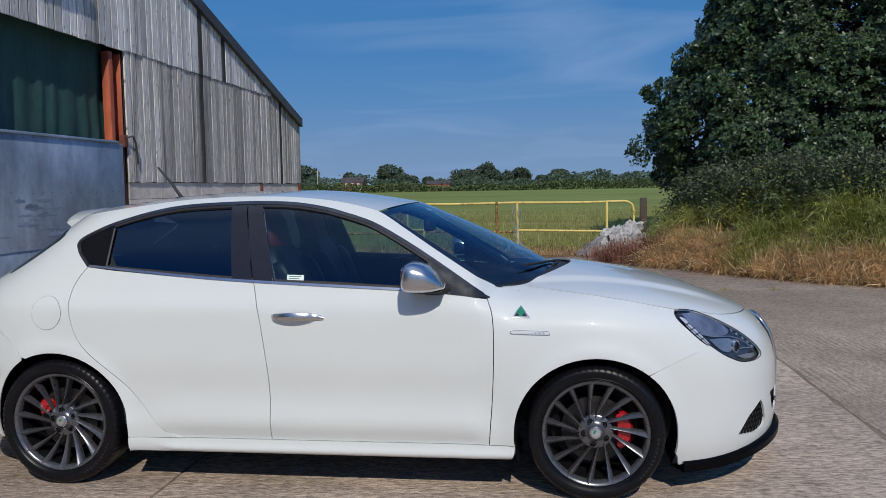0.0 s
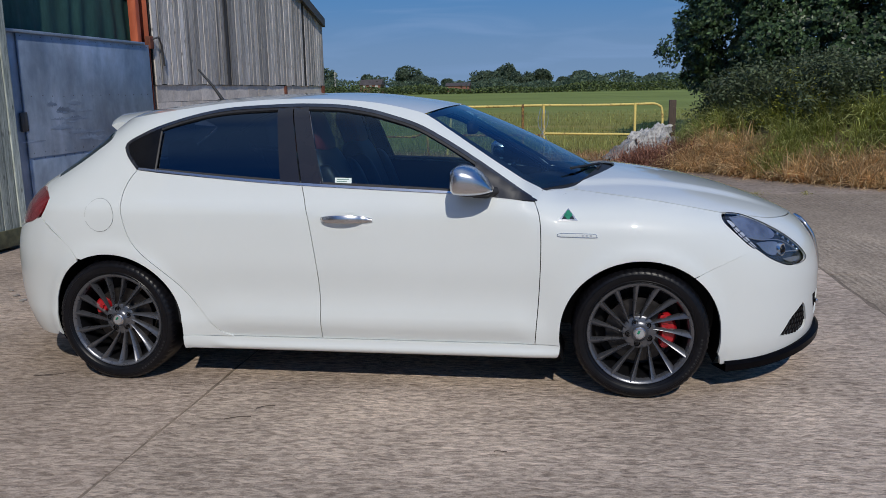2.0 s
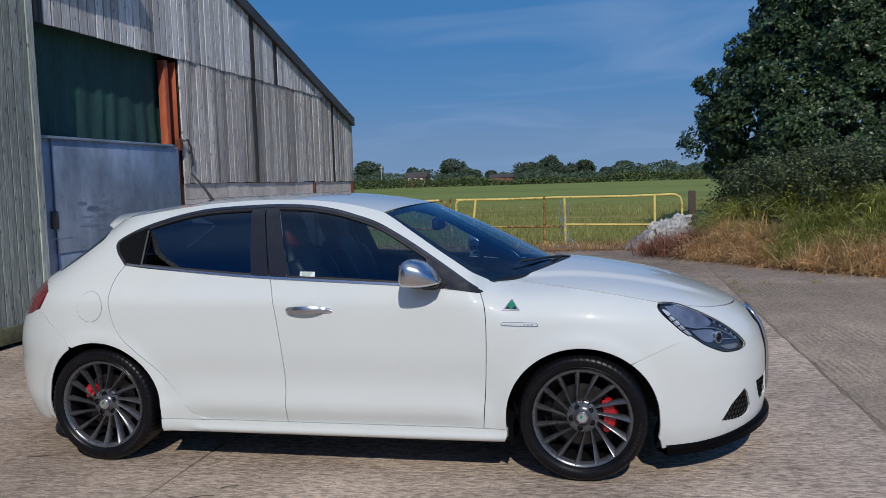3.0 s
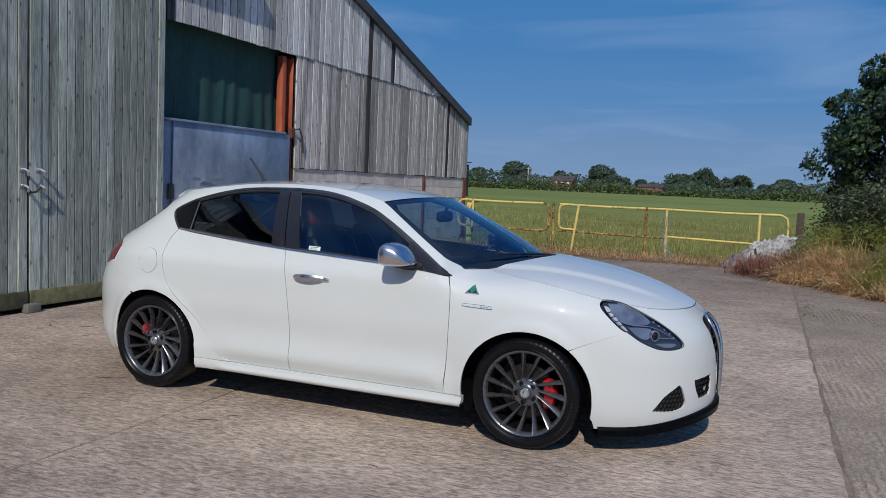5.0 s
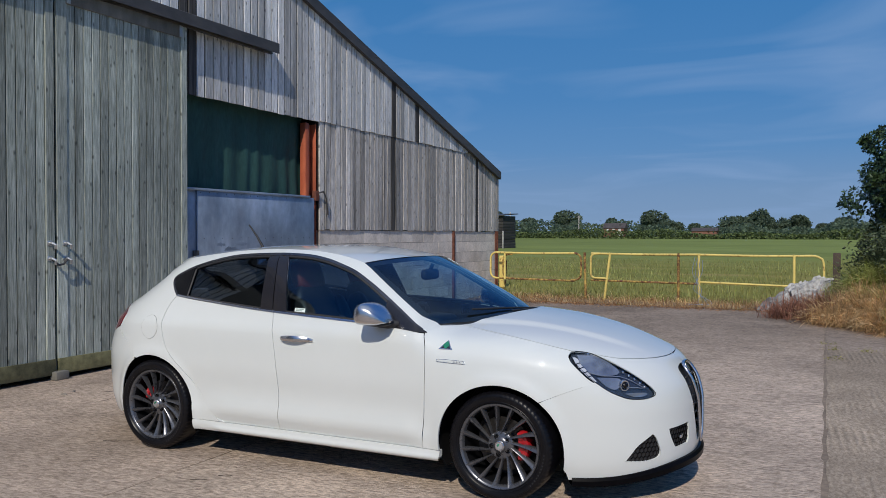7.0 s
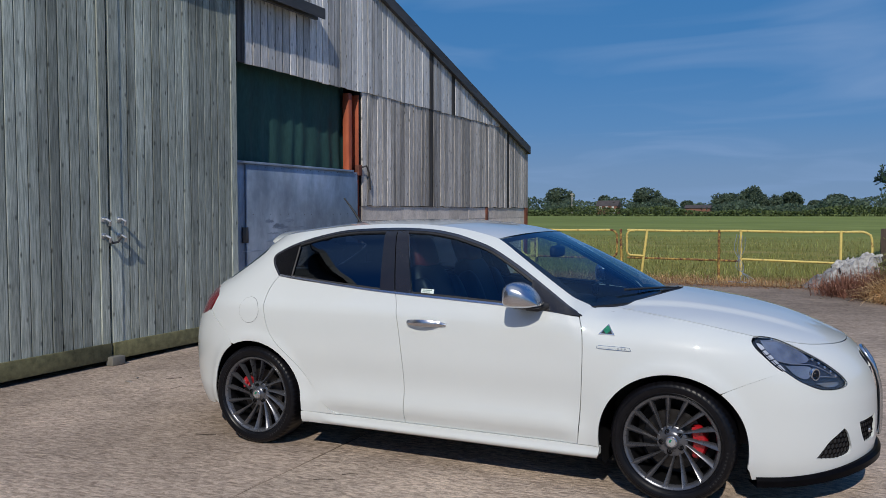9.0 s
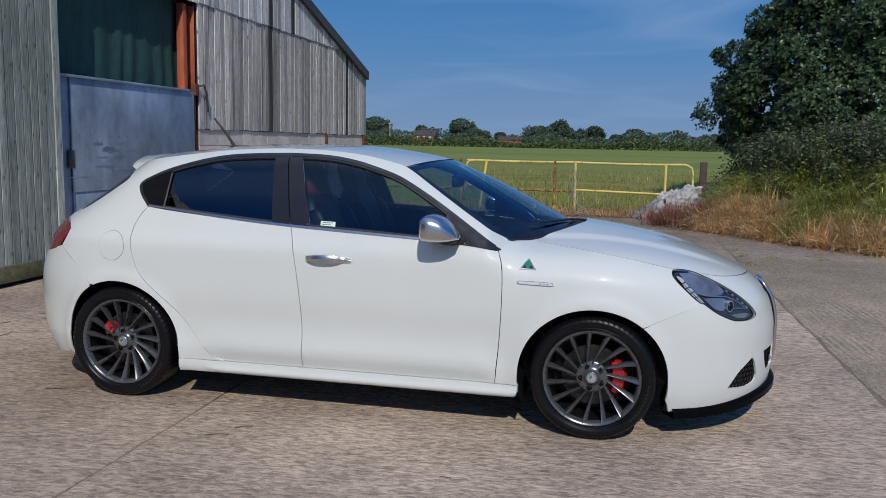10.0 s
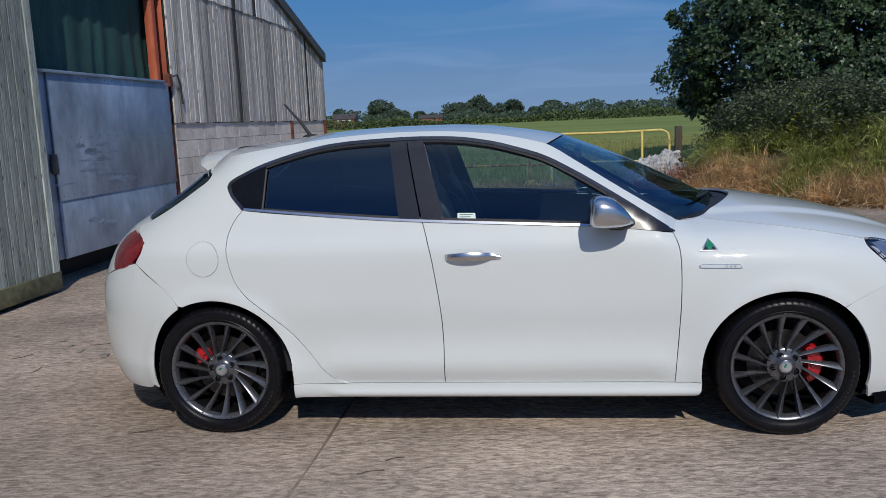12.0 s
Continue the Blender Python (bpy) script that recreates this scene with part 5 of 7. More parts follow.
x, y = clumped(300, .75, 1.6, 1.8, 12, 14, .2)
weed_bed("yellow_weeds", x, y, .4, .8, 14, .05, M["weed_yellow"], "yellow-green flowering weeds on the bank")
x, y = rng.uniform(3.15, 4.0, 120), rng.uniform(11.4, 13.2, 120)
weed_bed("post_weeds", x, y, .4, .9, 18, .06, M["grass_tall"], "green weeds round the wooden post")
for wx, wy in ((2.9, 6.4), (2.88, 7.0), (3.3, 6.42), (3.95, 6.4), (2.92, 5.6), (1.2, 11.2), (-1.0, 11.25)):
    x, y = wx + rng.normal(size=10) * .06, wy + rng.normal(size=10) * .05
    base = np.stack([x, y, tilt(y)], -1)
    v, f = leaves(np.repeat(base, 7, 0) + np.abs(rng.normal(size=(70, 3))) * np.array([.04, .03, .02]), .022, rng, .5)
    tagged(part_np("joint_weed", v, f, M["meadow_blade"]), "small green weeds growing from a concrete joint", "weeds", kind="stuff")

# ---- big tree ----
tree = thing("tree", "large dark green broadleaved tree behind the bank", "tree", (9.0, 17.2, .9))
bm = bmesh.new()
tube(bm, [(0, 0, -.3), (.05, 0, .8), (-.05, .05, 1.8), (0, .1, 3.4), (.15, .1, 5.0)], [.34, .27, .23, .16, .07], 12)
part("trunk", bm, M["bark"], tree, "", 60)
trng = np.random.default_rng(21)
for k in range(26):
    a, hgt = trng.uniform(0, 2 * math.pi), trng.uniform(.7, 4.6)
    ln = trng.uniform(2.4, 4.2) * (1 - .09 * hgt)
    p0 = Vector((0, 0, hgt))
    p1 = p0 + Vector((math.cos(a), math.sin(a), trng.uniform(-.05, .5))) * ln * .5
    p2 = p1 + Vector((math.cos(a + trng.normal() * .3), math.sin(a + trng.normal() * .3), trng.uniform(-.25, .5))) * ln * .5
    bm = bmesh.new()
    tube(bm, [p0, p1, p2], [.10, .06, .015], 6)
    part("limb", bm, M["bark"], tree, "", 70)
crown_r = pchip([.2, .6, 1.3, 2.3, 3.3, 4.1, 5.3, 6.5, 7.6], [3.7, 4.7, 5.35, 5.05, 4.5, 4.0, 3.45, 2.5, .8])
tw, ax = [], []
for k in range(760):
    front = k < 620
    spray = k % 3 == 0
    u = (k * .618034) % 1
    a = math.pi * (.92 + 1.08 * u) if front else math.pi * .92 * u
    a += trng.normal() * .06
    hgt = .25 + 7.3 * (((k + .5) / 620 if front else (k - 620) / 140) ** .9) + trng.normal() * .08
    swell = 1 + .05 * math.sin(3 * a + 1.7 * hgt) + .04 * math.sin(9 * a - 2.9 * hgt)
    out = float(crown_r(hgt)) * swell * (trng.uniform(.98, 1.055) if spray else trng.uniform(.80, .99))
    c = np.array([math.cos(a) * out, math.sin(a) * out * .74, hgt + .18 * math.sin(a * 5 + hgt)])
    r = trng.uniform(.16, .34) if spray else trng.uniform(.30, .80)
    m = int(150 * r ** 1.4) + 22 if front else 40
    q = trng.normal(size=(m, 3)); q /= np.linalg.norm(q, axis=1)[:, None]
    away = np.array([math.cos(a), math.sin(a), .25])
    q = np.where((q @ away)[:, None] < -.35, -q, q)
    tw.append(c + q * (r * trng.uniform(.55, 1.0, m) ** .6)[:, None] * np.array([1, 1, .66]))
    ax.append(q * .8 + away * .7 + np.array([0, -.1, .35]))
v, f = rosettes(np.vstack(tw), np.vstack(ax), 7, .105, trng, .5)
ch = trng.uniform(.3, 7.0, 36000)
cr = crown_r(ch) * trng.uniform(.30, .84, 36000)
ca = trng.uniform(0, 2 * math.pi, 36000)
v2, f2 = leaves(np.stack([np.cos(ca) * cr, np.sin(ca) * cr * .74, ch], -1), .16, trng, .35, .55)
off = len(v)
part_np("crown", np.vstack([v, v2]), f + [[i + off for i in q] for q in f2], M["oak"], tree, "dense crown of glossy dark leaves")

# ---- distance: hedge, trees, house, poles ----
n = 42000
hx = rng.uniform(-170, 230, n)
hy = 150 + rng.normal(size=n) * 1.2
hz = ground_h(hx, hy) + rng.random(n) * (1.35 + .40 * np.sin(hx * .13) + .3 * np.sin(hx * .41))
v, f = leaves(np.stack([hx, hy, hz], -1), .42, rng, .3, .8)
stuff("field_hedge", v, f, M["hedge_leaf"], "long low hedge across the far side of the field", "hedge")
n = 34000
hx = rng.uniform(-200, 260, n)
hy = 205 + rng.normal(size=n) * 5
hz = ground_h(hx, hy) + rng.random(n) * (3.0 + .8 * np.sin(hx * .07) + .7 * np.sin(hx * .23) + .5 * np.sin(hx * .61))
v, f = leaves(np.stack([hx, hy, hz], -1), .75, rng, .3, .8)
stuff("far_woodland", v, f, M["hazy_leaf"], "distant belt of trees and hedgerow", "woodland")


def far_tree(seed, w, h):
    r = np.random.default_rng(seed)
    t = thing("distant_tree", "distant green broadleaved tree beyond the field", "tree", (0, 0, 0), "trees beyond the field")
    bm = bmesh.new()
    tube(bm, [(0, 0, 0), (0, 0, h * .5)], [.3, .12], 6); part("trunk", bm, M["bark"], t)
    cs, ax = [], []
    for k in range(26):
        d = r.normal(size=3); d /= np.linalg.norm(d)
        low_ = k % 3 == 0
        c = np.array([d[0] * w * (.38 if low_ else .30), d[1] * w * .28, h * (.26 if low_ else .60) + d[2] * h * (.12 if low_ else .25)])
        m = 70
        q = r.normal(size=(m, 3)); q /= np.linalg.norm(q, axis=1)[:, None]
        cs.append(c + q * w * r.uniform(.12, .20) * r.uniform(.75, 1.05, m)[:, None])
        ax.append(q * .5 + r.normal(size=(m, 3)) * .5 + np.array([0, 0, .3]))
    q = r.normal(size=(160, 3)) * np.array([w * .24, w * .20, h * .15]) + np.array([0, 0, h * .36])
    cs.append(q); ax.append(q - np.array([0, 0, h * .3]))
    v, f = rosettes(np.vstack(cs), np.vstack(ax), 4, .50, r, .8)
    part_np("crown", v, f, M["hazy_leaf"], t)
    return t


protos = [far_tree(11, 9, 7.5), far_tree(12, 7, 6), far_tree(13, 11, 6.5)]
SPOTS = [(-92, 2, .75), (-82, 1, .95), (-73, 0, 1.05), (-66, 1, .8), (-59, 1, .95), (-46, 0, 1.0), (-40, 2, .8), (-35, 1, .65), (-29, 1, .5), (-23, 2, .95), (-18, 0, 1.02),
         (-13, 2, .9), (-7.7, 1, 1.0), (-2, 1, .6), (2.6, 1, .9), (8, 2, .6), (15, 1, .72), (23, 2, .72), (30, 1, .68), (38, 2, .7), (46, 1, .7), (56, 0, .62), (66, 2, .7), (78, 1, .75), (90, 2, .7)]
for i, (x, k, s) in enumerate(SPOTS):
    m = Matrix.Translation((x, 230 + rng.uniform(-8, 8), float(ground_h(x, 230)))) @ Matrix.Rotation(rng.uniform(0, 6), 4, "Z")
    t = copy_thing(protos[k], m)
    t.scale = (s * 1.08, s * .80, s * .92)
for p in protos:
    p.matrix_basis = pose(-96 - 9 * protos.index(p), 232, float(ground_h(-96, 232)))

HS = .62
house = thing("house", "distant red brick house with slate roof and white bay", "house", (-47.5, 194, float(ground_h(-47, 194))))
bm = bmesh.new(); box(bm, (0, 0, 1.7), (8, 6, 3.4)); part("wall", bm, M["brick_far"], house)
bm = bmesh.new(); prism(bm, [(-3.3, 3.3), (3.3, 3.3), (0, 5.4)], -4.4, 4.4, "x"); part("roof", bm, M["roof_far"], house)
bm = bmesh.new(); box(bm, (2.6, -3.3, 1.2), (2.4, .8, 1.6)); part("bay", bm, M["white_far"], house)
for x in (-2.4, 0, 2.4):
    bm = bmesh.new(); box(bm, (x, -3.02, 2.6), (1.0, .1, .9)); part("window", bm, M["white_far"], house)
shed = thing("farm_shed", "distant low grey farm shed among trees", "shed", (-26.5, 195, float(ground_h(-26, 195))))
bm = bmesh.new(); box(bm, (0, 0, 1.2), (9, 6, 2.4)); part("wall", bm, M["brick_far"], shed)
bm = bmesh.new(); prism(bm, [(-3.3, 2.3), (3.3, 2.3), (0, 3.6)], -4.8, 4.8, "x"); part("roof", bm, M["roof_far"], shed)
for t in (house, shed):
    t.scale = (HS, HS, HS)
for x, y_, h in ((-73.5, 190, 6.2), (-58.5, 200, 5.4)):
    pl = thing("utility_pole", "distant wooden utility pole", "pole", (x, y_, float(ground_h(x, y_))), "utility poles")
    bm = bmesh.new(); tube(bm, [(0, 0, 0), (0, 0, h)], .13, 6); part("pole", bm, M["boards_low"], pl)
    bm = bmesh.new(); box(bm, (0, 0, h - .4), (1.1, .10, .10)); part("crossarm", bm, M["boards_low"], pl)

# litter and twigs on the concrete
for x, y, s in ((-3.1, .75, .05), (-2.95, .62, .07), (-3.25, .9, .045), (-2.7, .5, .09), (-3.6, .35, .04), (-3.55, .2, .05), (3.0, 5.9, .06), (3.6, 6.0, .05), (1.9, 9.6, .08), (2.3, 9.4, .07)):
    bm = bmesh.new()
    box(bm, (0, 0, .006), (s, s * .45, .010), .002, Euler((.1, .05, random.uniform(0, 3))).to_matrix())
    ob = part("litter", bm, M["litter"])
    ob.location = (x, y, float(tilt(y)) + .001)
    tagged(ob, "small pale scrap of litter on the concrete", "litter", "scraps on the yard")
for x, y, a, ln in ((-.50, -1.30, .35, .12), (-.42, -1.16, .5, .09), (-3.3, .5, .9, .14), (-2.9, .8, .2, .16), (-3.0, .2, 1.5, .12), (.72, -1.52, .4, .05), (-1.75, -.85, .2, .15)):
    bm = bmesh.new()
    pts = [(ln * (t - .5), .010 * math.sin(t * 4 + x), .004) for t in np.linspace(0, 1, 7)]
    tube(bm, pts, .002, 5)
    ob = part("twig", bm, M["twig"])
    ob.matrix_basis = pose(x, y, float(tilt(y)), 0, 0, math.degrees(a))
    tagged(ob, "thin dead twig lying on the concrete", "twig", "twigs on the yard")

# ---- car ----
car = thing("car", "white five-door hatchback with dark multi-spoke wheels and tinted rear glass", "car")


def both(name, loops, chart, mat, step=.035, thick=.014, lift=0.0, parent=None, label=""):
    """A panel on the near side and its twin on the far side."""
    out = []
    for mir in (None, "left"):
        out.append(part(name, sheet(loops, chart, step, thick, lift, mir), mat, parent or car, label, 50))
    return out


def whole(name, loops, chart, mat, step=.035, thick=.014, lift=0.0, label=""):
    return part(name, sheet(loops, chart, step, thick, lift, "both"), mat, car, label, 50)


def arch(cx, a0, a1, n=22):
    """Edge of a wheel opening between two angles, in degrees from the front."""
    out = []
    for a in np.linspace(radians(a0), radians(a1), n):
        r = .354 + .018 * math.cos(a) ** 2 + .012 * max(0, -math.sin(a)) * 3
        out.append((cx + r * math.cos(a), .318 + r * math.sin(a)))
    return out


SILL = .256
DLO_TOP = [(.838, .937), (.75, .998), (.632, 1.076), (.508, 1.155), (.385, 1.228), (.258, 1.293), (.10, 1.343), (0, 1.367), (-.13, 1.387), (-.27, 1.395),
           (-.43, 1.396), (-.70, 1.384), (-.872, 1.357), (-1.045, 1.309), (-1.16, 1.264), (-1.248, 1.213)]
DLO_REAR = [(-1.248, 1.213), (-1.232, 1.16), (-1.168, 1.092)]
DLO_LOW = [(-1.168, 1.092), (-1.045, 1.077), (-.695, 1.046), (-.299, 1.016), (.1, .997), (.471, .976), (.72, .955), (.838, .937)]
belt = pchip([p[0] for p in DLO_LOW], [p[1] for p in DLO_LOW])
dlo_top_z = pchip([p[0] for p in DLO_TOP[::-1]], [p[1] for p in DLO_TOP[::-1]])
MID = [(-.297, 1.012), (-.262, .88), (-.239, .739), (-.222, .60), (-.216, .472), (-.216, .36), (-.219, SILL)]
FRONT = [(.830, SILL), (.838, .36), (.846, .459), (.854, .60), (.857, .718), (.855, .82), (.846, .885), (.826, .936)]
REAR = [(-1.165, 1.088), (-1.205, 1.035), (-1.232, .959), (-1.225, .86), (-1.194, .756), (-1.150, .695), (-1.092, .645), (-1.02, .585), (-.937, .505), (-.86, .41), (-.785, .315), (-.74, .277), (-.679, SILL)]
G = .002
low = lambda a, b, n=10: [(x, float(belt(x)) - .004) for x in np.linspace(a, b, n)]
sh = lambda pts, d: [(x + d, z) for x, z in pts]

both("front_door", [outline([(-.219 + G, SILL), (.830 - G, SILL)], sh(FRONT, -G), low(.826 - G, -.297 + G), sh(MID, G))], door_side, M["paint"])
both("rear_door", [outline([(-.679 + G, SILL), (-.219 - G, SILL)], sh(MID, -G)[::-1], low(-.297 - G, -1.165 + G), sh(REAR, G))], door_side, M["paint"])

# quarter panel: rear wing, rear pillar, roof rail and front pillar in one
TAIL_EDGE = [(-1.735, .846), (-1.70, .90), (-1.705, .948), (-1.775, 1.0), (-1.70, 1.037), (-1.578, 1.10), (-1.455, 1.178), (-1.372, 1.240), (-1.40, 1.30)]
RAILS = [(x, float(rail_z(x))) for x in np.linspace(-1.40, .858, 40)]
both("quarter_panel", [outline(DLO_TOP, DLO_REAR, sh(REAR, -G), [(-.679 - G, SILL), (-.944, SILL)], arch(-1.317, -9, 102), arch(-1.317, 102, 118, 4),
                               [(-1.492, .648), (-1.58, .733), (-1.735, .846)], TAIL_EDGE, RAILS, [(.858, .977), (.85, .955), (.838, .937)], step=.016)],
     side, M["paint"], .03)
# front wing
HOOD_LINE = [(.880, .972), (.98, .967), (1.10, .957), (1.29, .938), (1.45, .914), (1.58, .888), (1.69, .864)]
LAMP = [(1.695, .845), (1.712, .862), (1.80, .845), (1.935, .784), (2.05, .708), (2.112, .648), (2.124, .620), (2.09, .606), (2.03, .608), (1.985, .620), (1.91, .658), (1.83, .715), (1.76, .778), (1.71, .824)]
both("front_wing", [outline(sh(FRONT, G)[:], [(.828, .938), (.862, .977)], [(.862, .977), *HOOD_LINE[0:]], [(1.69, .864), (1.684, .846), (1.70, .820), (1.755, .768), (1.80, .727), (1.835, .702)],
                            [(1.835, .702), (1.70, .6515), (1.572, .598)], arch(1.317, 49, 188, 30), [(.946, SILL), (.836, SILL)], step=.016)], side, M["paint"], .03)
# sill skirt: a ridge along the middle that dies out in a flare ahead of the rear wheel
ridge = pchip([.180, .185, .193, .203, .214, .228, .240, .253], [-.010, .006, .018, .0225, .020, .0105, .005, .002])
flare = pchip([.180, .186, .20, .22, .252], [.004, .010, .013, .011, .004])


def skirt_side(x, z):
    p = side(x, z)
    b = step(-.82, -.70, x + 1.2 * (z - .21))
    p[..., 1] -= ridge(z) * b + flare(z) * (1 - b) - .010 * step(.90, .95, x)
    return p


both("side_skirt", [outline([(-.946, .184), (-.7, .186), (.930, .184)], [(.930, .184), (.944, .215), (.948, SILL - .003)], [(.948, SILL - .003), (.3, SILL - .003), (-.4, SILL - .003), (-.944, SILL - .003)])],
     skirt_side, M["paint"], .011, .035, 0)

# bonnet, with its two creases running in to the grille
def creased(x, y):
    p = top(x, y)
    yc = .54 - .26 * np.clip((x - .95) / 1.15, 0, 1) ** 1.3
    k = 1 - step(-.045, .012, np.abs(y) - yc)
    p[..., 2] += .013 * k * (1 - step(1.75, 2.10, x)) - .004 * (np.abs(np.abs(y) - yc - .05) < .0)
    return p


yline = lambda x, z: -float(half_width(np.array(x), np.array(z)))
hl = [(x, yline(x, z) + .004) for x, z in HOOD_LINE]
lamp_in = [(x, yline(x, z) + .004) for x, z in ((1.715, .8635), (1.775, .853))]
hood_front = [(1.835, -.600), (1.915, -.545), (1.985, -.465), (2.045, -.365), (2.090, -.25), (2.116, -.125), (2.124, 0)]
screen_base = lambda y: .90 + (1.225 - .90) * (1 - (abs(y) / .67) ** 2)
hood_rear = [(float(screen_base(y)), y) for y in np.linspace(0, -.65, 12)]
whole("bonnet", [outline(hood_rear, [hood_rear[-1], hl[0]], hl, [hl[-1], *lamp_in[0:], hood_front[0]], hood_front, [(2.124, 0), (1.225, 0)], step=.02)], creased, M["paint"], .025, .012, .001)

# front bumper, in angle and height
U = lambda pts: [(float(nose_u(np.array(x), np.array(z))), z) for x, z in pts]
C = math.pi / 2
hf = [(float(nose_u(np.array(x), np.array(top_z(np.array(x), np.array(y))))), float(top_z(np.array(x), np.array(y))) - .003) for x, y in hood_front]
hf[-1] = (C, hf[-1][1])
lamp_low = U([(1.838, .7065), (1.91, .655), (1.985, .6165), (2.03, .6045), (2.09, .6025), (2.1265, .619), (2.115, .650), (2.053, .7105), (1.94, .7865), (1.875, .8195), (1.80, .8485)])
uy = lambda y, z: math.acos(min(1, (abs(y) / float(w_hood(z))) ** (NB / 2)))
FOG = outline([(uy(.637, .257), .257), (uy(.618, .30), .30), (uy(.592, .346), .346), (uy(.525, .403), .403)], [(uy(.525, .403), .403), (uy(.505, .395), .38), (uy(.470, .30), .30)],
              [(uy(.470, .30), .30), (uy(.478, .268), .266), (uy(.54, .252), .250), (uy(.637, .257), .257)])
INTAKE = outline([(uy(.42, .418), .418), (uy(.22, .43), .43)], [(uy(.22, .43), .43), (uy(.215, .36), .36), (uy(.225, .306), .306)], [(uy(.225, .306), .306), (uy(.36, .30), .30)], [(uy(.36, .30), .30), (uy(.40, .36), .36), (uy(.42, .418), .418)])
GRILLE_H = [(uy(.0, .745), .748), (uy(.10, .745), .745), (uy(.165, .735), .730), (uy(.18, .70), .695), (uy(.165, .60), .60), (uy(.125, .46), .46), (uy(.075, .335), .335), (uy(.03, .285), .285), (C, .275)]
bump_foot = U([(1.692, .195), (1.70, .150)]) + [(float(nose_u(np.array(1.96), np.array(.165))), .165), (uy(.44, .20), .20), (uy(.2, .215), .215), (C, .22)]
fa = U([(x, z) for x, z in arch(1.317, -16, 48, 14)])
bumper_loop = outline(bump_foot[:2], bump_foot[1:], [(C, .22), (C, .275)], GRILLE_H[::-1], [(C, .748), hf[-1]], hf[::-1], [hf[0], lamp_low[-1]], lamp_low[::-1], [lamp_low[0], *U([(1.70, .6505), (1.572, .597)])], fa[::-1], step=.016)
whole("front_bumper", [bumper_loop, FOG, INTAKE], nose, M["paint"], .028, .012)
deep = lambda d: (lambda u, z: nose(u, z) - np.stack([np.sin(u) * d, -np.cos(u) * d, 0 * z], -1))
for nm, lp, lab in (("fog_grille", FOG, "black honeycomb corner intake"), ("intake_grille", INTAKE, "black honeycomb lower intake")):
    both(nm, [inset(lp, -.006)], deep(.015), M["black_matt"], .03, .0, label=lab)
# honeycomb bars
for lp in (FOG, INTAKE):
    for mir in (1, -1):
        bm = bmesh.new()
        lo, hi = lp.min(0), lp.max(0)
        for j, z in enumerate(np.arange(lo[1] + .012, hi[1], .026)):
            for i, u in enumerate(np.arange(lo[0], hi[0], .030)):
                uu = u + (.015 if j % 2 else 0)
                if within(np.array([[uu, z]]), [inset(lp, .008)])[0]:
                    p = deep(.008)(np.array(uu), np.array(z))
                    r = bmesh.ops.create_circle(bm, cap_ends=False, segments=6, radius=.015)
                    nrm = Vector((math.sin(uu), -math.cos(uu), 0))
                    m = Matrix.Translation(p) @ nrm.to_track_quat("Z", "Y").to_matrix().to_4x4()
                    bmesh.ops.transform(bm, matrix=m, verts=r["verts"])
        ex = bmesh.ops.extrude_edge_only(bm, edges=bm.edges[:])
        for v in [g for g in ex["geom"] if isinstance(g, bmesh.types.BMVert)]:
            v.co.x -= .006
        if mir < 0:
            for v in bm.verts:
                v.co.y = -v.co.y
        part("honeycomb", bm, M["black_gloss"], car)
for y in (-.31, .31):
    bm = bmesh.new()
    box(bm, (2.236, y, .36), (.012, .05, .02), .003)
    part("intake_bar", bm, M["satin"], car)
# shield grille with chrome surround
gl = np.array([(u, z) for u, z in GRILLE_H])
GL = outline(GRILLE_H, [(C, .275), (C, .748)], step=.02)
whole("grille_mesh", [GL], deep(.035), M["black_matt"], .03, .0, label="black shield grille")
for s in (1, -1):
    gq = smooth_line(GRILLE_H, .03)
    pts = [Vector(p) for p in nose(C - (C - gq[:, 0]) * .48, gq[:, 1])]
    bm = bmesh.new()
    tube(bm, [(p.x + .012, p.y * s, p.z) for p in pts], .0115, 8)
    part("grille_frame", bm, M["satin"], car, "chrome shield surround", 60)
for k, z in enumerate(np.arange(.34, .72, .055)):
    yy = .15 * (z - .25) / .48
    bm = bmesh.new()
    box(bm, (float(nose_x(z)) - .018, 0, z), (.012, 2 * yy + .02, .010), .003)
    part("grille_bar", bm, M["black_matt"], car)
bm = bmesh.new()
r = bmesh.ops.create_cone(bm, cap_ends=True, segments=28, radius1=.038, radius2=.034, depth=.012)
bmesh.ops.transform(bm, matrix=Matrix.Translation((2.212, 0, .725)) @ Matrix.Rotation(radians(60), 4, "Y"), verts=r["verts"])
part("nose_badge", bm, M["satin"], car)
# splitter
bm = bmesh.new()
us = np.linspace(float(nose_u(np.array(1.715), np.array(.15))), C, 26)
rows = []
for s in (1, -1):
    rr = []
    for u in (us if s == 1 else us[::-1]):
        zt = .150 + .065 * float(step(.55, 1.35, u))
        p = nose(np.array(u), np.array(zt + .01))
        o = .010 + .014 * float(step(.5, 1.3, u))
        n_ = Vector((math.sin(u), -math.cos(u), 0)).normalized()
        q = [Vector(p) - n_ * .05 + Vector((0, 0, .012)), Vector(p) + n_ * (o * .6) + Vector((0, 0, .004)), Vector(p) + n_ * (o + .006) + Vector((0, 0, -.012)), Vector(p) + n_ * (o + .004) + Vector((0, 0, -.044)), Vector(p) - n_ * .10 + Vector((0, 0, -.040))]
        rr.append([bm.verts.new((v.x, v.y * s, v.z)) for v in q])
    rows += rr
for r_, s_ in zip(rows, rows[1:]):
    for k in range(4):
        bm.faces.new((r_[k], r_[k + 1], s_[k + 1], s_[k]))
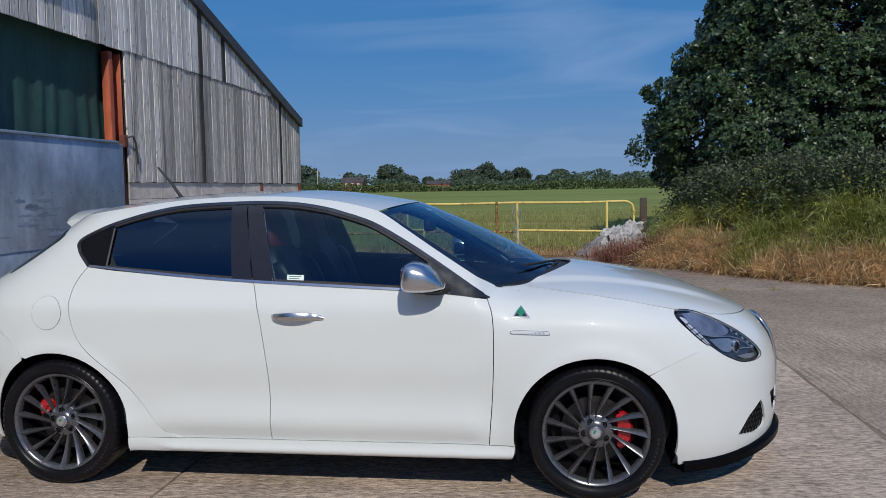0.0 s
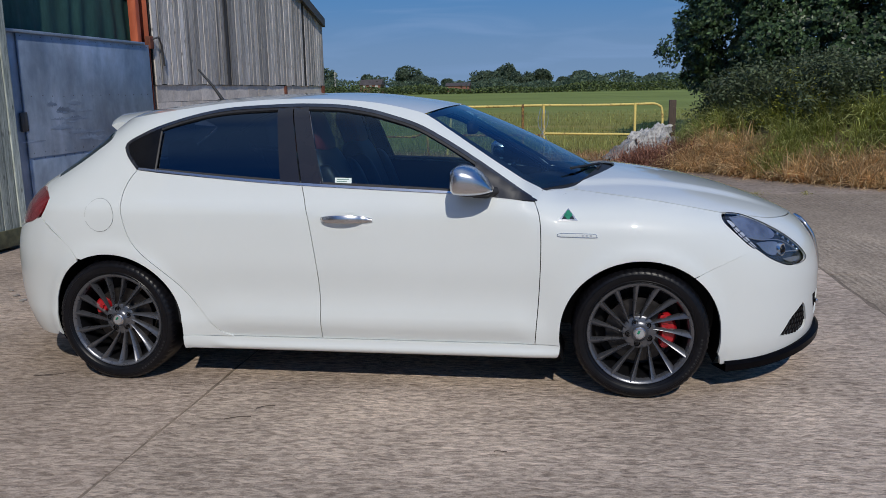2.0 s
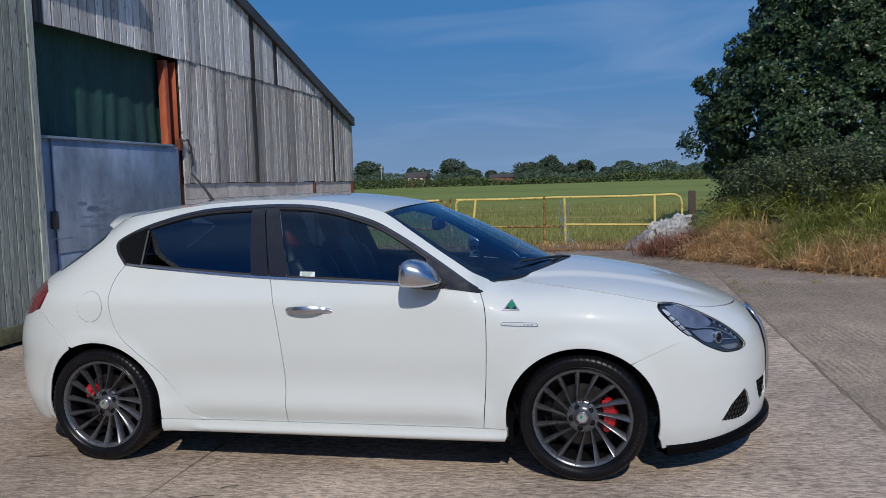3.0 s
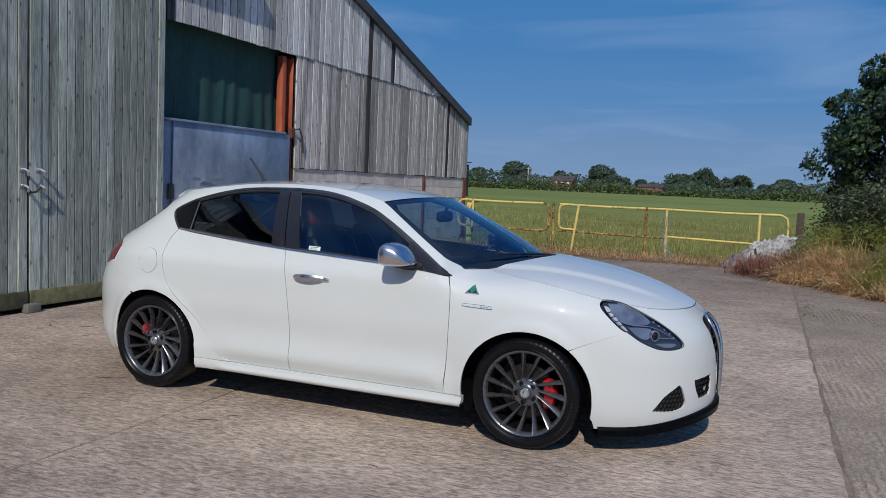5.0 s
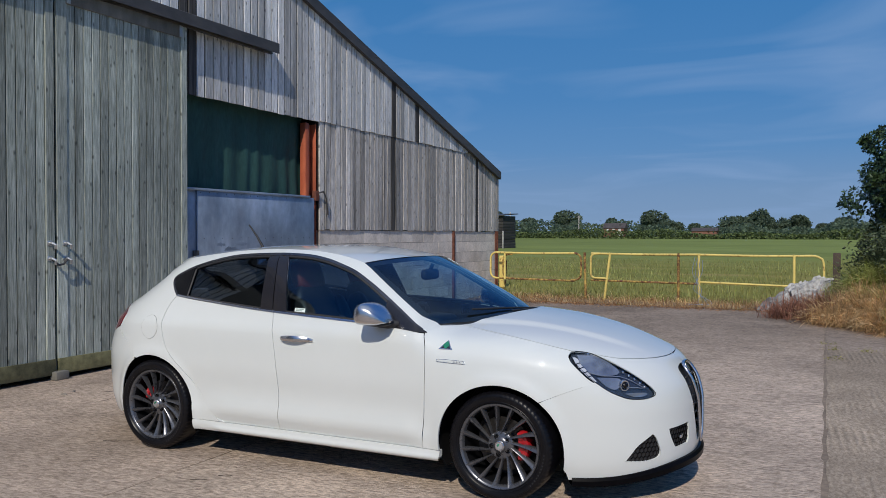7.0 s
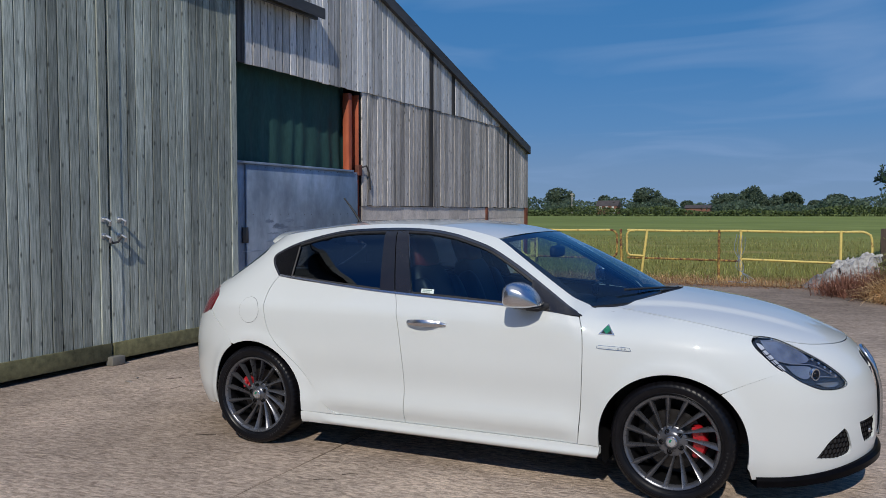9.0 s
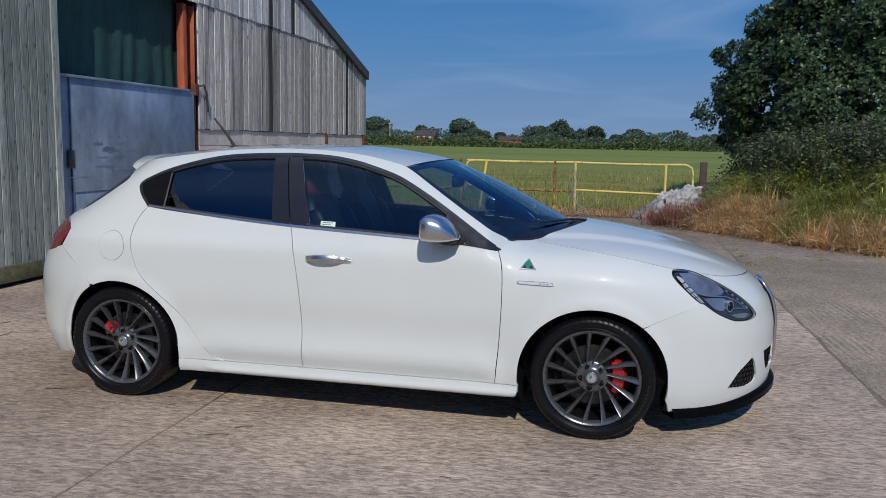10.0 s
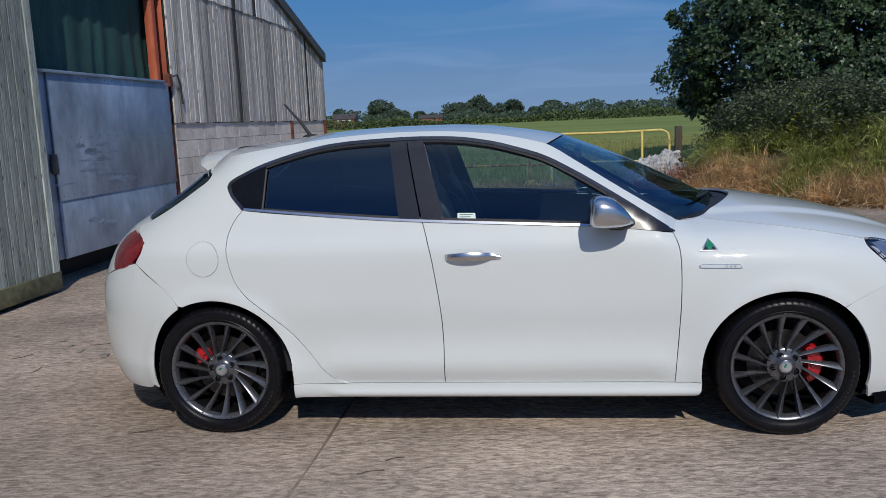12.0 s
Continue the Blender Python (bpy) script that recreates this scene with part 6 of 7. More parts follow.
bmesh.ops.remove_doubles(bm, verts=bm.verts, dist=1e-4)
bmesh.ops.recalc_face_normals(bm, faces=bm.faces)
part("front_splitter", bm, M["splitter"], car, "gloss black front splitter", sharp=28)

# head lamps
LAMP_LOOP = outline(LAMP + [LAMP[0]], step=.012)
for mir in (None, "left"):
    s = 1 if mir is None else -1
    lens = part("headlight", sheet([LAMP_LOOP], side, .02, .0, .002, mir), M["lens"], car, "clear headlight lens", 60)
    lens.visible_shadow = False
    part("lamp_housing", sheet([inset(LAMP_LOOP, -.002)], side, .02, .0, -.020, mir), M["lamp_dark"], lens)
    rimo = sheet([LAMP_LOOP, inset(LAMP_LOOP, .0016)], side, .03, .002, .003, mir)
    part("lamp_seal", rimo, M["black_gloss"], lens)
    for lp, d in (([(1.722, .846), (1.80, .840), (1.90, .796), (1.948, .752), (1.915, .738), (1.86, .738), (1.79, .766)], .009),
                  ([(1.845, .728), (1.90, .727), (1.955, .718), (1.962, .690), (1.945, .664), (1.90, .676)], .009),
                  ([(1.985, .640), (2.03, .640), (2.085, .634), (2.075, .618), (2.03, .617)], .009)):
        lp = outline(lp + [lp[0]], step=.012)
        mid = lp.mean(0)
        bowl = lambda x, z, m_=mid, d_=d: side(x, z) + np.stack([0 * x, d_ + .008 * np.exp(-((x - m_[0]) ** 2 + (z - m_[1]) ** 2) / .0018) + .002 * np.sin((z - .25 * (x - m_[0])) * 2 * math.pi / .06), 0 * x], -1)
        part("reflector", sheet([lp], bowl, .006, .006, 0, mir), M["reflector"], lens, sharp=50)
    for ln, rr in (([(1.80, .757), (1.87, .738), (1.95, .731), (2.01, .705), (2.068, .664)], .0025), ([(1.985, .672), (2.03, .668), (2.066, .662)], .0025), ([(1.735, .842), (1.80, .838), (1.86, .813)], .002)):
        q = smooth_line(ln, .03)
        bm = bmesh.new()
        tube(bm, [(x, (yline(x, z) + .010) * s, z) for x, z in q], rr, 6)
        part("lamp_fin", bm, M["reflector"], lens, sharp=50)
    bm = bmesh.new()
    lathe(bm, [(.020, .004), (.024, -.004), (.030, -.004), (.033, .004), (.033, .03)], 28)
    bmesh.ops.transform(bm, matrix=Matrix.Translation((1.980, (yline(1.980, .682) + .010) * s, .682)) @ Matrix.Rotation(radians(52) * s, 4, "Z") @ Matrix.Diagonal((1, s, 1, 1)), verts=bm.verts)
    bmesh.ops.recalc_face_normals(bm, faces=bm.faces)
    part("projector_ring", bm, M["chrome"], lens, sharp=40)
    bm = bmesh.new()
    bmesh.ops.create_uvsphere(bm, u_segments=20, v_segments=12, radius=.023)
    bmesh.ops.translate(bm, verts=bm.verts, vec=(1.975, (yline(1.980, .682) + .016) * s, .682))
    part("projector_lens", bm, M["black_gloss"], lens, sharp=60)
    for x, z in ((1.962, .752), (1.992, .732), (2.020, .711), (2.047, .689), (2.070, .667), (1.772, .846)):
        bm = bmesh.new()
        bmesh.ops.create_uvsphere(bm, u_segments=8, v_segments=6, radius=.0085)
        bmesh.ops.translate(bm, verts=bm.verts, vec=(x, (yline(x, z) + .012) * s, z))
        part("lamp_diode", bm, M["chrome"], lens, sharp=50)
    strip_ = part("lamp_side_strip", sheet([outline([(1.708, .840), (1.735, .833), (1.80, .765), (1.85, .712)], [(1.85, .712), (1.835, .712), (1.77, .768), (1.708, .840)])], side, .02, .0, -.008, mir), M["lamp_white"], lens)
    for k in range(4):
        x, z = 1.742 + .022 * k, .812 - .0235 * k
        part("strip_slot", sheet([outline([(x - .013, z - .006), (x + .014, z + .004)], [(x + .014, z + .004), (x + .017, z - .001)], [(x + .017, z - .001), (x - .010, z - .011)])], side, .02, .0, -.006, mir), M["lamp_dark"], strip_)

# tail: bumper, tailgate, rear screen, lamps
T = lambda pts: [(float(tail_u(np.array(x), np.array(z))), z) for x, z in pts]
close_in = lambda q: [(-1.317 + (x + 1.317) * k, .318 + (z - .318) * k) for (x, z), k in zip(q, np.interp(np.arange(len(q)), [0, len(q) * .6, len(q)], [1, .955, .95]))]
ra = T(close_in(arch(-1.317, 120, 196, 16)))
rb_loop = outline(T([(-1.495, .645), (-1.58, .730), (-1.738, .842)]), [T([(-1.738, .842)])[0], T([(-1.88, .80)])[0], (C, .60)], [(C, .60), (C, .20)], [(C, .20), T([(-1.80, .20)])[0], T([(-1.68, .235)])[0]], ra[::-1], step=.016)
whole("rear_bumper", [rb_loop], tail, M["paint"], .03, .008)
gate_side = T([(-1.90, .815), (-1.87, .90), (-1.80, .985), (-1.778, 1.0), (-1.705, 1.040)])
whole("tailgate", [outline([(C, .605), T([(-1.90, .80)])[0]], gate_side, [gate_side[-1], (C, 1.075)], [(C, 1.075), (C, .605)])], tail, M["paint"], .03, .02)
rs = T([(-1.70, 1.043), (-1.58, 1.104), (-1.457, 1.182), (-1.376, 1.244)])
whole("rear_screen", [outline(rs, [rs[-1], (C, 1.30)], [(C, 1.30), (C, 1.080)], [(C, 1.080), rs[0]])], tail, M["glass_rear"], .03, .006, -.002, "dark tinted rear screen")
TL = outline(T([(-1.90, .797), (-1.80, .822), (-1.728, .872), (-1.692, .940)]), T([(-1.692, .940), (-1.735, .966), (-1.80, .988)]), T([(-1.80, .988), (-1.87, .955), (-1.91, .88)]), T([(-1.91, .88), (-1.915, .83), (-1.90, .797)]))
both("tail_light", [TL], tail, M["lamp_red"], .025, .02, .003, label="dark red tail light")
for s in (1, -1):
    bm = bmesh.new()
    lathe(bm, [(.030, 0), (.036, -.002), (.036, .10), (.030, .10)], 20)
    bmesh.ops.transform(bm, matrix=Matrix.Translation((-1.83, -.48 * s, .20)) @ Matrix.Rotation(radians(-90), 4, "Z"), verts=bm.verts)
    part("exhaust_tip", bm, M["chrome"], car)

# roof, windscreen and roof spoiler as skins stretched between the rails
def skin(ts, centre, rail, n=14, power=2.2):
    bm = bmesh.new()
    rows = []
    for t in ts:
        c, e = Vector(centre(t)), Vector(rail(t))
        row = []
        for s in np.linspace(-1, 1, 2 * n + 1):
            k = abs(s) ** power
            row.append(bm.verts.new((c.x + (e.x - c.x) * s * s, e.y * s * -1 if e.y < 0 else e.y * s, c.z + (e.z - c.z) * k)))
        rows.append(row)
    for r, q in zip(rows, rows[1:]):
        for k in range(2 * n):
            bm.faces.new((r[k], r[k + 1], q[k + 1], q[k]))
    bmesh.ops.recalc_face_normals(bm, faces=bm.faces)
    if sum(f.normal.z for f in bm.faces) < 0:
        bmesh.ops.reverse_faces(bm, faces=bm.faces)
    return bm


def rail_pt(x, lift=0.0):
    z = float(rail_z(x))
    return (x, -float(half_width(np.array(x), np.array(z))), z + lift)


def roof_c(t):
    x = -1.44 + t * (.37 + 1.44)
    return (x, 0, float(roof_z(x)))


part("roof", skin(np.linspace(0, 1, 40), roof_c, lambda t: rail_pt(-1.44 + t * (.278 + 1.44)), 16, 2.6), M["paint"], car)
def screen(t0, t1, s0, s1, drop, nt=24, ns=33):
    """A piece of the windscreen's curve between two heights and two widths."""
    bm = bmesh.new()
    rows = []
    for t in np.linspace(t0, t1, nt):
        c = Vector((.372 + t * .818, 0, 1.371 - .383 * t + .02 * math.sin(t * math.pi)))
        e = Vector(rail_pt(.280 + t * .578))
        rows.append([bm.verts.new((c.x + (e.x - c.x) * s * s - drop * .5, (e.y + .004) * -s, c.z + (e.z - .002 - c.z) * abs(s) ** 2.4 - drop)) for s in np.linspace(s0, s1, ns)])
    for r, q in zip(rows, rows[1:]):
        for k in range(ns - 1):
            bm.faces.new((r[k], r[k + 1], q[k + 1], q[k]))
    bmesh.ops.recalc_face_normals(bm, faces=bm.faces)
    if sum(f.normal.z for f in bm.faces) < 0:
        bmesh.ops.reverse_faces(bm, faces=bm.faces)
    return bm


ws = part("windscreen", screen(.006, .988, -1, 1, 0), M["glass_screen"], car, "tinted windscreen", sharp=50)
for a in ((.0, .06, -1, 1), (.93, 1.0, -1, 1), (.0, 1.0, -1, -.93), (.0, 1.0, .93, 1)):
    part("screen_border", screen(*a, .007), M["black_matt"], ws, sharp=50)
# roof spoiler
SPW = float(half_width(np.array(-1.44), np.array(1.305))) + .004
bm = bmesh.new()
rows = []
for s in np.linspace(-1, 1, 33):
    y = s * SPW
    k = abs(s) ** 2.5
    xt = -1.605 + .075 * k
    zt = 1.356 - .050 * k
    rows.append([bm.verts.new(q) for q in ((-1.40, y * .995, 1.377 - .060 * k), (xt + .03, y, zt + .004), (xt, y, zt - .012), (xt + .012 + .05 * k ** 4, y * .995, zt - .036 - .030 * k ** 3), (-1.40 - .03 * (1 - k), y * .985, 1.290 - .060 * k))])
for r, q in zip(rows, rows[1:]):
    for k in range(4):
        bm.faces.new((r[k], r[k + 1], q[k + 1], q[k]))
bm.faces.new(rows[0]); bm.faces.new(rows[-1][::-1])
bmesh.ops.recalc_face_normals(bm, faces=bm.faces)
part("roof_spoiler", bm, M["paint"], car, sharp=50)
# cowl and wipers
bm = bmesh.new()
rows = []
for s in np.linspace(-1, 1, 25):
    y = s * .70
    xb = float(screen_base(y * .93)) + .006
    z = float(top_z(np.array(xb + .012), np.array(y * .985)))
    rows.append([bm.verts.new(q) for q in ((xb + .02, y, z - .006), (xb - .03, y, z - .004), (xb - .14, y, z + .004))])
for r, q in zip(rows, rows[1:]):
    for k in range(2):
        bm.faces.new((r[k], r[k + 1], q[k + 1], q[k]))
bmesh.ops.recalc_face_normals(bm, faces=bm.faces)
part("cowl", bm, M["black_matt"], car, sharp=50)
for pts in ([(1.17, .28, 1.012), (1.13, .0, 1.036), (1.06, -.30, 1.052), (.99, -.50, 1.060)], [(1.10, .56, .998), (1.15, .34, 1.012), (1.15, .05, 1.022), (1.13, -.16, 1.030)]):
    bm = bmesh.new()
    tube(bm, smooth_line(pts, .06), .007, 6); part("wiper", bm, M["black_matt"], car, "", 70)

# side glass, pillars and trim
upper = [(.810, .957), *DLO_TOP[1:], *DLO_REAR[1:]]
both("window_trim", [strip(upper, -.002, .013)], side, M["trim"], .03, .016, .003, label="dark satin trim round the side windows")
both("window_seal", [strip(upper[2:], .013, .023)], side, M["black_matt"], .03, .02, .0)
both("window_seal", [strip(DLO_LOW[:-2], .006, .018)], side, M["black_matt"], .03, .02, .0)
for mir in (None, "left"):
    bm = sheet([outline([(-1.160, 1.088), (-.695, 1.042), (-.299, 1.012), (.471, .972), (.57, .966)], [(.57, .966), (.57, .976)], [(.57, .976), (.471, .983), (-.299, 1.023), (-.695, 1.053), (-1.155, 1.098)])], side, .03, .01, .006, mir)
    part("belt_strip", bm, M["satin"], car, "bright waistline strip")
BP = lambda a, b: outline([(a[0], a[1]), (a[2], a[3])], [(a[2], a[3]), (b[2], b[3])], [(b[2], b[3]), (b[0], b[1])])
ty = lambda x: float(dlo_top_z(x)) - .008
both("pillar_trim", [BP((-.463, ty(-.463), -.408, 1.026), (-.386, ty(-.386), -.306, 1.015))], side, M["pillar"], .03, .02, .001)
both("pillar_trim", [BP((-.380, ty(-.380), -.298, 1.015), (-.306, ty(-.306), -.190, 1.010))], side, M["pillar"], .03, .02, .001)
corner = [(-1.236, 1.210), (-1.22, 1.165), (-1.16, 1.10), (-1.068, 1.085), (-1.062, ty(-1.062)), (-1.16, ty(-1.16) - .002)]
both("door_corner_trim", [outline([corner[0], corner[1], corner[2]], [corner[2], corner[3]], [corner[3], corner[4]], [corner[4], corner[5], corner[0]])], side, M["black_gloss"], .03, .02, .001, label="dark plastic handle corner")
tip_top = [(.545, ty(.545) - .004), (.585, ty(.585) - .004), (.66, ty(.66) - .003), (.74, ty(.74) - .002), (.836, .940)]
tip_low = [(.836, .937), (.72, .951), (.65, .958), (.545, .967)]
both("mirror_corner_trim", [outline(tip_top, [tip_top[-1], tip_low[0]], tip_low, [tip_low[-1], tip_top[0]])], side, M["pillar"], .03, .02, .0045)
seg = lambda a, b, n=16: [(x, float(dlo_top_z(x)) - .010) for x in np.linspace(a, b, n)]
wl_ = lambda a, b, n=8: [(x, float(belt(x)) + .006) for x in np.linspace(a, b, n)]
both("rear_window", [outline(seg(-.45, -1.066), [(-1.066, ty(-1.066)), (-1.072, 1.08)], wl_(-1.072, -.405), [(-.405, 1.03), (-.45, ty(-.45))])], side, M["glass_rear"], .04, .005, -.008, label="dark privacy glass")
both("front_window", [outline(seg(.60, -.31), [(-.31, ty(-.31)), (-.195, 1.012)], wl_(-.195, .60), [(.60, .974), (.60, ty(.60))])], side, M["glass_front"], .04, .005, -.008, label="lightly tinted glass")
for s in (1, -1):
    bm = bmesh.new()
    x0_, z0_, x1_, z1_ = -1.058, 1.275, -1.064, 1.09
    tube(bm, [(x0_, (yline(x0_, z0_) - .003) * s, z0_), (x1_, (yline(x1_, z1_) - .003) * s, z1_)], .0055, 6); part("window_bar", bm, M["steel_dark"], car, "", 70)
    bm = bmesh.new()
    tube(bm, [(-.296, (yline(-.29, 1.36) + .004) * s, 1.36), (-.205, (yline(-.2, 1.02) + .004) * s, 1.02)], .006, 6); part("window_bar", bm, M["trim"], car, "", 70)
stick = part("window_sticker", sheet([outline([(-.135, 1.012), (-.050, 1.009)], [(-.050, 1.009), (-.053, 1.048)], [(-.053, 1.048), (-.135, 1.050)])], side, .03, .0, -.006), M["paper"], car, "pale paper sticker inside the window")
for z, x0_, x1_ in ((1.040, -.125, -.065), (1.030, -.125, -.075)):
    part("print_bar", sheet([outline([(x0_, z), (x1_, z)], [(x1_, z), (x1_, z + .004)], [(x1_, z + .004), (x0_, z + .004)])], side, .03, .0, -.0045), M["grey_ink"], stick)

# fuel flap: a ring-shaped gap with its lid
fl = np.array([(-1.352 + .081 * math.cos(a), .868 + .081 * math.sin(a)) for a in np.linspace(0, 2 * math.pi, 40, endpoint=False)])
fo = np.array([(-1.352 + .0823 * math.cos(a), .868 + .0823 * math.sin(a)) for a in np.linspace(0, 2 * math.pi, 40, endpoint=False)])
part("fuel_flap_gap", sheet([fo, fl], side, .03, .0, .0012), M["pillar"], car)
part("fuel_flap", sheet([fl], side, .03, .002, .002), M["paint"], car)

# door handles
for s in (1, -1):
    bm = bmesh.new()
    rows = []
    for t in np.linspace(0, 1, 18):
        x = -.190 + .252 * t
        z = .857 - .004 * t + .006 * math.sin(t * math.pi)
        y = yline(x, z) - .006 - .030 * math.sin(min(1, t * 1.25) * math.pi) ** .6 if 0 < t < 1 else yline(x, z) - .004
        hh = .019 * (math.sin((.12 + .83 * t) * math.pi) ** .5)
        rows.append([bm.verts.new((x, (y + dy) * s, z + dz)) for dy, dz in ((.012, hh), (-.002, hh), (-.008, hh * .3), (-.008, -hh * .3), (-.002, -hh), (.012, -hh))])
    for r, q in zip(rows, rows[1:]):
        for k in range(6):
            bm.faces.new((r[k], r[(k + 1) % 6], q[(k + 1) % 6], q[k]))
    bm.faces.new(rows[0][::-1]); bm.faces.new(rows[-1])
    bmesh.ops.recalc_face_normals(bm, faces=bm.faces)
    h = part("door_handle", bm, M["satin"], car, "bright metal door handle", sharp=50)
    bm = bmesh.new()
    bmesh.ops.create_cone(bm, cap_ends=True, segments=16, radius1=.011, radius2=.010, depth=.006)
    bmesh.ops.transform(bm, matrix=Matrix.Translation((-.172, (yline(-.172, .857) - .020) * s, .857)) @ Matrix.Rotation(radians(90), 4, "X"), verts=bm.verts)
    part("lock_barrel", bm, M["chrome"], h)
    cup = np.array([(-.065 + .062 * math.cos(a), .862 + .030 * math.sin(a)) for a in np.linspace(0, 2 * math.pi, 24, endpoint=False)])
    part("handle_cup", sheet([cup], side, .03, .0, .0012, None if s == 1 else "left"), M["paint"], car)

# badges on the front wing
for mir in (None, "left"):
    tri = outline([(.936, .852), (1.024, .851)], [(1.024, .851), (.980, .901)])
    b = part("wing_badge", sheet([tri], side, .02, .004, .004, mir), M["satin"], car, "silver triangle badge with a green emblem")
    em = outline([(.949, .8565), (1.011, .856)], [(1.011, .856), (.980, .893)])
    part("emblem_ground", sheet([em], side, .02, .002, .0055, mir), M["lamp_dark"], b)
    for dx, dz in ((-.009, .006), (.009, .006), (0, .016), (0, -.003)):
        e = np.array([(.980 + dx + .010 * math.cos(a), .867 + dz * .9 + .009 * math.sin(a)) for a in np.linspace(0, 2 * math.pi, 12, endpoint=False)])
        part("emblem_leaf", sheet([e], side, .02, .001, .0075 + .0004 * (dx > 0) + .0008 * (dz > .01), mir), M["green_badge"], b)
    v = outline([(.934, .787), (.945, .780), (1.10, .776), (1.113, .781)], [(1.113, .781), (1.108, .791), (1.09, .795), (.945, .797), (.934, .787)])
    vb = part("wing_vent", sheet([v], side, .02, .004, .004, mir), M["satin"], car, "silver outlined side badge strip")
    part("vent_face", sheet([inset(v, .0026)], side, .02, .001, .0048, mir), M["paint"], vb)
    for k in range(3):
        e = np.array([(1.048 + .018 * k + .005 * math.cos(a), .786 + .005 * math.sin(a)) for a in np.linspace(0, 2 * math.pi, 10, endpoint=False)])
        part("badge_dot", sheet([e], side, .02, .001, .0068, mir), M["zinc"], vb)
    part("vent_groove", sheet([outline([(.942, .786), (1.035, .784)], [(1.035, .784), (1.035, .789)], [(1.035, .789), (.944, .792)])], side, .02, .0, .0062, mir), M["paint"], vb)

# door mirrors
for s in (1, -1):
    bm = bmesh.new()
    zt_ = pchip([-.112, -.10, -.06, 0, .05, .09, .112], [.060, .078, .088, .074, .040, -.004, -.036])
    zb_ = pchip([-.112, -.10, -.04, .04, .112], [-.052, -.066, -.070, -.066, -.050])
    wy_ = pchip([-.112, -.10, -.05, .02, .08, .112], [.112, .124, .134, .126, .098, .062])
    rows = []
    for x in np.linspace(-.112, .112, 22):
        zc, hz = float(zt_(x) + zb_(x)) / 2, float(zt_(x) - zb_(x)) / 2
        f_ = lambda c_: math.copysign(abs(c_) ** .62, c_)
        rows.append([bm.verts.new((x * .80 + .552, -.950 + .012 * (x + .1) / .2 + .86 * float(wy_(x)) * f_(math.cos(a)), 1.042 + .87 * (zc + hz * f_(math.sin(a))))) for a in np.linspace(0, 2 * math.pi, 32, endpoint=False)])
    for r, q in zip(rows, rows[1:]):
        for k in range(32):
            bm.faces.new((r[k], r[(k + 1) % 32], q[(k + 1) % 32], q[k]))
    bm.faces.new(rows[0][::-1]); bm.faces.new(rows[-1])
    for v_ in bm.verts:
        v_.co.y *= s
    bmesh.ops.recalc_face_normals(bm, faces=bm.faces)
    mh = part("door_mirror", bm, M["satin"], car, "satin chrome mirror housing", 60)
    bm = bmesh.new()
    pad(bm, (.460, -.948 * s, 1.048), (.010, .165, .100), .5, .5, None, 10, 16); part("mirror_glass", bm, M["chrome"], mh, sharp=50)
    bm = bmesh.new()
    tube(bm, [(.55, -.90 * s, .992), (.60, -.865 * s, .985), (.65, -.835 * s, .985)], [.030, .030, .020], 10)
    pad(bm, (.555, -.92 * s, .986), (.15, .15, .022), .6, .6, None, 8, 16)
    part("mirror_arm", bm, M["black_matt"], mh, sharp=50)

# antenna
bm = bmesh.new()
pad(bm, (-1.03, 0, 1.412), (.10, .05, .03), .8, .8, None, 8, 12); part("antenna_base", bm, M["black_matt"], car, sharp=50)
bm = bmesh.new()
tube(bm, [(-1.035, 0, 1.42), (-1.09, 0, 1.50), (-1.175, 0, 1.60)], [.011, .008, .006], 8); part("antenna", bm, M["black_matt"], car, "", 60)

# underbody, wheel housings and inner shell
bm = bmesh.new()
box(bm, (0, 0, .27), (1.80, 1.52, .14), .03); part("floor_pan", bm, M["cabin"], car)
bm = bmesh.new()
box(bm, (-1.72, 0, .40), (.30, 1.10, .36), .05); part("boot_floor", bm, M["cabin"], car)
bm = bmesh.new()
box(bm, (1.86, 0, .42), (.40, 1.00, .42), .05); part("radiator_pack", bm, M["cabin"], car)
for cx, hz in ((1.317, .55), (-1.317, .56)):
    bm = bmesh.new()
    box(bm, (cx, 0, hz), (.78, .96, .62), .04); part("chassis_tub", bm, M["cabin"], car)
for cx in (1.317, -1.317):
    for s in (1, -1):
        bm = bmesh.new()
        rows = []
        for a in np.linspace(radians(-25), radians(205), 26):
            r = .386
            x, z = cx + r * math.cos(a), .318 + r * math.sin(a)
            yo = float(half_width(np.array(x), np.array(max(z, .12)))) - .020
            rows.append([bm.verts.new((x, -yy * s, z)) for yy in (yo, .50)])
        for r_, q in zip(rows, rows[1:]):
            bm.faces.new((r_[0], r_[1], q[1], q[0]))
        part("wheel_liner", bm, M["liner"], car, sharp=50)
inner = lambda d: (lambda x, z: np.stack([x, -(half_width(x, z) - d), z], -1))
both("inner_door", [outline([(-1.10, .30), (.80, .30)], [(.80, .30), (.80, .93)], low(.80, -1.10))], inner(.07), M["cabin"], .08, .0)

# cabin
bm = bmesh.new()
rows = []
for s in np.linspace(-1, 1, 15):
    rows.append([bm.verts.new(q) for q in ((1.06, s * .70, .93 - .03 * s * s), (.86, s * .74, .955 - .03 * s * s), (.66, s * .74, .93 - .03 * s * s), (.60, s * .74, .86), (.64, s * .74, .60))])
for r_, q in zip(rows, rows[1:]):
    for k in range(4):
        bm.faces.new((r_[k], r_[k + 1], q[k + 1], q[k]))
bmesh.ops.recalc_face_normals(bm, faces=bm.faces)
part("dashboard", bm, M["cabin"], car, sharp=50)
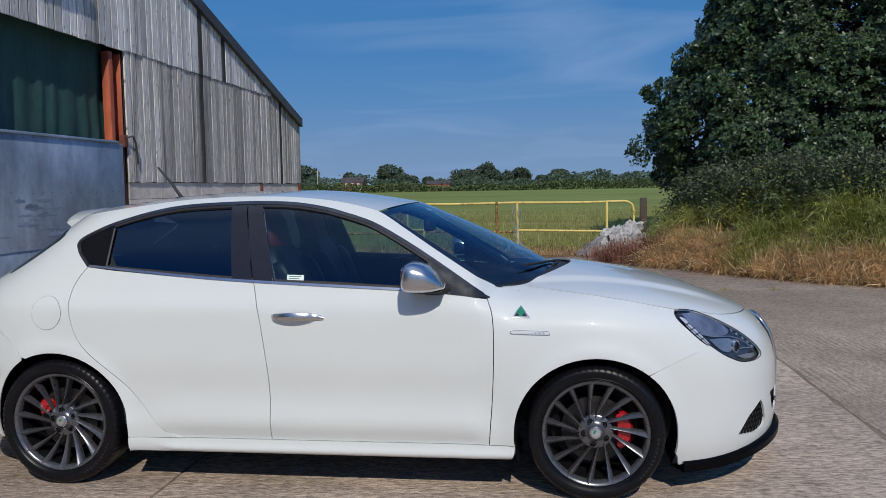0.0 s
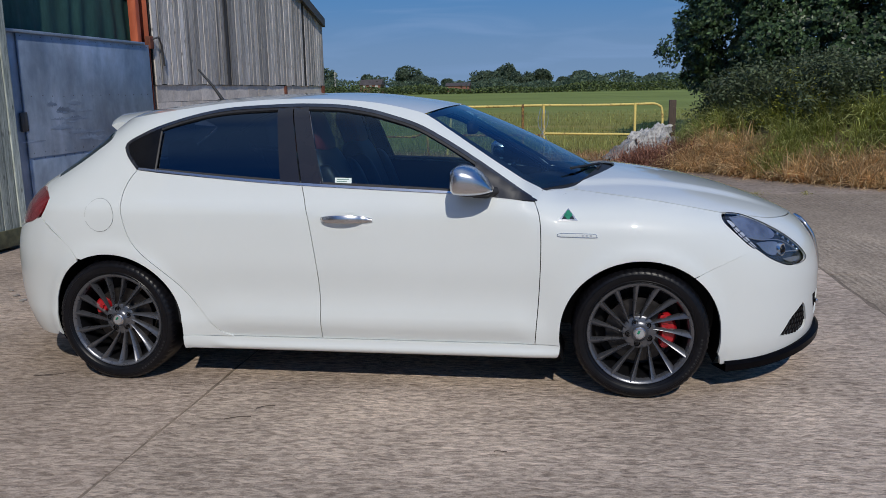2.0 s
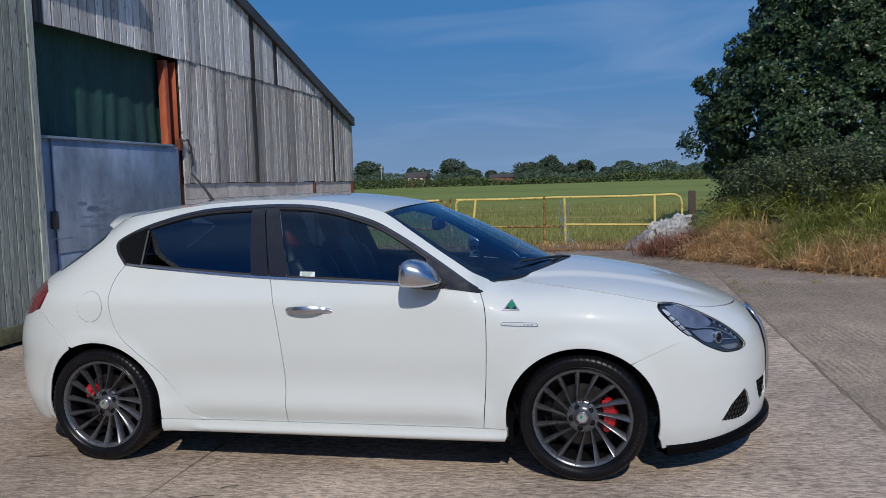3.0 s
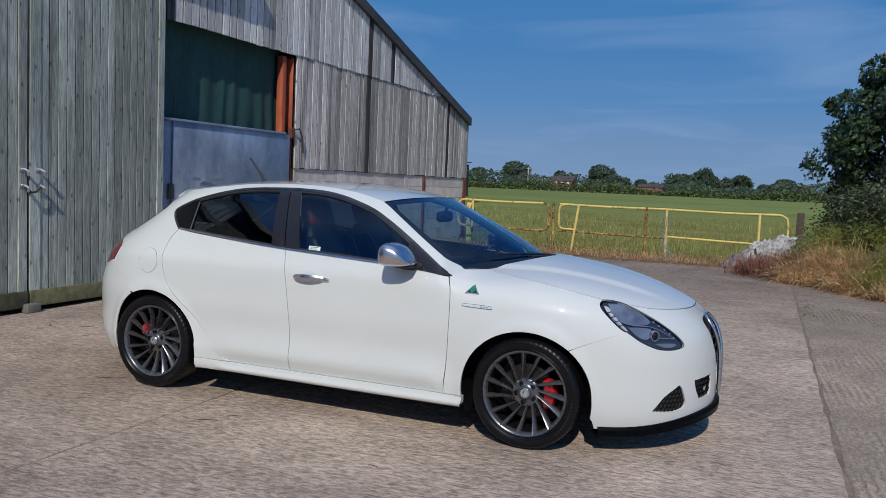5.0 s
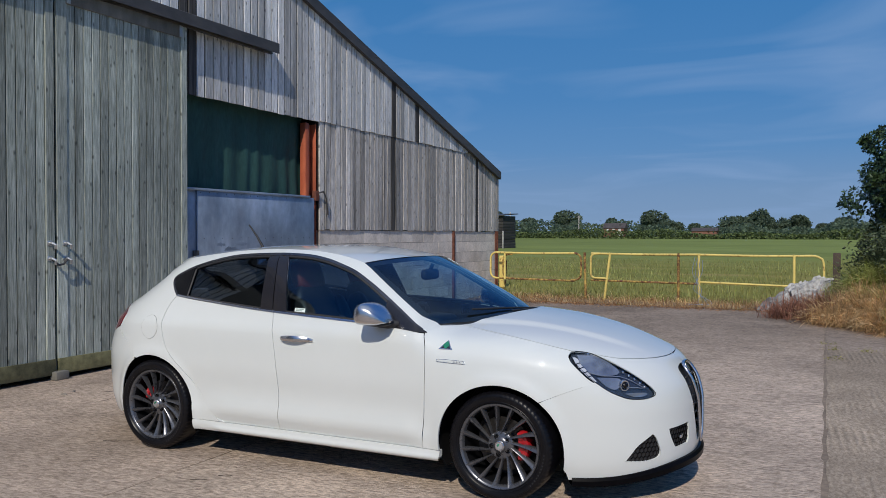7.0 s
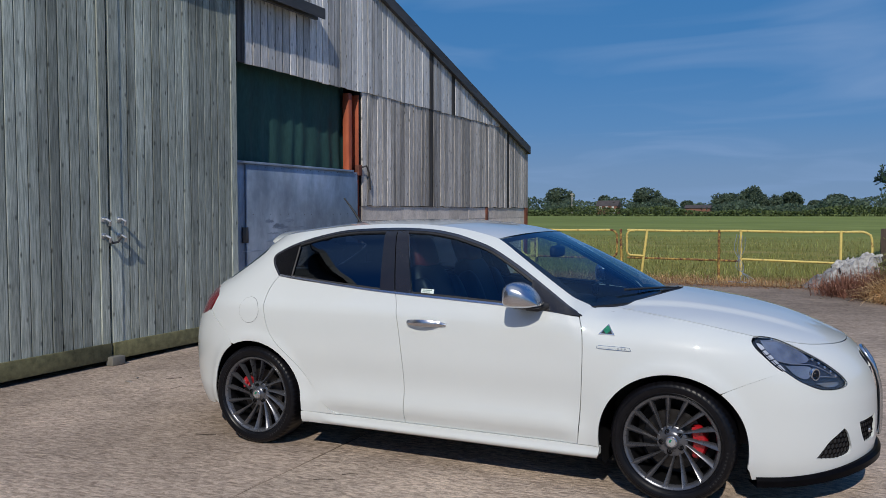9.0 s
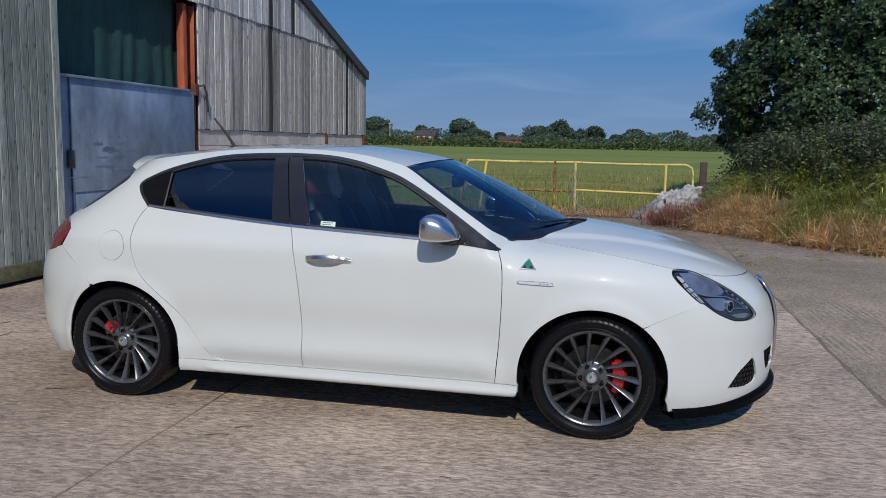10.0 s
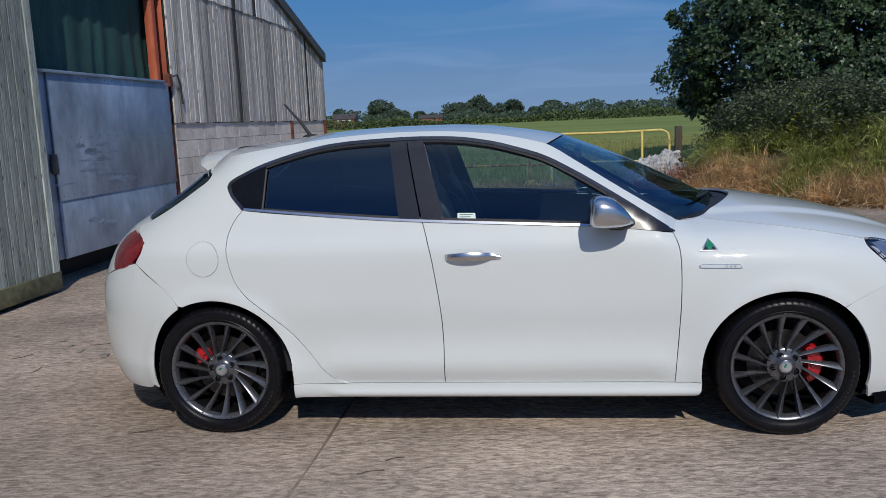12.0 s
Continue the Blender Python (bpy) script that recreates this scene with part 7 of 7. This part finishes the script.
bm = bmesh.new()
pad(bm, (.66, -.36, .955), (.22, .40, .10), .6, .6); part("instrument_hood", bm, M["cabin"], car, sharp=50)
sw = bmesh.new()
ring = [(.185 * math.cos(a), .185 * math.sin(a), 0) for a in np.linspace(0, 2 * math.pi, 36, endpoint=False)]
tube(sw, ring, .015, 8, True)
for a in (0, 120, 240):
    tube(sw, [(.03 * math.cos(radians(a + 90)), .03 * math.sin(radians(a + 90)), -.02), (.18 * math.cos(radians(a + 90)), .18 * math.sin(radians(a + 90)), 0)], .014, 6)
pad(sw, (0, 0, -.02), (.13, .12, .05), .6, .6)
bmesh.ops.transform(sw, matrix=Matrix.Translation((.49, -.37, .90)) @ Matrix.Rotation(radians(-66), 4, "Y"), verts=sw.verts)
part("steering_wheel", sw, M["leather_dark"], car, "", 60)


def seat(x, y, mat):
    bm = bmesh.new()
    pad(bm, (x, y, .52), (.54, .52, .20), .5, .4)
    for q in (-1, 1):
        pad(bm, (x, y + .23 * q, .57), (.46, .11, .18), .6, .5)
    part("seat_cushion", bm, mat, car, sharp=50)
    rot = Euler((0, radians(-20), 0)).to_matrix()
    bm = bmesh.new()
    pad(bm, (x - .34, y, .86), (.17, .50, .66), .5, .45, rot, taper=.12)
    for q in (-1, 1):
        pad(bm, (x - .29, y + .215 * q, .84), (.16, .11, .52), .6, .5, rot)
    # near-black colour stands for the shade on the red seat back
    part("seat_back", bm, M["leather_dark"], car, sharp=50)
    bm = bmesh.new()
    pad(bm, (x - .46, y, 1.235), (.11, .30, .23), .5, .45, rot); part("headrest", bm, mat, car, sharp=50)
    bm = bmesh.new()
    for q in (-.06, .06):
        tube(bm, [(x - .44, y + q, 1.10), (x - .46, y + q, 1.20)], .008, 6)
    part("headrest_rod", bm, M["chrome"], car)


seat(.10, -.36, M["leather_red"])
seat(.10, .36, M["leather_red"])
bm = bmesh.new()
pad(bm, (-.72, 0, .55), (.50, 1.22, .20), .5, .35); part("rear_cushion", bm, M["leather_dark"], car, sharp=50)
bm = bmesh.new()
pad(bm, (-1.02, 0, .84), (.18, 1.24, .60), .5, .35, Euler((0, radians(-24), 0)).to_matrix()); part("rear_backrest", bm, M["leather_dark"], car, sharp=50)
for y in (-.38, .38):
    bm = bmesh.new()
    pad(bm, (-1.12, y, 1.14), (.09, .25, .15), .55, .5); part("rear_headrest", bm, M["leather_dark"], car, sharp=50)
bm = bmesh.new()
box(bm, (-1.30, 0, 1.02), (.36, 1.16, .03), .01); part("parcel_shelf", bm, M["cabin"], car)
bm = bmesh.new()
pad(bm, (.44, 0, 1.245), (.05, .23, .075), .5, .5); tube(bm, [(.44, 0, 1.27), (.46, 0, 1.318)], .014, 6)
part("interior_mirror", bm, M["black_matt"], car, sharp=50)
bm = bmesh.new()
box(bm, (.66, .12, 1.0), (.02, .11, .07), .008); part("screen_gadget", bm, M["black_gloss"], car)
part("headlining", skin(np.linspace(.03, .97, 16), lambda t: (lambda p: (p[0], 0, p[2] - .035))(roof_c(t)), lambda t: (lambda p: (p[0], p[1] + .035, p[2] - .03))(rail_pt(-1.42 + t * 1.66)), 8, 2.6), M["cabin"], car)

# ---- wheels ----
def build_wheel():
    bm = bmesh.new()
    lathe(bm, [(.150, .10), (.205, .095), (.214, .04), (.216, -.02), (.222, -.070), (.232, -.094), (.2435, -.098), (.245, -.090), (.236, -.080), (.228, .10)], 64)
    w = part("wheel", bm, M["alloy_dark"], car, "dark turbine alloy wheel", 40)
    bm = bmesh.new()
    lathe(bm, [(.222, -.070), (.228, -.090), (.233, -.097), (.2425, -.1005), (.2455, -.097), (.2455, -.088)], 72)
    part("rim_lip", bm, M["alloy"], w, "", 40)
    bm = bmesh.new()
    groove = lambda j, k: (-.0035 if (k % 3 == 0 and 8 <= j <= 10) else 0)
    lathe(bm, [(.243, -.092), (.250, -.104), (.258, -.110), (.2605, -.1082), (.270, -.1128), (.2865, -.1122), (.2885, -.1095), (.299, -.1065), (.308, -.098), (.3145, -.085), (.3175, -.065), (.318, -.045), (.318, .045), (.3165, .075), (.308, .098), (.29, .112), (.26, .11), (.243, .092)], 192, groove)
    part("tyre", bm, M["rubber"], w, "low-profile black tyre", 28)
    bm = bmesh.new()
    for k in range(11):
        a = radians(22 - 4.1 * k)
        rad, tan = Vector((math.cos(a), 0, math.sin(a))), Vector((-math.sin(a), 0, math.cos(a)))
        q = [bm.verts.new(rad * r_ + tan * u + Vector((0, -.1133, 0))) for r_, u in ((.274, -.005), (.274, .003), (.283, .003), (.283, -.005))]
        bm.faces.new(q)
    part("tyre_marks", bm, M["rubber_print"], w, "faint grey moulded marks")
    sp = None
    for k in range(15):
        a0 = 2 * math.pi * k / 15
        if sp is None:
            bm = bmesh.new()
            rows = []
            for t in np.linspace(0, 1, 11):
                r = .066 + (.236 - .066) * t
                sw_ = math.asin(.030 / r) - math.asin(.030 / .236)
                hw = .0046 + .0104 * t ** 1.25
                yy = -.064 - .029 * t + .009 * math.sin(t * math.pi)
                c, s_ = math.cos(sw_), math.sin(sw_)
                rad, tan = Vector((c, 0, s_)), Vector((-s_, 0, c))
                p = rad * r
                rows.append([bm.verts.new(p + tan * u * hw + Vector((0, yy + dy * (.45 + .55 * t), 0)))
                             for u, dy in ((-1.10, .036), (-1, .004), (-.66, -.008), (-.40, -.007), (.90, .009), (1, .014), (1.08, .036))])
            for r_, q in zip(rows, rows[1:]):
                for j in range(7):
                    bm.faces.new((r_[j], r_[(j + 1) % 7], q[(j + 1) % 7], q[j]))
            bm.faces.new(rows[0][::-1]); bm.faces.new(rows[-1])
            bmesh.ops.recalc_face_normals(bm, faces=bm.faces)
            sp = part("spoke", bm, M["alloy"], w, "", 40)
        else:
            share(sp, "spoke", Matrix.Rotation(-a0, 4, "Y"), w)
    bm = bmesh.new()
    lathe(bm, [(.0, -.080), (.032, -.080), (.037, -.071), (.055, -.062), (.070, -.062), (.078, -.057), (.080, -.045), (.076, -.01), (.0, -.01)], 60)
    part("hub", bm, M["alloy"], w, "", 40)
    bm = bmesh.new()
    lathe(bm, [(.0, -.0865), (.0255, -.0865), (.0290, -.083), (.0305, -.074)], 32); cap = part("centre_cap", bm, M["satin"], w)
    bm = bmesh.new()
    lathe(bm, [(.0, -.0885), (.0195, -.0885), (.0205, -.0865)], 28); part("cap_emblem", bm, M["zinc"], cap)
    bm = bmesh.new()
    box(bm, (-.007, -.0890, .004), (.010, .003, .018), .001); part("cap_emblem", bm, M["green_badge"], cap)
    bolt = None
    for k in range(5):
        a = 2 * math.pi * k / 5 - .07
        if bolt is None:
            bm = bmesh.new()
            lathe(bm, [(.0, -.058), (.0065, -.058), (.008, -.052), (.008, -.048), (.0135, -.0555), (.0145, -.058), (.0145, -.040)], 14)
            bolt = part("wheel_bolt", bm, M["black_gloss"], w)
            bolt.matrix_basis = Matrix.Translation((.053 * math.cos(a), -.012, .053 * math.sin(a)))
        else:
            share(bolt, "wheel_bolt", Matrix.Translation((.053 * math.cos(a), -.012, .053 * math.sin(a))), w)
    bm = bmesh.new()
    lathe(bm, [(.07, -.012), (.155, -.012), (.1575, -.008), (.1575, .012), (.07, .012)], 48); part("brake_disc", bm, M["disc"], w)
    bm = bmesh.new()
    lathe(bm, [(.0, -.02), (.07, -.02), (.085, .0), (.085, .02)], 24); part("disc_bell", bm, M["alloy_dark"], w)
    return w


wheel = build_wheel()
WY = .768
wheel.matrix_basis = Matrix.Translation((1.317, -WY, .318)) @ Matrix.Rotation(radians(25), 4, "Y")
copy_thing(wheel, Matrix.Translation((-1.317, -WY, .318)) @ Matrix.Rotation(radians(43), 4, "Y"))
copy_thing(wheel, Matrix.Translation((1.317, WY, .318)) @ Matrix.Rotation(math.pi, 4, "Z"))
copy_thing(wheel, Matrix.Translation((-1.317, WY, .318)) @ Matrix.Rotation(math.pi, 4, "Z") @ Matrix.Rotation(radians(17), 4, "Y"))
for cx, a0, size, r in ((1.317, 2, 1.0, .125), (-1.317, 150, .44, .116)):
    for s in (1, -1):
        bm = bmesh.new()
        rows = []
        for a in np.linspace(radians(a0 - 40 * size), radians(a0 + 40 * size), 16):
            k = max(0, math.cos((a - radians(a0)) / (radians(40 * size)) * math.pi / 2)) ** .35
            ro, ri = r + .047 * k + .002, r - .032 * k
            rows.append([bm.verts.new((cx + rr * math.cos(a), (-WY + yy) * s, .318 + rr * math.sin(a))) for rr, yy in ((ri, -.026), (ri + .012, -.046), (ro - .012, -.046), (ro, -.030), (ro, .03), (ri, .03))])
        for r_, q in zip(rows, rows[1:]):
            for j in range(6):
                bm.faces.new((r_[j], r_[(j + 1) % 6], q[(j + 1) % 6], q[j]))
        bm.faces.new(rows[0][::-1]); bm.faces.new(rows[-1])
        bmesh.ops.recalc_face_normals(bm, faces=bm.faces)
        cal = part("brake_caliper", bm, M["red_caliper"], car, "red brake caliper", sharp=50)
        for j in (-.42, 0, .42):
            aa = radians(a0) + j * size
            bm = bmesh.new()
            bmesh.ops.create_cone(bm, cap_ends=True, segments=14, radius1=.019 * size ** .5, radius2=.017 * size ** .5, depth=.012)
            bmesh.ops.transform(bm, matrix=Matrix.Translation((cx + (r + .006) * math.cos(aa), (-WY - .050) * s, .318 + (r + .006) * math.sin(aa))) @ Matrix.Rotation(radians(90) * s, 4, "X"), verts=bm.verts)
            part("piston_boss", bm, M["red_caliper"], cal)
